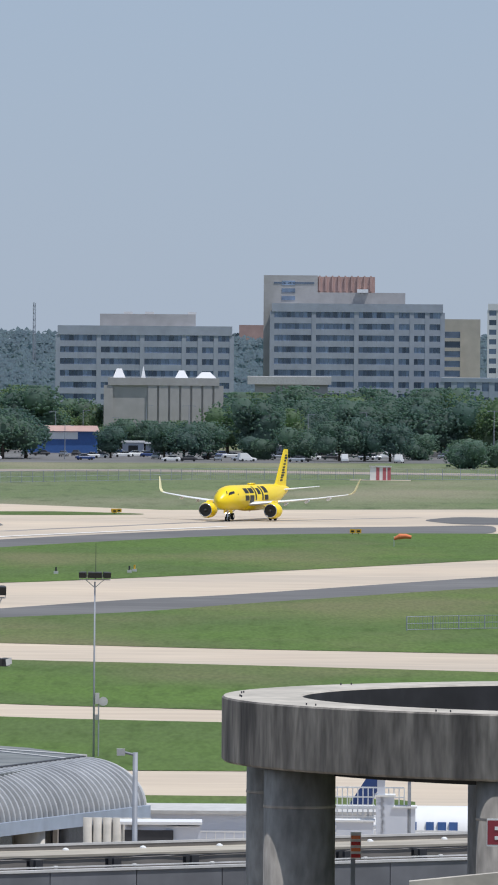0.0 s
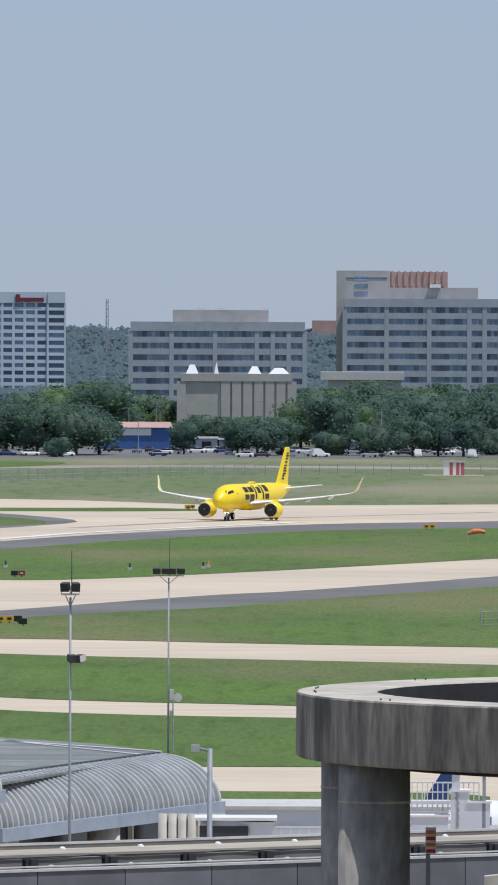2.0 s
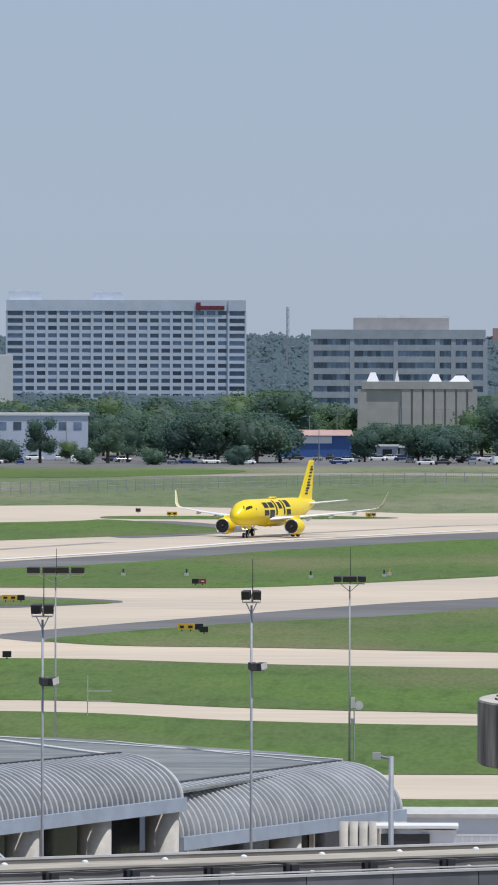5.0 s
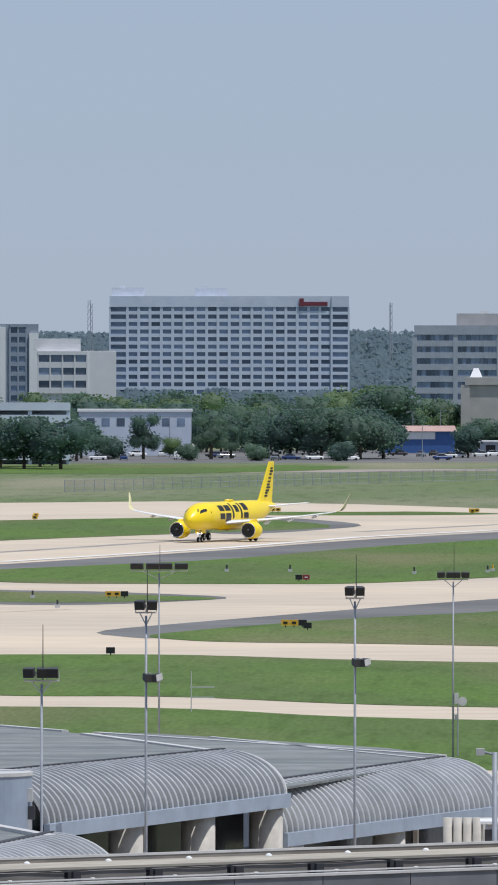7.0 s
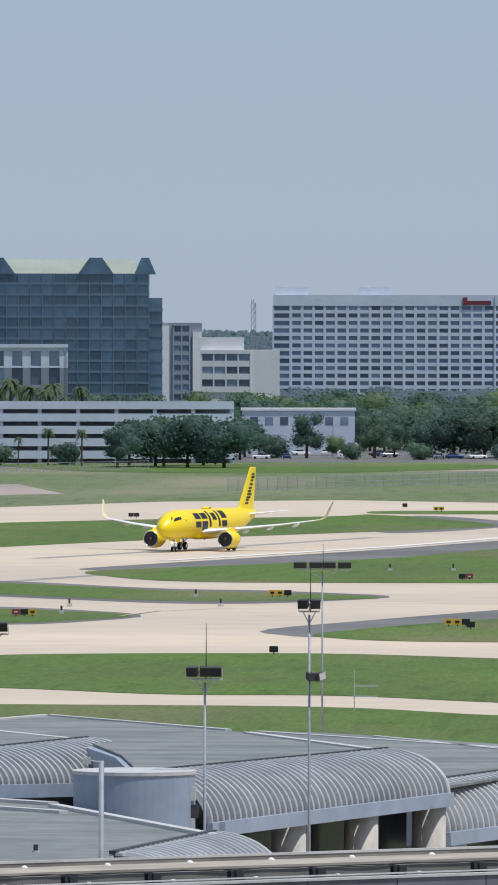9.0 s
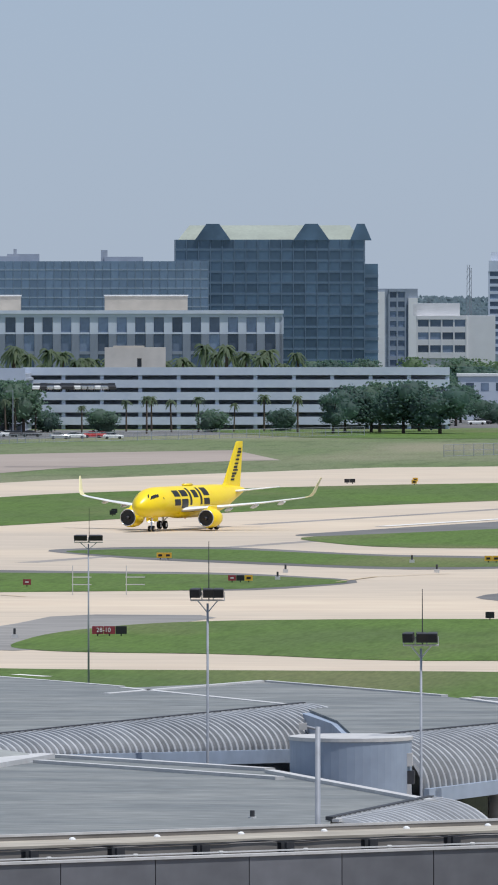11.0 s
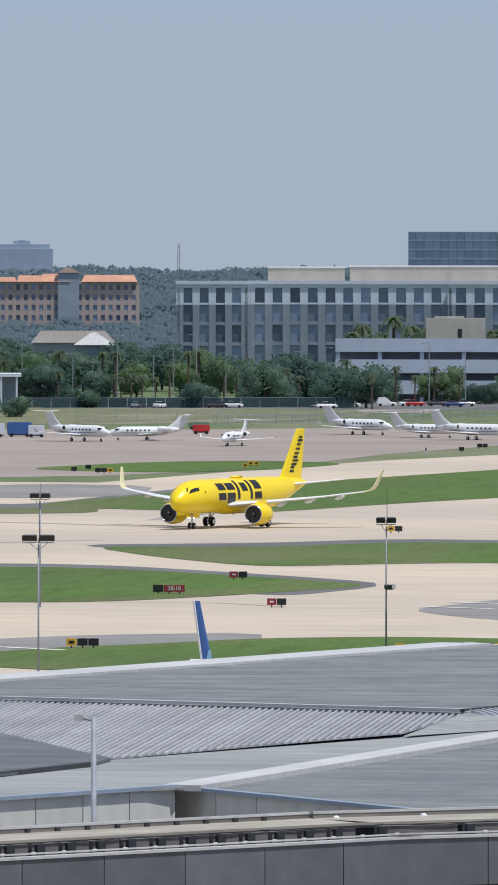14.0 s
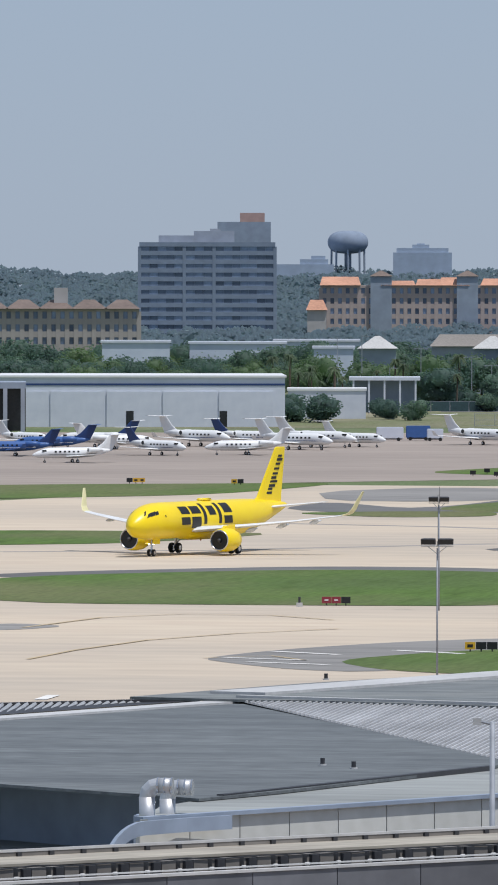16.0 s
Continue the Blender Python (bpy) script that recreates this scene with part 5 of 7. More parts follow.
for c in (-0.22, 0.18):
    block(b, "tower", c * w - 4, c * w + 4, -1.2, 7, 0, h + 3.4, WALL_HAZE_BLUE)
    gable(b, "tower_roof", c * w - 4.5, c * w + 4.5, -1.8, 7.6, h + 3.4, h + 5.53, ROOF_BROWN, 0.45)
b = thing("apartment_house", "small peach house with a terracotta roof", "building", site(-9.06, 3715.5))
block(b, "wall_shell", -3.5, 3.5, 0, 10, 0, 15.08, WALL_TAN)
gable(b, "roof", -4, 4, -1, 11, 15.08, 18.83, ROOF_RED, 0.2)
for u, ww, d, v0, v1, hip, mt, lb in ((-2712, 72, 1700, 154, 132, .44, ROOF_GREY, "open pavilion with a pale tent-shaped roof"), (-2508, 72, 1690, 154, 132, .44, ROOF_GREY, "open pavilion with a pale tent-shaped roof"), (-2545, 150, 1760, 150, 129, .12, ROOF_HOUSE, "long low house with a tan hipped roof")):
    b = thing("house", lb + " among trees", "house", site(u * 3.213 / 1000, d * 1.4862), group="low houses among the trees")
    w = ww * d / 12000
    block(b, "wall_shell", -w / 2 + .5, w / 2 - .5, 0.6, 9, 0, EYE - v0 * d / 12000, WALL_HAZE_BLUE)
    gable(b, "roof", -w / 2, w / 2, -0.6, 9.6, EYE - v0 * d / 12000, EYE - v1 * d / 12000, mt, hip)
for u, ww, d, v in ((-2960, 170, 1800, 142), (-2820, 150, 1850, 138), (-3140, 120, 1780, 140), (-2790, 70, 1650, 150)):
    b = thing("warehouse", "low white flat-roofed shed among the trees", "building", site(u * 3.213 / 1000, d * 1.4862), group="low white sheds")
    w, h = ww * d / 12000, EYE - v * d / 12000
    block(b, "wall_shell", -w / 2, w / 2, 0, 14, 0, h - 0.6, WALL_PALE)
    block(b, "roof", -w / 2 - .4, w / 2 + .4, -.4, 14.4, h - 0.6, h, OFFWHITE)


b = thing("warehouse", "long low white building behind the parking lot", "building", site(-2.682, 2504.2))
w, h = 28.08, 11.52
block(b, "wall_shell", -w / 2, w / 2, 0, 12, 0, h - 0.6, WALL_PALE)
block(b, "roof", -w / 2 - .3, w / 2 + .3, -.3, 12.3, h - 0.6, h, WHITE)
for i in range(7):
    block(b, "window", -w / 2 + 2 + i * w / 7.5, -w / 2 + 4 + i * w / 7.5, -.05, .05, h - 4.2, h - 2.2, GLASS_DK)


def water_tower():
    # Haze on the tower is put into its blue-grey colours.
    d = 4880
    t = thing("water_tower", "pale grey-blue water tower on columns", "tower", site(-8.883, d))
    r, zt, zb = 9.85, 47.8, 36.8
    bm = bmesh.new()
    mid = (zt + zb) / 2
    loft(bm, [circle(0, 0, mid + (zt - zb) / 2 * math.sin(radians(a)), r * max(0.02, math.cos(radians(a))) ** 0.6, 28) for a in range(-85, 86, 10)])
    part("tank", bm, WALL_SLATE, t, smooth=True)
    bm = bmesh.new()
    rod(bm, (0, 0, 0), (0, 0, zb + 3), 1.7, n=14)
    part("stem", bm, WALL_HAZE_BLUE, t)
    for i in range(8):
        a = 2 * math.pi * i / 8
        bm = bmesh.new()
        rod(bm, (r * .85 * math.cos(a), r * .85 * math.sin(a), 0), (r * .8 * math.cos(a), r * .8 * math.sin(a), mid), 0.5, n=8)
        part("leg", bm, WALL_HAZE_BLUE, t)


water_tower()
# These far tiers take their haze from the facade colour.
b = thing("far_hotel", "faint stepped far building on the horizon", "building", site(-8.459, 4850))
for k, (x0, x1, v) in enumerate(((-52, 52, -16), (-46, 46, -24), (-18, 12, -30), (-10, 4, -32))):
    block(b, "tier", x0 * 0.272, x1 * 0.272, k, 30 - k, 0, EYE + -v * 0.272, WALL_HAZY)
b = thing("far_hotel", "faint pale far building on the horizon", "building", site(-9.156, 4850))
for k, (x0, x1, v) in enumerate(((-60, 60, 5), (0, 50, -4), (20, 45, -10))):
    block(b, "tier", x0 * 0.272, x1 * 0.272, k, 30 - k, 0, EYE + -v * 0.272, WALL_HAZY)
b = thing("far_hotel", "faint reddish far roofs between the office blocks", "building", site(0.006, 4850))
block(b, "tier", -5.67, 8.5, 0, 30, 0, 32.72, WALL_PINK)

for u, ww, d, v0 in ((-205, 38, 1700, 208), (-160, 46, 1705, 210), (130, 50, 1712, 206), (40, 40, 1702, 212)):
    b = thing("shed", "small white service shed at the parking lot", "shed", site(u * 3.213 / 1000, d * 1.4862), group="service sheds")
    w, h = ww * d / 12000, EYE - v0 * d / 12000
    block(b, "wall_shell", -w / 2, w / 2, 0, 5, 0, h - 0.4, WALL_GREY)
    block(b, "roof", -w / 2 - .3, w / 2 + .3, -.4, 5.4, h - 0.4, h, WHITE)
    block(b, "doorway", -1.2, 1.2, -0.05, 0.05, 0, 2.4, SHADE)


# ---------------------------------------------------------------- aircraft
HULL = [(0.0, 0.06, 3.35), (0.25, 0.5, 3.37), (0.8, 0.95, 3.43), (1.6, 1.36, 3.55), (2.6, 1.66, 3.70), (3.8, 1.86, 3.82), (5.5, 1.97, 3.9), (7, 1.975, 3.92), (24, 1.975, 3.92),
        (27, 1.84, 4.05), (30, 1.5, 4.32), (33, 1.02, 4.66), (35.5, 0.6, 4.92), (37.0, 0.3, 5.07), (37.57, 0.12, 5.1)]


def hull(s, ang, off=0.0):
    """A point on the airliner's skin, s metres behind the nose; ang: degrees up from the port side."""
    for (s0, r0, z0), (s1, r1, z1) in zip(HULL, HULL[1:]):
        if s <= s1:
            f = (s - s0) / (s1 - s0)
            r, z = r0 + (r1 - r0) * f, z0 + (z1 - z0) * f
            break
    a = radians(ang)
    return Vector((17.7 - s, (r + off) * math.cos(a), z + (r * 1.045 + off) * math.sin(a)))


def skin_patch(s0, s1, a0, a1, off=0.02, skew=0.0, n=6):
    bm = bmesh.new()
    rows = [[bm.verts.new(hull(s + skew * j / n, a0 + (a1 - a0) * j / n, off)) for j in range(n + 1)] for s in [s0 + (s1 - s0) * i / 3 for i in range(4)]]
    for a, b in zip(rows, rows[1:]):
        for j in range(n):
            bm.faces.new((a[j], a[j + 1], b[j + 1], b[j]))
    return bm


FOIL = [(0, 0), (0.02, 0.35), (0.1, 0.75), (0.3, 1.0), (0.6, 0.72), (1.0, 0.04), (0.6, -0.35), (0.3, -0.6), (0.1, -0.5), (0.02, -0.25)]


def wing_mesh(sections):
    """sections: leading edge x, y, z, chord, thickness, lean (degrees from level)."""
    bm = bmesh.new()
    rings = []
    for x, y, z, c, t, lean in sections:
        l = radians(lean)
        rings.append([(x - c * fx, y - t / 2 * fz * math.sin(l), z + t / 2 * fz * math.cos(l)) for fx, fz in FOIL])
    loft(bm, rings)
    bmesh.ops.recalc_face_normals(bm, faces=bm.faces)
    return bm


def wheel(name, parent, x, y, z, r, w):
    bm = bmesh.new()
    loft(bm, [circle(x, y + k * w / 2, z, r * q, 20, "y") for k, q in ((-1, .8), (-.9, .95), (-.5, 1), (.5, 1), (.9, .95), (1, .8))])
    t = part(name, bm, TYRE, parent, smooth=False)
    bm = bmesh.new()
    rod(bm, (x, y - w / 2 - .02, z), (x, y + w / 2 + .02, z), r * .5, n=14)
    part("rim", bm, METAL, t)


def airliner():
    p = thing("airliner", "bright yellow twin-engine airliner rolling on the runway", "aircraft")
    bm = bmesh.new()
    stations = [0, .1, .25, .5, .8, 1.2, 1.6, 2.1, 2.6, 3.2, 3.8, 4.6, 5.5, 7, 11, 15, 19, 22, 24, 25.5, 27, 28.5, 30, 31.5, 33, 34.5, 35.5, 37, 37.57]
    loft(bm, [[hull(s, a * 10) for a in range(36)] for s in stations])
    bmesh.ops.recalc_face_normals(bm, faces=bm.faces)
    fus = part("fuselage", bm, YELLOW, p, smooth=True)
    # belly fairing
    bm = bmesh.new()
    loft(bm, [[(17.7 - s, w * math.cos(a), 2.35 + h * math.sin(a)) for a in [2 * math.pi * k / 24 for k in range(24)]] for s, w, h in ((11, .3, .2), (12, 1.5, .55), (14, 2.0, .75), (19, 2.0, .75), (21, 1.5, .55), (22.5, .3, .2))])
    part("belly_fairing", bm, YELLOW, p, smooth=True)
    # cockpit windows
    for s0, s1, a0, a1, sk in ((1.75, 2.35, 30, 44, 0.5), (2.35, 3.1, 28, 43, 0.35), (3.15, 3.75, 27, 40, 0.2), (1.55, 1.85, 45, 62, 0.5)):
        part("cockpit_window", skin_patch(s0, s1, a0, a1, 0.015, sk), SHADE, fus)
        part("cockpit_window", skin_patch(s0, s1, 180 - a0, 180 - a1, 0.015, sk), SHADE, fus)
    # cabin windows and doors, port side
    for s in (4.6, 32.0):
        part("door", skin_patch(s, s + 0.82, -22, 32, 0.012), YELLOW, fus)
        part("door_window", skin_patch(s + .3, s + .5, 14, 22, 0.022, 0, 2), SHADE, fus)
    # the livery's dark marks as plain bars
    for s0, s1, a0, a1 in ((8.7, 10.75, 20, 48), (8.7, 10.75, -14, 10), (11.2, 13.4, 20, 48), (11.2, 13.4, -26, 10), (13.95, 14.65, -14, 60),
                           (15.3, 16.9, 14, 47), (17.5, 18.2, -14, 60), (18.85, 20.8, 20, 58), (18.85, 20.8, -14, 10)):
        part("livery_bar", skin_patch(s0, s1, a0, a1, 0.02, -0.2, 8), BLACK, fus, "plain black livery bar")
    bm = bmesh.new()
    box(bm, 17.7 - 18.6, 17.7 - 16.4, -0.45, 0.45, 5.9, 6.25)
    bmesh.ops.bevel(bm, geom=bm.edges[:], offset=0.12, segments=2, affect="EDGES")
    part("antenna_fairing", bm, YELLOW, fus, smooth=True)
    for side in (1, -1):
        secs = [(17.7 - 11.6, 1.5 * side, 2.75, 7.0, .9, 0), (17.7 - 12.6, 3.2 * side, 2.9, 5.9, .72, 0), (17.7 - 14.3, 6.4 * side, 3.2, 4.3, .5, 0), (17.7 - 17.0, 11.6 * side, 3.75, 2.75, .32, 0), (17.7 - 19.25, 16.0 * side, 4.35, 1.75, .2, 0), (17.7 - 19.5, 16.5 * side, 4.46, 1.65, .18, 0)]
        part("wing", wing_mesh(secs), WINGGREY, p, "pale grey wing")
        secs = [(17.7 - 19.5, 16.5 * side, 4.46, 1.65, .18, 0), (17.7 - 19.8, 16.95 * side, 4.62, 1.5, .17, 35 * side), (17.7 - 20.2, 17.3 * side, 5.1, 1.3, .16, 65 * side), (17.7 - 21.0, 17.6 * side, 6.2, .95, .13, 78 * side), (17.7 - 21.7, 17.9 * side, 7.1, .55, .1, 80 * side)]
        part("sharklet", wing_mesh(secs), PALEYEL, p, "pale yellow upswept wing tip")
        for y, s, zz in ((6.2, 17.2, 2.75), (9.6, 18.2, 3.2), (13.0, 19.6, 3.65)):
            bm = bmesh.new()
            loft(bm, [circle(17.7 - s - k, y * side, zz + .1 * k, r, 10, "x", r * 1.5) for k, r in ((-1.4, .03), (-.6, .16), (.4, .18), (1.6, .03))])
            part("flap_fairing", bm, WINGGREY, p, smooth=True)
        secs = [(17.7 - 31.4, .6 * side, 4.9, 3.4, .4, 0), (17.7 - 34.6, 6.22 * side, 5.5, 1.4, .16, 0)]
        part("tailplane", wing_mesh(secs), WINGGREY, p)
        # engine
        e = (17.7 - 10.3, 5.75 * side, 1.72)
        bm = bmesh.new()
        outer = [(0.0, 1.12), (-.12, 1.2), (-.6, 1.3), (-1.5, 1.34), (-2.6, 1.26), (-3.6, 1.0), (-3.62, .9)]
        loft(bm, [circle(e[0] + x, e[1], e[2], r, 32, "x") for x, r in outer], close=False)
        bmesh.ops.recalc_face_normals(bm, faces=bm.faces)
        nac = part("nacelle", bm, YELLOW, p, smooth=True)
        bm = bmesh.new()
        loft(bm, [circle(e[0] + x, e[1], e[2], r, 32, "x") for x, r in ((-.2, 1.215), (-.05, 1.16), (.03, 1.1), (-.02, 1.04), (-.2, 1.0))], close=False)
        part("intake_lip", bm, METAL, nac, "bright metal intake lip", smooth=True)
        bm = bmesh.new()
        loft(bm, [circle(e[0] - .2, e[1], e[2], 1.0, 32, "x"), circle(e[0] - 1.0, e[1], e[2], .98, 32, "x")])
        part("intake", bm, BLACK, nac)
        bm = bmesh.new()
        loft(bm, [circle(e[0] - .18, e[1], e[2], .3, 16, "x"), circle(e[0] + .1, e[1], e[2], .16, 16, "x"), circle(e[0] + .2, e[1], e[2], .02, 16, "x")])
        part("spinner", bm, DARKSTEEL, nac, smooth=True)
        bm = bmesh.new()
        loft(bm, [circle(e[0] - 3.5, e[1], e[2], .8, 24, "x"), circle(e[0] - 4.4, e[1], e[2], .55, 24, "x"), circle(e[0] - 5.2, e[1], e[2], .1, 24, "x")])
        part("exhaust_cone", bm, METAL, nac, smooth=True)
        bm = bmesh.new()
        loft(bm, [[(e[0] - 0.9, e[1] + q * .16, e[2] + 1.3) for q in (-1, 1, 1, -1)], [(e[0] - 1.2 - k, e[1] + q * .2, z) for k, q, z in ((0, -1, e[2] + 1.2), (0, 1, e[2] + 1.2), (.3, 1, e[2] + 1.62), (.3, -1, e[2] + 1.62))], [(e[0] - 3.6 - k, e[1] + q * .16, z) for k, q, z in ((0, -1, e[2] + .9), (0, 1, e[2] + .9), (0, 1, e[2] + 1.7), (0, -1, e[2] + 1.7))]])
        part("pylon", bm, YELLOW, p)
        # main gear
        bm = bmesh.new()
        rod(bm, (0, 3.8 * side, .5), (0.15, 3.5 * side, 2.7), .16, n=10)
        rod(bm, (0, 3.8 * side, 1.0), (.2, 2.2 * side, 2.3), .08, n=8)
        g = part("main_gear", bm, METAL, p)
        for q in (-.42, .42):
            wheel("tyre", g, 0, 3.8 * side + q, .585, .585, .42)
    # nose gear
    bm = bmesh.new()
    rod(bm, (12.64, 0, .4), (12.5, 0, 2.3), .12, n=10)
    rod(bm, (12.64, 0, .9), (11.4, 0, 2.1), .06, n=8)
    g = part("nose_gear", bm, METAL, p)
    for q in (-.28, .28):
        wheel("tyre", g, 12.64, q, .39, .39, .26)
    for q in (-.3, .3):
        bm = bmesh.new()
        bmesh.ops.create_icosphere(bm, subdivisions=1, radius=.1, matrix=pose(12.72, q, 1.35))
        part("taxi_light", bm, LIGHT_W, g, "lit white taxi light")
    for q in (-.5, .5):
        part("gear_door", boxes((11.6, 13.2, q - .03, q + .03, 1.35, 1.95)), YELLOW, g)
    # fin
    bm = bmesh.new()
    rings = []
    for z, x, c, t in ((5.3, 17.7 - 28.6, 7.6, .5), (6.1, 17.7 - 30.2, 6.0, .48), (9.0, 17.7 - 32.5, 4.2, .34), (11.6, 17.7 - 34.6, 2.5, .22), (11.76, 17.7 - 34.95, 2.0, .12)):
        rings.append([(x - c * fx, t / 2 * (fz if fz >= 0 else fz * 1.66), z) for fx, fz in FOIL])
    loft(bm, rings)
    bmesh.ops.recalc_face_normals(bm, faces=bm.faces)
    fin = part("fin", bm, YELLOW, p)
    for z, k, ww in ((6.4, .45, 1.3), (6.85, .45, 1.1), (7.2, .5, 1.5), (7.7, .4, 1.7), (8.1, .5, 1.2), (8.6, .4, 1.25), (9.15, .4, 1.2), (9.7, .4, 1.05), (10.15, .5, 1.3), (10.6, .4, .9)):
        f = (z - 5.3) / 6.4
        x = 17.7 - 30.3 - 4.6 * f - 1.1
        for q in (1, -1):
            bm = bmesh.new()
            y = q * (.235 - .13 * f + .035)
            v = [bm.verts.new(c) for c in ((x, y, z), (x - ww, y, z), (x - ww - .25 * k, y * .9, z + k * .62), (x - .25 * k, y * .9, z + k * .62))]
            bm.faces.new(v)
            r = bmesh.ops.extrude_face_region(bm, geom=bm.faces[:])
            bmesh.ops.translate(bm, vec=(0, -q * .12, 0), verts=[g_ for g_ in r["geom"] if isinstance(g_, bmesh.types.BMVert)])
            part("livery_bar", bm, BLACK, fin, "plain black livery bar")
    bm = bmesh.new()
    bmesh.ops.create_icosphere(bm, subdivisions=1, radius=.12, matrix=pose(1.0, 0, 1.58))
    part("beacon", bm, RED, p)
    return p


AIRLINER = airliner()


def business_jet(label, body, tail, accent, length=17.0, t_tail=True):
    """A parked business jet; nose to +x, origin on the ground under the wing."""
    k = length / 17.0
    j = thing("business_jet", label, "aircraft", group="parked business jets")
    bm = bmesh.new()
    prof = [(8.2, .05, 1.6), (7.9, .3, 1.62), (7.0, .62, 1.72), (5.8, .88, 1.9), (4.6, 1.0, 2.0), (-1, 1.02, 2.02), (-4.5, .85, 2.15), (-7, .5, 2.35), (-8.6, .12, 2.5)]
    loft(bm, [circle(x * k, 0, z * k, r * k, 20, "x", r * 1.05 * k) for x, r, z in prof])
    bmesh.ops.recalc_face_normals(bm, faces=bm.faces)
    f = part("fuselage", bm, body, j, smooth=True)
    bm = bmesh.new()
    loft(bm, [circle(x * k, 0, z * k, r * k, 20, "x", .14 * k) for x, r, z in ((6.8, .66, 1.62), (4.6, 1.025, 1.7), (-1, 1.045, 1.7), (-5, .82, 1.85))])
    part("cheat_line", bm, accent, f)
    for s in (1, -1):
        for x in [3.6 - .95 * i for i in range(6)]:
            part("cabin_window", boxes(((x - .2) * k, (x + .2) * k, s * 1.0 * k - .05, s * 1.0 * k + .05, 2.1 * k, 2.42 * k)), SHADE, f)
        part("cockpit_window", boxes((5.5 * k, 6.3 * k, s * .55 * k - .25, s * .55 * k + .25, 2.28 * k, 2.62 * k)), SHADE, f)
        part("wing", wing_mesh([(1.6 * k, .6 * s * k, 1.25 * k, 4.0 * k, .42 * k, 0), (-.8 * k, 4.2 * s * k, 1.5 * k, 2.4 * k, .26 * k, 0), (-2.4 * k, 8.2 * s * k, 1.85 * k, 1.2 * k, .14 * k, 0), (-3.0 * k, 8.6 * s * k, 2.7 * k, .7 * k, .1 * k, 70 * s)]), body, j)
        bm = bmesh.new()
        loft(bm, [circle(x * k, 1.55 * s * k, 2.55 * k, r * k, 16, "x") for x, r in ((-3.0, .42), (-3.3, .55), (-4.6, .56), (-6.0, .36))])
        e = part("engine", bm, body, j, smooth=True)
        bm = bmesh.new()
        rod(bm, (-2.98 * k, 1.55 * s * k, 2.55 * k), (-3.1 * k, 1.55 * s * k, 2.55 * k), .4 * k, n=14)
        part("intake", bm, BLACK, e)
        zt, xt = (5.5, -8.3) if t_tail else (2.9, -6.6)
        part("tailplane", wing_mesh([(xt * k, .05 * s * k, zt * k, 1.7 * k, .2 * k, 0), ((xt - 1.3) * k, 3.2 * s * k, (zt + .12) * k, .9 * k, .1 * k, 0)]), body, j)
        bm = bmesh.new()
        rod(bm, (-.8 * k, 1.6 * s * k, .35 * k), (-.7 * k, 1.5 * s * k, 1.4 * k), .09 * k, n=8)
        g = part("main_gear", bm, METAL, j)
        wheel("tyre", g, -.8 * k, 1.6 * s * k, .36 * k, .36 * k, .3 * k)
    bm = bmesh.new()
    loft(bm, [[(x - c * fx, t / 2 * fz * 1.2, z) for fx, fz in FOIL] for z, x, c, t in ((2.5 * k, -4.6 * k, 4.0 * k, .4 * k), (4.0 * k, -6.7 * k, 2.7 * k, .3 * k), (5.6 * k, -8.2 * k, 1.9 * k, .2 * k))])
    bmesh.ops.recalc_face_normals(bm, faces=bm.faces)
    part("fin", bm, tail, j)
    bm = bmesh.new()
    rod(bm, (5.6 * k, 0, .3 * k), (5.6 * k, 0, 1.3 * k), .07 * k, n=8)
    g = part("nose_gear", bm, METAL, j)
    wheel("tyre", g, 5.6 * k, 0, .27 * k, .27 * k, .22 * k)
    return j


def park(jet, x, y, yaw, first=[]):
    """Puts the first use of a jet in place, and copies of it after that."""
    m = pose(x, y, 0, 0, 0, yaw)
    if jet not in first:
        first.append(jet)
        jet.matrix_basis = m
    else:
        copy_thing(jet, m)


JETS = [business_jet("white business jet with a dark cheat line parked on the apron", WHITE, WHITE, NAVY, 16.5),
        business_jet("small white business jet parked on the tan apron", WHITE, WHITE, DARKSTEEL, 14.0),
        business_jet("white business jet with a navy tail parked on the apron", WHITE, NAVY, NAVY, 14.5),
        business_jet("blue business jet with a white belly stripe on the apron", BLUE, NAVY, WHITE, 14.0)]
for i, (x, y), yaw in ((0, (-214.1, 1868.1), -36), (1, (-198.5, 1840), -24), (0, (-187.4, 1818.1), -24), (1, (-223.4, 1753.1), -100), (0, (-256.2, 1792.7), -40), (1, (-246.5, 1805.3), 192),
                       (0, (-280.3, 1761.3), -26), (1, (-274.6, 1767.7), -32), (1, (-282.5, 1692.4), -160), (2, (-295.9, 1685), -38), (0, (-303.4, 1768.5), -34), (2, (-296, 1780.9), -24), (1, (-299.2, 1621.2), -150),
                       (3, (-319.5, 1675.7), 186), (3, (-321.5, 1721.9), 180), (1, (-312.5, 1739.6), 20), (0, (-280.8, 1739.6), -30), (1, (-333.6, 1763.1), -40), (2, (-320.8, 1759.9), 174)):
    park(JETS[i], x, y, yaw)

# Parked airliner parts behind the ramp and the terminal.
b = thing("parked_airliner", "white parked airliner with a grey belly and blue lettering bars", "aircraft", site(1.269, 587))
bm = bmesh.new()
loft(bm, [circle(x, 0, 2.95, r, 24, "x", r * 1.05) for x, r in ((-9.6, .1), (-9.2, .8), (-8, 1.4), (-6.2, 1.85), (-4, 1.97), (16, 1.97), (26, .3))])
fus = part("fuselage", bm, WHITE, b, smooth=True)
part("gear_leg", boxes((9, 9.4, -.2, .2, 0, 1.5)), METAL, b)
part("belly", boxes((-6, 14, -1.9, 1.9, 1.1, 2.35)), STEEL, fus, "grey belly stripe")
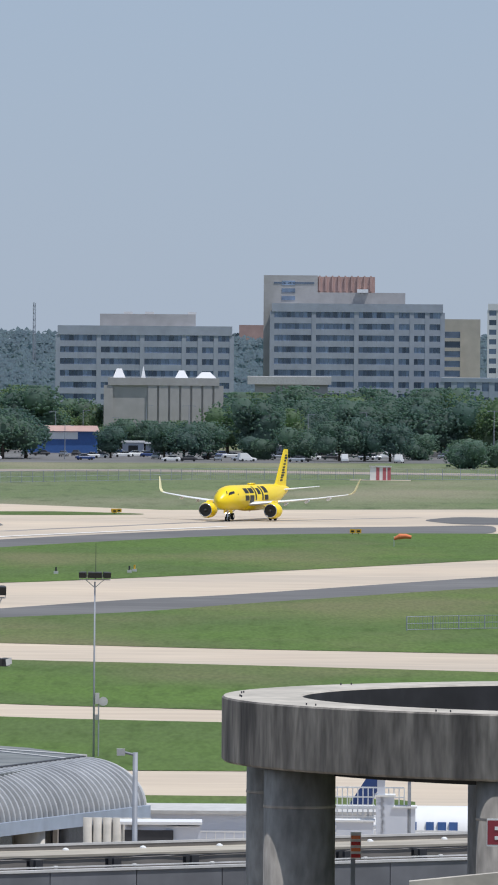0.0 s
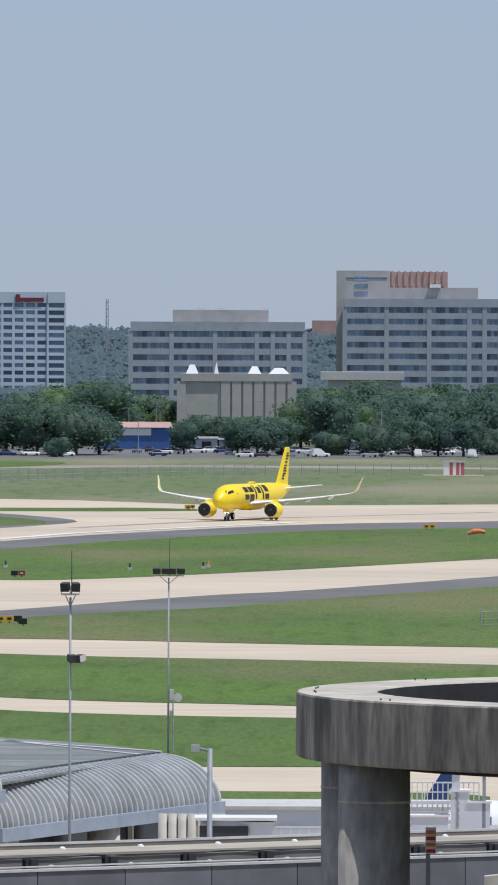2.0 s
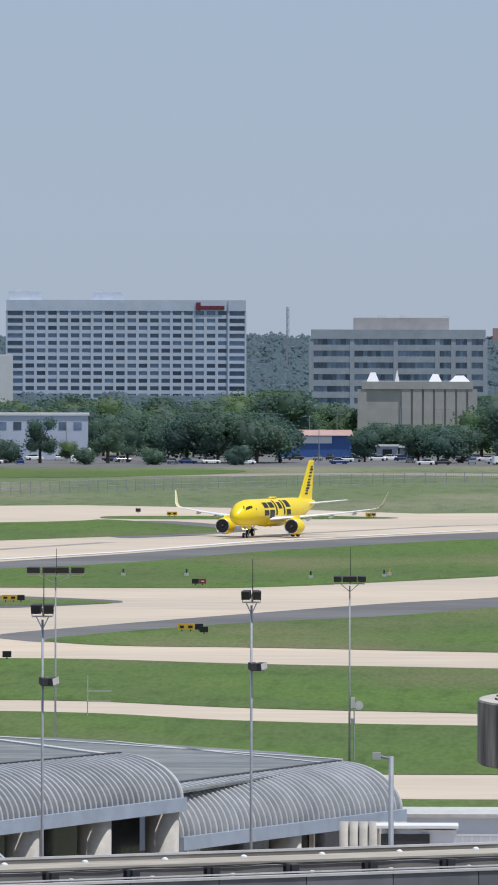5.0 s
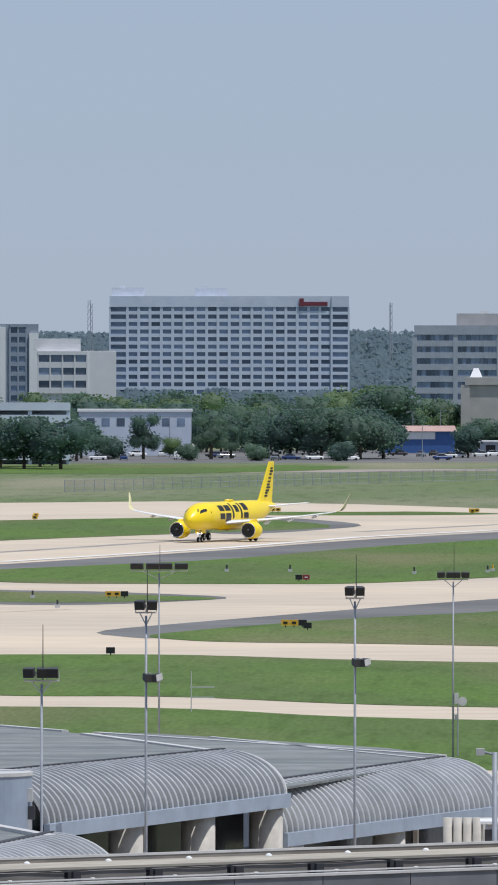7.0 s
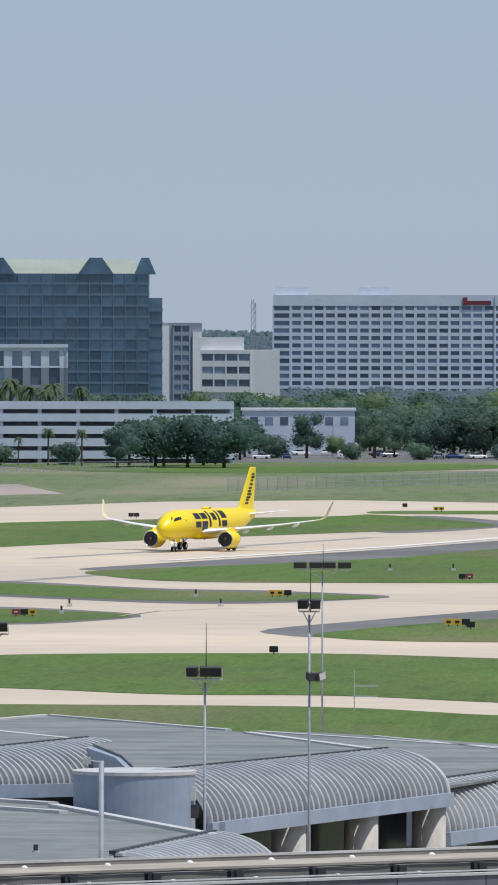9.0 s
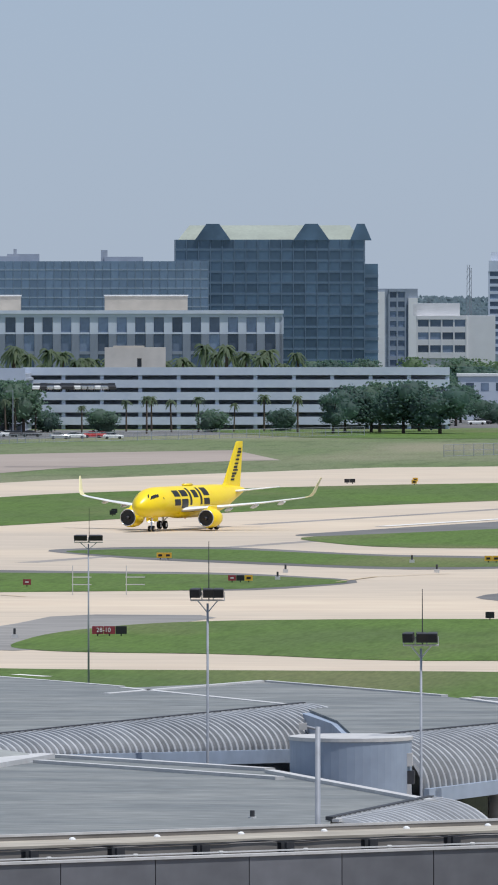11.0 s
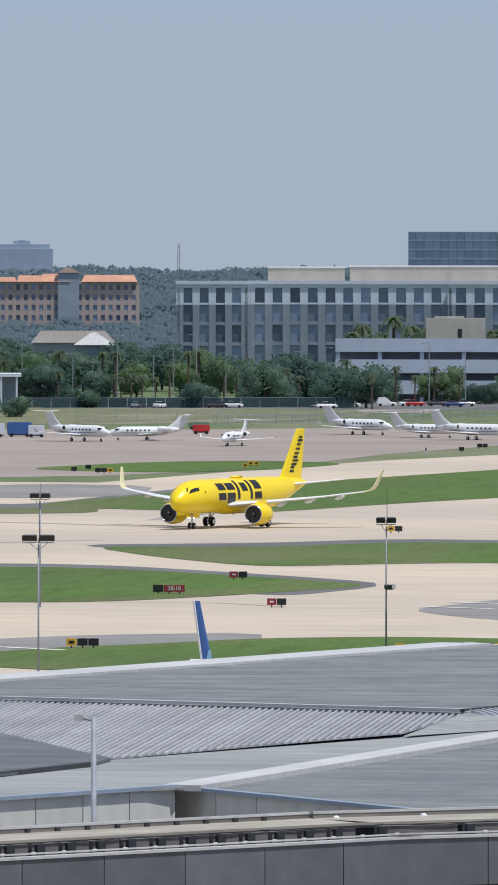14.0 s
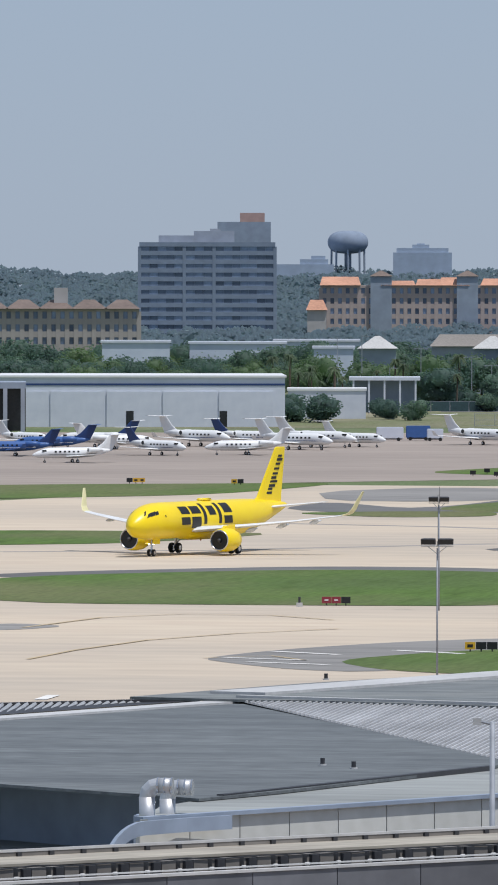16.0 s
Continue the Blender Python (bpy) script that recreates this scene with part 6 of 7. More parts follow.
for i, wd in enumerate((.5, .5, .12, .45, .5, .5)):
    part("lettering_bar", boxes((-4.5 + i * .67, -4.5 + i * .67 + wd, -1.86, -1.5, 3.55, 4.15)), BLUE, fus, "blue lettering as a plain bar")
b = thing("parked_airliner", "blue and white fin of an airliner behind the gates", "aircraft", site(0.714, 639.1))
fin = part("fin", wing_mesh([(-.1, 0, 2.3, 1.5, .35, 90), (.75, 0, 4.4, 1.0, .25, 90), (1.6, 0, 7.4, .6, .15, 90)]), NAVY, b)
for k in range(3):
    part("fin_stripe", boxes((-1.9 + k * .5, -1.85 + k * .5, -.24, .24, 2.4, 3.2)), WHITE, fin)
part("fuselage_stub", boxes((-6, 3, 1.5, 3.5, 1.0, 2.3)), WHITE, b)
part("gear_leg", boxes((-2, -1.6, 2, 2.4, 0, 1.0)), METAL, b)
b = thing("parked_airliner", "blue wing tip of an airliner parked behind the terminal", "aircraft", site(-7.454, 624.2))
part("winglet", wing_mesh([(.78, 0, 7.9, .71, .2, 90), (.39, 0, 9.8, .58, .16, 90), (0, 0, 11.75, .45, .12, 90)]), BLUE, b, "blue upright winglet")
part("winglet_edge", wing_mesh([(.19, -.06, 7.9, .13, .16, 90), (-.07, -.05, 9.8, .13, .14, 90), (-.32, -.04, 11.75, .14, .12, 90)]), WINGGREY, b, "pale leading edge")
part("winglet_flash", wing_mesh([(.76, -.14, 7.9, .40, .05, 90), (.66, -.13, 8.7, .14, .04, 90)]), SKYBLUE, b, "light blue flash")
part("wing", boxes((-.6, 6, -.5, 6, 6.9, 7.9)), WINGGREY, b)
part("gear_leg", boxes((4, 4.4, 3, 3.4, 0, 6.9)), METAL, b)


# ---------------------------------------------------------------- masts and signs
def mast(u, d, vtop, lamps, whip=1.6, low=None, dish=False, width=1.9):
    """A floodlight mast: pole, crossbar, lamp heads, whip antenna; low: heights below the top of a second small lamp group."""
    z = EYE - vtop * d / 12000
    t = thing("apron_light", "tall grey apron mast with dark floodlights and whip antenna", "light mast", site(u * 3.213 / 1000, d * 1.4862), group="apron masts")
    bm = bmesh.new()
    rod(bm, (0, 0, 0), (0, 0, z - 0.5), .085, .055, n=12)
    part("pole", bm, STEEL, t, smooth=True)
    bm = bmesh.new()
    rod(bm, (-width / 2, 0, z - .35), (width / 2, 0, z - .35), .045, n=6)
    for q in (-.3, .3):
        rod(bm, (q * width, 0, z - .35), (0, 0, z - .95), .035, n=6)
    part("crossbar", bm, TRIM, t)
    for i in range(lamps):
        x = -width / 2 + width * (i + .5) / lamps
        w = width / lamps * .46
        aim = pose(x, 0, z + .05, 12, 0, (-14, 9, -6, 16)[i % 4])
        bm = bmesh.new()
        loft(bm, [[(-w * q, yy, -.21 * q), (w * q, yy, -.21 * q), (w * q, yy, .21 * q), (-w * q, yy, .21 * q)] for yy, q in ((-.34, 1.0), (-.2, 1.0), (.2, .8), (.3, .55))])
        h = part("floodlight", bm, DARKSTEEL, t, "dark floodlight head", at=aim)
        part("lens", boxes((-w * .88, w * .88, -.36, -.34, -.17, .17)), BLACK, h)
        bm = bmesh.new()
        for q in (-1, 1):
            rod(bm, (x + q * w * 1.06, 0, z + .05), (x + q * w * 1.06, 0, z - .36), .022, n=5)
        part("yoke", bm, TRIM, t)
    bm = bmesh.new()
    rod(bm, (.06, 0, z - .4), (.06, 0, z + whip), .03, .015, n=6)
    part("whip_antenna", bm, DARKSTEEL, t)
    if low:
        for x, turn_ in ((.05, 25), (.5, -35)):
            bm = bmesh.new()
            loft(bm, [[(-.19 * q, yy, -.19 * q), (.19 * q, yy, -.19 * q), (.19 * q, yy, .19 * q), (-.19 * q, yy, .19 * q)] for yy, q in ((-.28, 1.0), (.1, .9), (.28, .6))])
            h = part("floodlight", bm, DARKSTEEL, t, at=pose(x, 0, z - low + .1, 12, 0, turn_))
            part("hood", boxes((.19, .205, -.3, .2, -.15, .17)), TRIM, h, "pale side plate")
        bm = bmesh.new()
        rod(bm, (0, 0, z - low), (.7, 0, z - low - .1), .04, n=6)
        part("side_arm", bm, TRIM, t)
    if dish:
        bm = bmesh.new()
        loft(bm, [circle(.55 + k * .15, -.2 - k * .3, z - 9.6 + k * .2, r, 14, "y") for k, r in ((0, .05), (.3, .22), (1, .34))])
        part("dish", bm, TRIM, t, "pale satellite dish")
        for q in (-9.0, -9.4, -10.6):
            part("junction_box", boxes((.1, .4, -.2, .2, z + q - .2, z + q + .2)), TRIM, t)
        bm = bmesh.new()
        rod(bm, (.35, 0, z - 13.5), (.35, 0, z - 9.0), .05, n=6)
        part("conduit", bm, STEEL, t)
    return t


mast(-271, 505, 446, 4, 2.4, dish=True, width=2.3)
mast(-445, 335, 475, 2, 1.8, low=3.6, width=0.9)
mast(-792, 500, 431, 4, 1.6, width=4.2)
mast(-815, 320, 500, 2, 1.8, low=3.5, width=1.0)
mast(-1000, 308, 620, 3, 2.2, width=1.6)
mast(-1378, 328, 541, 3, 2.5, width=1.65)
mast(-1589, 545, 443, 2, 2.4, width=2.3)
mast(-1990, 560, 464, 2, 2.6, low=5.6, width=1.6)
mast(-2606, 520, 496, 2, 3.6, width=2.5)
mast(-2603, 640, 421, 2, 1.2, width=1.9)


def lamp_post(u, d, vtop, label):
    z = EYE - vtop * d / 12000
    t = thing("lamp_post", label, "lamp post", site(u * 3.213 / 1000, d * 1.4862), group="guideway posts")
    bm = bmesh.new()
    rod(bm, (0, 0, 0), (0, 0, z), .12, .10, n=12)
    part("pole", bm, STEEL, t, smooth=True)
    bm = bmesh.new()
    rod(bm, (0, 0, z - .1), (-.5, 0, z + .02), .05, n=8)
    part("arm", bm, STEEL, t)
    part("camera_head", boxes((-.72, -.4, -.14, .14, z - .12, z + .14)), TRIM, t, "small white camera head")
    part("collar", boxes((-.22, .22, -.22, .22, z - 5.2, z - 4.9)), TRIM, t)


lamp_post(-197, 262, 760, "grey post with a small camera head beside the guideway")
lamp_post(-2508, 250, 815, "grey post with a small camera head beside the guideway")
lamp_post(-1183, 256, 778, "grey post with camera heads beside the guideway")


def letters(text, size, material, parent, m):
    c = bpy.data.curves.new("lettering", "FONT")
    c.body, c.size, c.align_x, c.align_y = text, size, "CENTER", "CENTER"
    c.extrude = 0.01
    ob = new("lettering", c)
    me = bpy.data.meshes.new_from_object(ob)
    bpy.data.objects.remove(ob)
    me.materials.append(material)
    return part("lettering", me, None, parent, at=m)


def sign(u, v, faces, text="", size=0.62):
    """An airfield sign on two short feet. faces: letters y, r, k from left to right."""
    d = 588.5 * 1000 / v
    names = {"y": "yellow", "r": "red", "k": "black"}
    t = thing("airfield_sign", "low " + " and ".join(dict.fromkeys(names[f] for f in faces)) + " airfield guidance sign on the grass", "sign", site(u * 3.213 / 1000, d), group="airfield signs")
    w = size * 1.5
    mats = {"y": SIGNYEL, "r": SIGNRED, "k": BLACK}
    x0 = -w * len(faces) / 2
    for i, f in enumerate(faces):
        p = part("panel", boxes((x0 + i * w + .02, x0 + (i + 1) * w - .02, -.15, .15, .25, .25 + size)), mats[f], t, names[f] + " sign panel")
        if f == "y":
            part("marking_bar", boxes((x0 + i * w + w * .25, x0 + i * w + w * .75, -.17, -.15, .25 + size * .3, .25 + size * .7)), BLACK, p)
        elif f == "r" and not text:
            part("marking_bar", boxes((x0 + i * w + w * .3, x0 + i * w + w * .7, -.17, -.15, .25 + size * .4, .25 + size * .6)), WHITE, p)
        part("foot", boxes((x0 + (i + .5) * w - .06, x0 + (i + .5) * w + .06, -.06, .06, 0, .25)), DARKSTEEL, t)
    if text:
        letters(text, size * .8, WHITE, t, pose(w * .5 * (faces[0] == "k") - w * .5 * (faces[-1] == "k"), -.19, .25 + size * .5, 90, 0, 0))


for u, v, faces in ((-867, 488, "yyk"), (-553, 540, "yyk"), (-529, 545, "k"), (-538, 458, "kr"), (-878, 590, "k"), (-1455, 482, "yy"), (-1698, 530, "r"), (-1320, 523, "rky"), (-2184, 619, "rk"),
                    (-1975, 487, "yk"), (-1126, 348, "kk"), (-1010, 346, "y"), (-1012, 350, "y"), (-2252, 570, "rk"), (-2528, 692, "ykk"), (-2785, 610, "rrk"), (-2490, 382, "kky"), (-2225, 369, "yy"), (-2518, 376, "k"),
                    (-1543, 402, "k"), (-1820, 337, "kk"), (-1857, 343, "k"), (190, 371, "yy"), (-234, 337, "yy"), (-586, 336, "yy"), (-646, 330, "k"), (-1799, 700, "ky"), (-237, 338, "y"), (-1965, 700, "y"),
                    (-2543, 380, "k"), (-3140, 394, "kyy"), (-2960, 396, "yk"), (-2240, 373, "y"), (-1546, 405, "k")):
    sign(u, v, faces)
sign(-1552, 618, "rrk", "28-10", 0.74)
sign(-2375, 596, "krr", "28-10", 0.70)
# low lights and boxes on the grass
for u, v in ((-201, 440), (-672, 441), (-560, 441), (-1016, 488), (-210, 442), (-1720, 621), (-972, 505), (-1240, 505), (-1254, 518), (-2850, 612), (-340, 445), (-1920, 345)):
    d = 588.5 * 1000 / v
    t = thing("ground_light", "small pale runway light box on the grass", "light", site(u * 3.213 / 1000, d), group="ground lights")
    part("base", boxes((-.3, .3, -.3, .3, 0, .4)), TRIM, t)
    bm = bmesh.new()
    rod(bm, (0, 0, .4), (0, 0, .95), .12, n=8)
    part("lamp", bm, SIGNYEL if u % 2 else DARKSTEEL, t)
# aerial frames: a post with cross arms
for u, v, h in ((-1617, 545, 3.2), (-1522, 545, 3.2), (-735, 690, 3.5)):
    d = 588.5 * 1000 / v
    t = thing("aerial_post", "thin aerial post with pale cross arms on the grass", "aerial", site(u * 3.213 / 1000, d))
    bm = bmesh.new()
    rod(bm, (0, 0, 0), (0, 0, h), .045, n=6)
    part("post", bm, TRIM, t)
    for q in (.35, .6):
        part("cross_arm", boxes((-.1, 2.0, -.04, .04, h * q, h * q + .1)), TRIM, t)
# windsock and the red and white equipment hut
t = thing("windsock", "orange windsock on a short post in the grass", "windsock", site(0.883, 1501.4))
bm = bmesh.new()
rod(bm, (-1.4, 0, 0), (-1.4, 0, 1.6), .06, n=8)
part("post", bm, WHITE, t)
bm = bmesh.new()
loft(bm, [circle(x, 0, z, r, 14, "x") for x, z, r in ((-1.4, 1.2, .22), (-.6, 1.55, .42), (.4, 1.6, .36), (1.2, 1.45, .25))])
part("sock", bm, ORANGE, t)
t = thing("equipment_hut", "small white hut with a red striped door side", "hut", site(0.749, 2140.1))
part("body", boxes((-2.2, 2.2, 0, 3, 0, 2.9)), WHITE, t)
for x in (-.9, .5, 1.5):
    part("red_stripe", boxes((x, x + .7, -.05, .06, .1, 2.8)), PINKSTRIPE, t)
part("roof", boxes((-2.4, 2.4, -.2, 3.2, 2.9, 3.1)), TRIM, t)
part("slab", boxes((-6.5, 6.5, -3, 4, .01, .12)), CONCRETE, t)

# Red sign on a post and an orange pole by the ramp.
t = thing("warning_sign", "red sign with unreadable white lettering on a post", "sign", site(1.452, 222.9))
part("board", boxes((-.3, .28, -.02, .02, EYE - 918 * .0125, EYE - 875 * .0125)), SIGNRED, t)
for k in range(2):
    part("lettering_bar", boxes((-.14, .14, -.03, -.02, EYE - (889 + k * 17) * .0125 - .04, EYE - (889 + k * 17) * .0125 + .04)), WHITE, t)
part("border", boxes((-.315, .295, -.015, .03, EYE - 921 * .0125, EYE - 872 * .0125)), WHITE, t)
part("post", boxes((-.04, .04, .03, .09, EYE - 1010 * .0125, EYE - 915 * .0125)), STEEL, t)
part("stand", boxes((-.3, .3, -.3, .3, 0, EYE - 1010 * .0125)), BEAM, t)
t = thing("marker_pole", "grey pole with an orange and white striped marker board", "pole", site(0.611, 304.7))
part("pole", boxes((-.07, .07, -.07, .07, 0, EYE - 900 * 205 / 12000)), STEEL, t)
for k in range(4):
    part("stripe", boxes((-.06, .22, -.12, -.08, EYE - (943 - k * 11) * 205 / 12000, EYE - (937 - k * 11) * 205 / 12000)), ORANGE if k % 2 else RED, t)
part("backing", boxes((-.08, .24, -.08, -.071, EYE - 945 * 205 / 12000, EYE - 898 * 205 / 12000)), WHITE, t)

# Gate equipment, rails and a white building between the ramp columns.
t = thing("gate_building", "low white gate building with rails and a roof walkway", "building", site(0.038, 552.9))
w = 13.18
part("wall_shell", boxes((-w / 2, w / 2, 0, 8, 0, 6.09)), OFFWHITE, t)
part("roof", boxes((-w / 2 - .2, w / 2 + .2, -.2, 8.2, 6.09, 6.28)), ROOF_GREY, t)
for i in range(26):
    x = -w / 2 + i * w / 26
    part("rail_post", boxes((x - .03, x + .03, -.4, -.34, 4.32, 5.16)), WHITE, t)
part("rail", boxes((-w / 2, w / 2, -.42, -.36, 5.1, 5.19)), WHITE, t)
t = thing("gate_wall", "low white wall with a rail in front of the parked airliner", "wall", site(1.061, 552.9), kind="structure")
w = 6.39
part("wall_shell", boxes((-w / 2, w / 2, 0, .4, 0, 4.91)), OFFWHITE, t)
for i in range(10):
    part("rail_post", boxes((-w / 2 + i * w / 10, -w / 2 + i * w / 10 + .06, -.1, -.04, 4.32, 5.29)), WHITE, t)
part("rail", boxes((-w / 2, w / 2, -.11, -.05, 5.19, 5.29)), WHITE, t)
t = thing("gate_cabin", "grey rounded jet bridge cabin beside the terminal", "jet bridge", site(-0.53, 490.4))
bm = bmesh.new()
rod(bm, (0, 0, 0), (0, 0, 8.66), 1.35, n=24)
part("rotunda", bm, OFFWHITE, t, smooth=True)
part("dark_band", boxes((-1.37, 1.0, -1.38, -1.0, 7.84, 8.39)), DARKSTEEL, t)
part("roof", boxes((-1.6, 2.4, -1.5, 1.5, 8.66, 8.8)), WHITE, t)
part("walkway", boxes((.5, 2.3, -1.2, 1.2, 0, 8.58)), OFFWHITE, t)
for x0, x1, v0, v1, mt, nm in ((230, 262, 855, 835, OFFWHITE, "stair_unit"), (232, 246, 925, 803, OFFWHITE, "stair_tower"), (262, 300, 925, 855, OFFWHITE, "gate_housing"), (286, 292, 932, 800, STEEL, "lift_mast"), (160, 226, 925, 880, OFFWHITE, "gate_box")):
    t = thing(nm, "pale steel gate equipment beside the parked aircraft", "gate equipment", site((x0 + x1) / 2 * 3.213 / 1000, 535), group="gate equipment")
    w = (x1 - x0) * 0.03
    part("body", boxes((-w / 2, w / 2, 0, 1.5, 0, EYE - v1 * 0.03)), mt, t)
    part("cap", boxes((-w / 2 - .08, w / 2 + .08, -.08, 1.58, EYE - v1 * 0.03, EYE - v1 * 0.03 + .1)), WHITE, t)
for zv in (820, 855):
    t = thing("walkway_rail", "pale steel walkway rail with thin posts", "rail", site(0.694, 538))
    w = 3.86
    zz = EYE - zv * 0.03017
    part("top_rail", boxes((-w / 2, w / 2, -.04, .04, zz, zz + .08)), WHITE, t)
    part("lower_rail", boxes((-w / 2, w / 2, -.04, .04, zz - .5, zz - .44)), WHITE, t)
    part("deck_beam", boxes((-w / 2, w / 2, -.1, .6, zz - 1.12, zz - .95)), WHITE, t)
    for i in range(15):
        x = -w / 2 + i * w / 14
        part("post", boxes((x - .03, x + .03, -.03, .03, 0 if i % 7 == 0 else zz - 1.0, zz)), WHITE, t)


# ---------------------------------------------------------------- cars, fences, poles
def car(label, paint, van=False):
    c = thing("car", label, "car", group="parked cars")
    bm = bmesh.new()
    loft(bm, [[(x, y * w, z) for y, z in ((-1, zb), (1, zb), (1, zm), (.86, zt), (-.86, zt), (-1, zm))] for x, w, zb, zm, zt in ((-2.25, .78, .4, .7, .85), (-1.9, .9, .3, .8, 1.0 if not van else 2.0), (-.2, .9, .3, .8, 1.0 if not van else 2.05), (1.0, .9, .3, .8, .98), (2.0, .88, .3, .72, .86), (2.3, .7, .4, .6, .7))])
    part("body", bm, paint, c)
    if not van:
        bm = bmesh.new()
        loft(bm, [[(x, y * w, z) for y, z in ((-1, .95), (1, .95), (.8, zt), (-.8, zt))] for x, w, zt in ((-1.7, .78, 1.0), (-1.1, .8, 1.42), (.2, .8, 1.45), (1.1, .76, 1.0))])
        part("cabin", bm, SHADE, c)
        part("roof", boxes((-1.05, .2, -.62, .62, 1.42, 1.48)), paint, c)
    for x in (-1.4, 1.4):
        for s in (-1, 1):
            bm = bmesh.new()
            rod(bm, (x, s * .75, .32), (x, s * .92, .32), .32, n=12)
            part("wheel", bm, TYRE, c)
    return c


random.seed(7)
CARS = [car("white car parked under the trees", WHITE), car("dark car parked under the trees", DARKSTEEL), car("silver car parked under the trees", METAL), car("red car parked beside the garage", RED), car("white van parked under the trees", WHITE, True), car("blue car parked under the trees", NAVY)]
used = set()
def park_car(k, u, v, yaw):
    d = 588.5 * 1000 / v
    m = site(u * 3.213 / 1000, d) @ pose(0, 0, 0, 0, 0, yaw)
    if k in used:
        copy_thing(CARS[k], m)
    else:
        used.add(k)
        CARS[k].matrix_basis = m


u = -960
while u < 440:
    if random.random() < 0.62:
        park_car(random.choice((0, 0, 1, 1, 2, 2, 4, 5, 0)), u, random.choice((236, 239, 243, 229)) + random.uniform(-1, 1), random.choice((0, 180, 90, 80, 20)))
    u += random.uniform(9, 17)
for k, u, v in ((0, -1728, 264), (1, -1712, 264), (1, -1690, 264), (0, -1612, 267), (2, -1640, 268), (3, -1580, 266), (3, -1560, 266), (0, -1950, 262), (1, -1900, 262), (3, -1940, 262), (2, -1850, 262), (4, -1990, 262), (5, -1870, 263), (0, -1545, 268)):
    park_car(k, u, v, 4)
for i in range(30):
    park_car(random.choice((0, 1, 2, 0)), -2050 - i * 14 - random.random() * 6, 264 + random.uniform(-4, 2), random.choice((0, 180, 70)))
# cars on the garage roof
for i in range(12):
    x = -1680 + i * 12
    copy_thing(CARS[random.choice((0, 2, 0, 1))], site(x * 3.213 / 1000, 1848, 14.43 + 0.0) @ pose(0, 3, -.4, 0, 0, 90))
# tugs and trucks by the jets
for u, v, mt, w, h, lb in ((-2690, 318, OFFWHITE, 5, 2.6, "white ground power truck on the apron"), (-2640, 317, BLUE, 4.5, 2.8, "blue container on the apron"), (-2318, 312, RED, 3.2, 1.6, "small red tug on the apron"), (-2322, 304, LEAF, 4.0, 1.2, "dark green trailer by the fence"), (-2610, 318, OFFWHITE, 3, 2.2, "white container on the apron")):
    t = thing("ground_vehicle", lb, "vehicle", site(u * 3.213 / 1000, 588.5 * 1000 / v), group="ground vehicles")
    bm = boxes((-w / 2, w / 2, -1, 1, .5, .5 + h * .8))
    bmesh.ops.bevel(bm, geom=bm.edges[:], offset=.12, segments=2, affect="EDGES")
    part("body", bm, mt, t)
    part("chassis", boxes((-w / 2 + .2, w / 2 - .2, -.8, .8, .3, .55)), DARKSTEEL, t)
    for x in (-.32, .32):
        for s in (-.9, .9):
            bm = bmesh.new()
            rod(bm, (x * w, s - .1, .35), (x * w, s + .1, .35), .35, n=12)
            part("wheel", bm, TYRE, t)


def fence(pts, h, step, label):
    f = thing("fence", label, "fence")
    post = bmesh.new()
    rod(post, (0, 0, 0), (0, 0, h), .07, n=6)
    post = mesh_of("post", post, STEEL)
    for (x0, y0), (x1, y1) in zip(pts, pts[1:]):
        n = max(1, int(math.hypot(x1 - x0, y1 - y0) / step))
        for i in range(n):
            t = i / n
            part("post", post, None, f, at=pose(x0 + (x1 - x0) * t, y0 + (y1 - y0) * t, 0))
        for z in (.15, h * .5, h - .05):
            bm = bmesh.new()
            rod(bm, (x0, y0, z), (x1, y1, z), .04, n=5)
            part("rail", bm, STEEL, f)
        bm = bmesh.new()
        k = n * 10
        for i in range(k):
            t = i / k
            rod(bm, (x0 + (x1 - x0) * t, y0 + (y1 - y0) * t, .1), (x0 + (x1 - x0) * t, y0 + (y1 - y0) * t, h - .05), .022, n=3)
        tagged(part("wire_mesh", bm, STEEL, f), kind="stuff")


fence([(-105.5, 1959), (-79.1, 2014), (-51.2, 2071.7), (-12, 2132.4), (60.6, 2162.8)], 2.4, 4.0, "pale chain-link perimeter fence across the grass")
fence([(-138.5, 2242), (-203.7, 2130.4), (-236.7, 2001.5), (-255.7, 1971.8)], 2.0, 5.0, "low chain-link fence along the field edge")
fence([(17.2, 1087.7), (25.8, 1095.6), (34.5, 1099.6)], 1.6, 3.0, "chain-link fence round an equipment plot")
fence([(-286.1, 1995.1), (-244.1, 2014.8), (-231.6, 2016.1)], 2.6, 4.0, "dark screened fence behind the jets")


def screen_fence(a, b, panels, h):
    """A fence hung with dark windscreen cloth between steel posts."""
    f = thing("screen_fence", "chain-link fence hung with dark green windscreen cloth", "fence", pose(a[0], a[1], 0, 0, 0, math.degrees(math.atan2(b[1] - a[1], b[0] - a[0]))))
    step = math.hypot(b[0] - a[0], b[1] - a[1]) / panels
    cloth = mesh_of("cloth_panel", boxes((.1, step - .1, -.03, .0, .12, h - .1)), SCREEN)
    post = bmesh.new()
    rod(post, (0, 0, 0), (0, 0, h), .06, n=8)
    post = mesh_of("post", post, STEEL)
    for i in range(panels):
        part("cloth_panel", cloth, None, f, at=pose(i * step, 0, 0))
    for i in range(panels + 1):
        part("post", post, None, f, at=pose(i * step, 0.06, 0))
    part("top_rail", boxes((0, step * panels, .02, .08, h - .08, h)), STEEL, f)


screen_fence((-352, 2180), (-255, 2212), 24, 2.3)


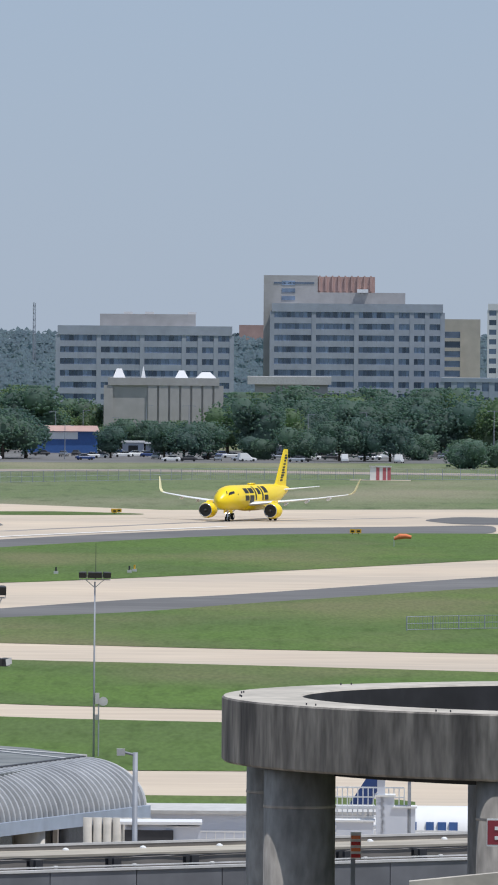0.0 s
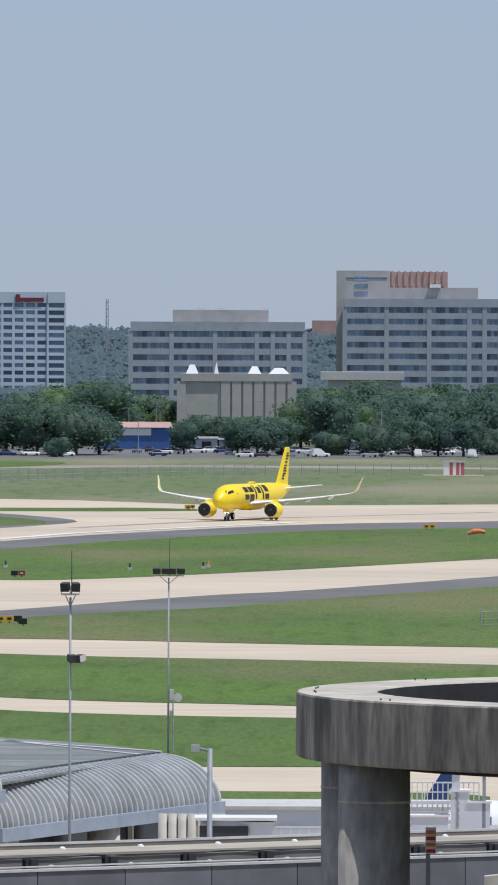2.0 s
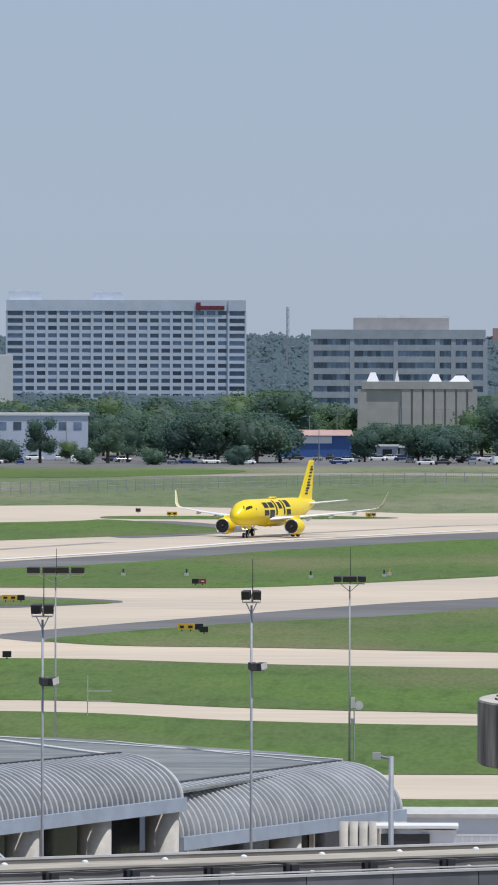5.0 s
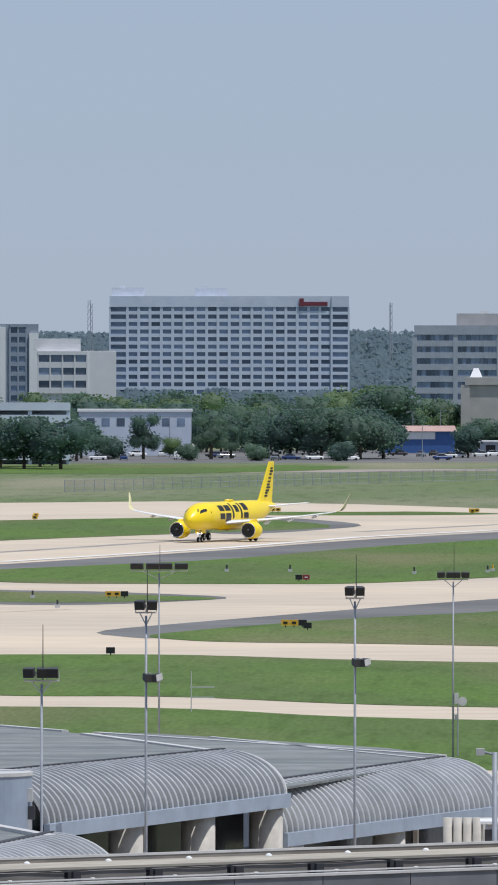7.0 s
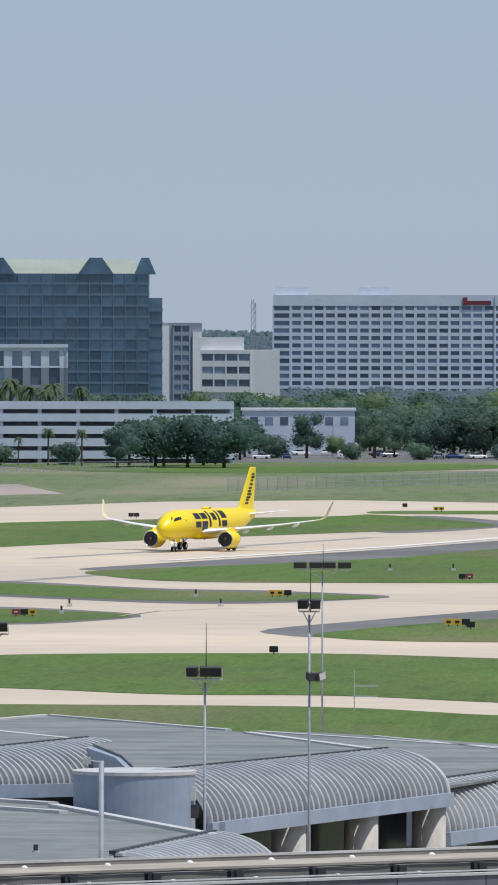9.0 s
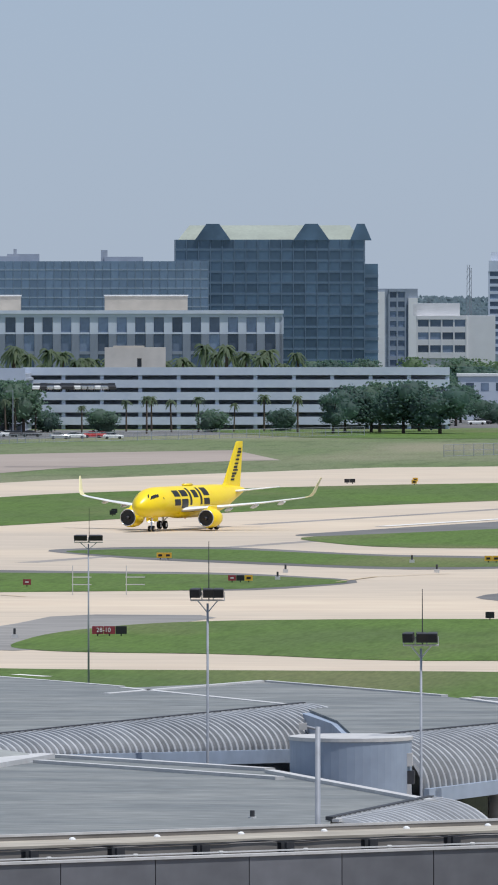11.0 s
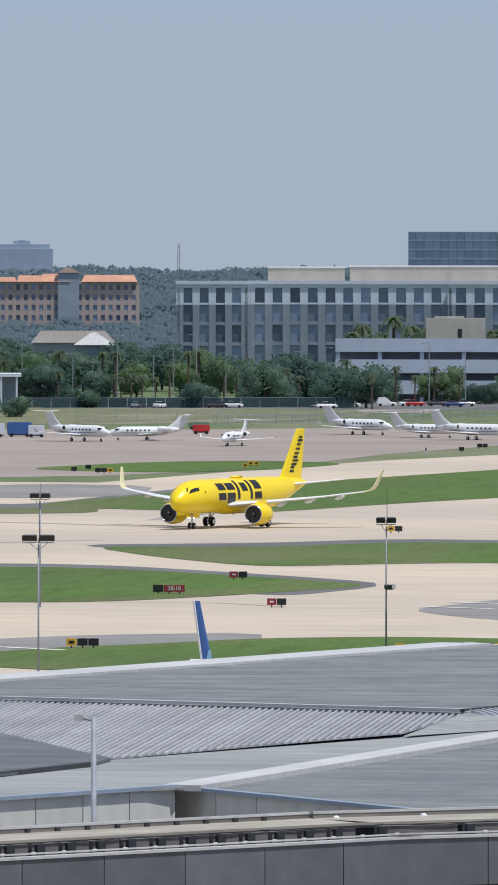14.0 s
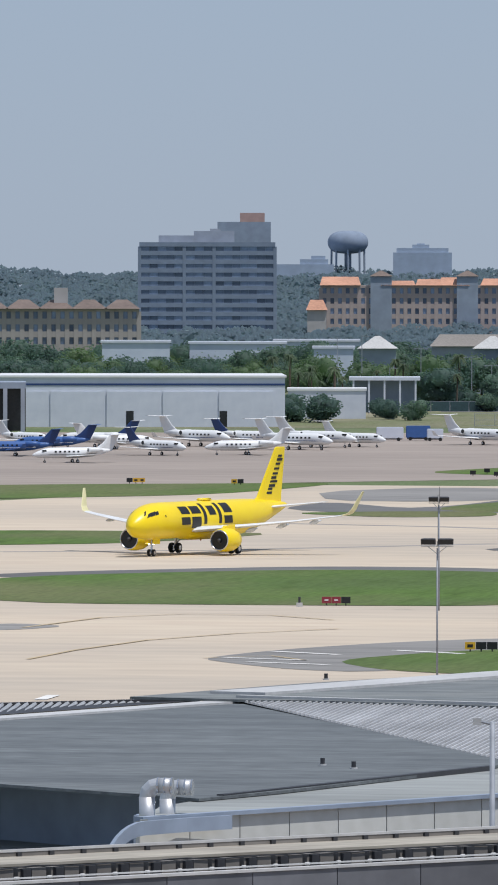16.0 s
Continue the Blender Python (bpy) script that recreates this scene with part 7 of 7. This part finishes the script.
def pole(u, d, vtop, arms, label):
    z = EYE - vtop * d / 12000
    t = thing("street_lamp", label, "lamp post", site(u * 3.213 / 1000, d * 1.4862), group="far lamp posts")
    bm = bmesh.new()
    rod(bm, (0, 0, 0), (0, 0, z), .12, .08, n=8)
    part("pole", bm, STEEL, t)
    for s in arms:
        part("arm", boxes((min(0, s), max(0, s), -.05, .05, z - .2, z - .08)), STEEL, t)
        part("lamp", boxes((s - .3, s + .3, -.15, .15, z - .3, z - .14)), STEEL, t)


random.seed(11)
for i in range(26):
    pole(-930 + i * 54 + random.uniform(-14, 14), random.uniform(1640, 1800), random.uniform(142, 170), random.choice(((-1.5,), (1.5,), (-1.5, 1.5))), "pale street lamp among the parking lot trees")
for i in range(24):
    pole(-2780 + i * 46 + random.uniform(-10, 10), random.uniform(1520, 1640), random.uniform(130, 190), random.choice(((-1.5,), (1.5,), (-1.5, 1.5))), "pale lamp pole by the road behind the apron")
pole(-326, 1640, 180, (1.8,), "thick white pole beside the shop")
for u, d, v, wd in ((-381, 2900, -35, 1.0), (-383, 2905, -36, .6), (-916, 2900, -40, 1.5), (-912, 2900, -34, 1.0), (-2358, 2600, -26, 1.1), (-1150, 3000, -36, 1.2)):
    t = thing("radio_mast", "thin far lattice mast on the horizon", "mast", site(u * 3.213 / 1000, d * 1.4862))
    z = EYE - v * d / 12000
    for s in (-1, 1):
        bm = bmesh.new()
        rod(bm, (s * wd * .6, 0, 0), (s * wd * .3, 0, z), .13, n=6)
        part("leg", bm, STEEL, t)
    for i in range(14):
        bm = bmesh.new()
        rod(bm, (-wd * .55, 0, z * i / 14), (wd * .5, 0, z * (i + 1) / 14), .08, n=4)
        part("brace", bm, STEEL, t)


# ---------------------------------------------------------------- trees
def clump(vs, fs, c, r, rng, flat=0.7):
    """A ragged bunch of leaves: an uneven octahedron."""
    k = len(vs)
    turn = rng.uniform(0, 6.28)
    for dx, dy, dz in ((1, 0, 0), (0, 1, 0), (-1, 0, 0), (0, -1, 0), (0, 0, 1), (0, 0, -1)):
        q = r * rng.uniform(.6, 1.3)
        x, y = dx * math.cos(turn) - dy * math.sin(turn), dx * math.sin(turn) + dy * math.cos(turn)
        vs.append((c[0] + x * q, c[1] + y * q, c[2] + dz * q * flat))
    for a, b_, d_ in ((0, 1, 4), (1, 2, 4), (2, 3, 4), (3, 0, 4), (1, 0, 5), (2, 1, 5), (3, 2, 5), (0, 3, 5)):
        fs.append((k + a, k + b_, k + d_))


def raw_mesh(name, vs, fs, material, smooth=True):
    me = bpy.data.meshes.new(name)
    me.from_pydata(vs, [], fs)
    me.polygons.foreach_set("use_smooth", [smooth] * len(fs))
    me.materials.append(material)
    return me


def tree_kind(seed, h, w, material, low=0.2, n=1400):
    """Trunk with limbs, and a crown of many small clumps round several lobes."""
    rng = random.Random(seed)
    bm = bmesh.new()
    rod(bm, (0, 0, 0), (0, 0, h * .5), .035 * h, .02 * h, n=8)
    lobes = []
    for i in range(9):
        a = rng.uniform(0, 6.28)
        r = rng.uniform(.15, .62) * w / 2
        z = h * rng.uniform(low + .22, .8)
        lobes.append((r * math.cos(a), r * math.sin(a), z, rng.uniform(.2, .34) * w))
        rod(bm, (0, 0, h * rng.uniform(.25, .45)), lobes[-1][:3], .012 * h, .006 * h, n=5)
    trunk = mesh_of("trunk", bm, BARK)
    vs, fs = [], []
    for lx, ly, lz, lr in lobes:  # the dense inner foliage of each lobe
        k = len(vs)
        for i in range(7):
            for j in range(10):
                e, a = math.pi * (i + .5) / 7, 2 * math.pi * j / 10
                q = lr * rng.uniform(.55, .78)
                vs.append((lx + q * math.sin(e) * math.cos(a), ly + q * math.sin(e) * math.sin(a), max(h * low, lz + q * .85 * math.cos(e))))
        fs += [(k + i * 10 + j, k + i * 10 + (j + 1) % 10, k + i * 10 + 10 + (j + 1) % 10, k + i * 10 + 10 + j) for i in range(6) for j in range(10)]
        fs += [tuple(k + 9 - j for j in range(10)), tuple(k + 60 + j for j in range(10))]
    for i in range(n):
        lx, ly, lz, lr = rng.choice(lobes)
        d = Vector((rng.gauss(0, 1), rng.gauss(0, 1), rng.gauss(0, .8))).normalized() * lr * rng.uniform(.72, 1.14)
        p = (lx + d.x, ly + d.y, max(h * low, min(h, lz + d.z * .85)))
        clump(vs, fs, p, rng.uniform(.014, .036) * w, rng)
    return trunk, raw_mesh("crown", vs, fs, material)


def palm_kind(seed, h):
    rng = random.Random(seed)
    bm = bmesh.new()
    rod(bm, (0, 0, 0), (rng.uniform(-.3, .3), 0, h), .26, .18, n=8)
    trunk = mesh_of("trunk", bm, BARK)
    vs, fs = [], []
    for i in range(34):
        a, up = rng.uniform(0, 6.28), rng.uniform(-.7, 1.1)
        L = rng.uniform(1.2, 1.9)
        prev = None
        for j in range(5):
            t = j / 4
            r = L * t * math.cos(up * .7)
            z = h + L * t * math.sin(up) - 1.5 * t * t
            wv = .3 * (1 - t) + .06
            x, y = r * math.cos(a), r * math.sin(a)
            k = len(vs)
            vs += [(x - wv * math.sin(a), y + wv * math.cos(a), z - .12), (x, y, z + .04), (x + wv * math.sin(a), y - wv * math.cos(a), z - .12)]
            if prev is not None:
                fs += [(prev, prev + 1, k + 1, k), (prev + 1, prev + 2, k + 2, k + 1)]
            prev = k
    return trunk, raw_mesh("fronds", vs, fs, FROND)


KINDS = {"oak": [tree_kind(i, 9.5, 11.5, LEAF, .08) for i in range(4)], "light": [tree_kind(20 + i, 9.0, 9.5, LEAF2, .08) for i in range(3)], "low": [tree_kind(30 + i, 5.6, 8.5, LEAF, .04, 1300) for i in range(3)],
         "cone": [tree_kind(40, 9.5, 6.0, LEAF, .04)], "palm": [palm_kind(50 + i, 8.5) for i in range(3)]}
TREE_LABEL = {"oak": "dark green broad-crowned tree beyond the airfield", "light": "lighter green leafy tree beyond the airfield", "low": "low round bushy tree by the parking lot", "cone": "narrow dark green tree by the parking lot", "palm": "tall palm tree with a ragged frond crown"}


def tree(kind, x, y, s, rng):
    trunk, crown = rng.choice(KINDS[kind])
    t = thing("palm_tree" if kind == "palm" else "tree", TREE_LABEL[kind], "tree", pose(x, y, 0, 0, 0, rng.uniform(0, 360)), group="trees beyond the airfield")
    t.scale = (s * rng.uniform(.9, 1.1), s * rng.uniform(.9, 1.1), s)
    part("trunk", trunk, None, t)
    part("fronds" if kind == "palm" else "crown", crown, None, t)


def grove(seed, u0, u1, d0, d1, count, kinds, s0, s1):
    rng = random.Random(seed)
    for i in range(count):
        u = u0 + (u1 - u0) * (i + rng.random()) / count
        d = rng.uniform(d0, d1) * 1.4862
        a = u / 17834
        tree(rng.choice(kinds), d * math.sin(a), d * math.cos(a), rng.uniform(s0, s1), rng)


rng_ = random.Random(77)
for u, d, kind, s in ((-436, 1640, "oak", 1.35), (-395, 1650, "oak", 1.25), (-150, 1650, "oak", .95), (-115, 1645, "oak", 1.0), (-72, 1650, "oak", .95), (8, 1655, "low", 1.0), (28, 1650, "low", .9), (88, 1650, "low", 1.35), (160, 1640, "oak", 1.0), (205, 1645, "oak", 1.1), (250, 1640, "oak", 1.0),
                      (300, 1660, "low", 1.1), (382, 1575, "low", 1.15), (436, 1580, "low", 1.0), (-820, 1640, "cone", 1.35), (-700, 1640, "cone", 1.3), (-665, 1650, "cone", 1.0), (-600, 1655, "oak", 1.2), (-560, 1645, "oak", 1.25), (-505, 1640, "oak", 1.3), (-470, 1650, "oak", 1.25), (-765, 1650, "light", .6),
                      (-880, 1640, "low", 1.0), (-930, 1650, "oak", 1.0), (-245, 1660, "oak", .8), (-470, 1620, "low", .8), (-620, 1620, "low", .7), (-740, 1620, "low", .75)):
    a = u / 17834
    tree(kind, d * 1.4862 * math.sin(a), d * 1.4862 * math.cos(a), s, rng_)
grove(2, -1010, -400, 1700, 1770, 26, ("oak", "light", "oak", "light"), 1.0, 1.35)
grove(31, -265, -40, 1735, 1770, 10, ("oak", "light"), .75, .95)
grove(32, -40, 480, 1700, 1770, 24, ("oak", "light", "oak"), 1.15, 1.6)
grove(3, -1010, -400, 1780, 1860, 26, ("oak", "light"), 1.2, 1.6)
grove(33, -20, 480, 1790, 1860, 22, ("oak", "oak", "light"), 1.3, 1.75)
grove(34, -400, -265, 1790, 1850, 8, ("oak", "light"), 1.1, 1.5)
grove(4, 380, 470, 1560, 1600, 2, ("low",), 1.0, 1.2)
grove(5, -470, -340, 1780, 1900, 9, ("light", "oak"), 1.3, 1.8)
grove(6, -1000, -930, 1600, 1640, 2, ("cone", "oak"), 1.0, 1.3)
grove(7, -1165, -960, 1525, 1560, 7, ("oak", "oak", "cone"), 1.1, 1.35)
grove(8, -1740, -1680, 1530, 1545, 2, ("oak",), 1.2, 1.4)
grove(9, -1700, -1190, 1530, 1560, 14, ("palm", "palm", "low"), .7, 1.0)
grove(10, -2080, -1700, 1530, 1550, 18, ("palm", "palm", "low", "light"), .7, 1.0)
grove(11, -2240, -2060, 1500, 1620, 16, ("oak", "low", "palm"), .8, 1.2)
grove(12, -2060, -1220, 1640, 1690, 42, ("palm",), 1.6, 2.15)
grove(13, -2860, -2080, 1490, 1560, 34, ("oak", "palm", "low", "palm"), .7, 1.0)
grove(14, -2900, -2200, 1600, 1700, 36, ("oak", "light", "palm"), .9, 1.25)
grove(15, -3420, -2300, 1750, 1850, 40, ("oak", "oak", "light"), .9, 1.3)
grove(16, -2880, -2800, 1385, 1400, 2, ("low",), .95, 1.1)
grove(17, -2720, -2640, 1400, 1440, 3, ("low",), .7, .9)
grove(18, -2800, -2740, 1400, 1450, 1, ("palm",), 1.2, 1.25)
grove(19, -3440, -2860, 1640, 1740, 30, ("oak", "light", "oak"), .75, 1.0)
grove(20, -2120, -2000, 1480, 1560, 6, ("oak", "palm"), .8, 1.1)
grove(21, -1190, -1100, 1900, 1950, 8, ("oak",), 1.0, 1.5)
grove(22, -2130, -1990, 1830, 1880, 8, ("palm",), 1.2, 1.5)


def woods(seed, label, rows):
    """Far canopy: ranks of crowns, each a heap of leafy clumps; one thing that nobody could count."""
    rng = np.random.default_rng(seed)
    corner = np.array(((1, 0, -.3), (0, 1, -.3), (-1, 0, -.3), (0, -1, -.3), (0, 0, .65)), float)
    tri = np.array(((0, 1, 4), (1, 2, 4), (2, 3, 4), (3, 0, 4)))
    heaps = []
    for d, spacing, h in rows:
        count = int(0.275 * d / spacing)
        a = -0.225 + 0.275 * (np.arange(count) + rng.uniform(-.6, .6, count)) / count
        dd = d + rng.uniform(-35, 35, count)
        hh = h * (1 + .03 * np.sin(a * d / 31 + d) + .03 * np.sin(a * d / 12.7 + d * .3)) * rng.uniform(.96, 1.02, count)
        w = spacing * rng.uniform(.7, 1.25, count)
        k = 84
        u = rng.normal(size=(count, k, 3))
        u /= np.linalg.norm(u, axis=2, keepdims=True)
        u[:, :, 2] = np.abs(u[:, :, 2]) - .3
        mid = np.stack((dd * np.sin(a), dd * np.cos(a), hh - w * .5), 1)
        c = mid[:, None, :] + u * w[:, None, None] * np.array((1, 1, .5)) * rng.uniform(.7, 1.0, (count, k, 1))
        r = w[:, None] * rng.uniform(.06, .15, (count, k))
        heaps.append((c[:, :, None, :] + corner * r[:, :, None, None] * rng.uniform(.6, 1.3, (count, k, 5, 1))).reshape(-1, 3))
        # the shaded mass under the crowns
        skirt = mid - np.array((0, 0, 1.0)) * (mid[:, 2:] * .5)
        heaps.append((skirt[:, None, :] + corner * np.stack((w * 1.5, w * 1.5, (mid[:, 2] * .5 + w * .3) / .65), 1)[:, None, :]).reshape(-1, 3))
    vs = np.concatenate(heaps)
    fs = (np.arange(len(vs) // 5)[:, None, None] * 5 + tri).reshape(-1, 3)
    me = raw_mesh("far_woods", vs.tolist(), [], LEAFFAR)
    me.clear_geometry()
    me.vertices.add(len(vs))
    me.vertices.foreach_set("co", vs.ravel())
    me.loops.add(len(fs) * 3)
    me.loops.foreach_set("vertex_index", fs.ravel().astype(np.int32))
    me.polygons.add(len(fs))
    me.polygons.foreach_set("loop_start", np.arange(0, len(fs) * 3, 3, dtype=np.int32))
    me.update(calc_edges=True)
    return tagged(new("far_woods", me), label, "trees", kind="stuff")


woods(5, "woods that reach the horizon, with haze blue in the leaf colour", [(3060 + i * 105, 9.0 + i * .12, 7.5 + i * .5 if i < 7 else 11 + (i - 7) * 1.6) for i in range(16)] + [(4700 + i * 65, 11.0, 27.4 + i * 1.2) for i in range(4)])


def motions():
    # The airliner accelerates along the straight runway.
    rows = []
    for i in range(33):
        t = i * 0.5
        x = 0.522 - 5.1456 * t - 0.44802 * t * t + 0.001261 * t ** 3
        y = 1694.00 + 3.00090 * x
        rows.append((t, pose(x, y, 0.06, 0, 0, 251.57)))
    walk(AIRLINER, rows)


motions()
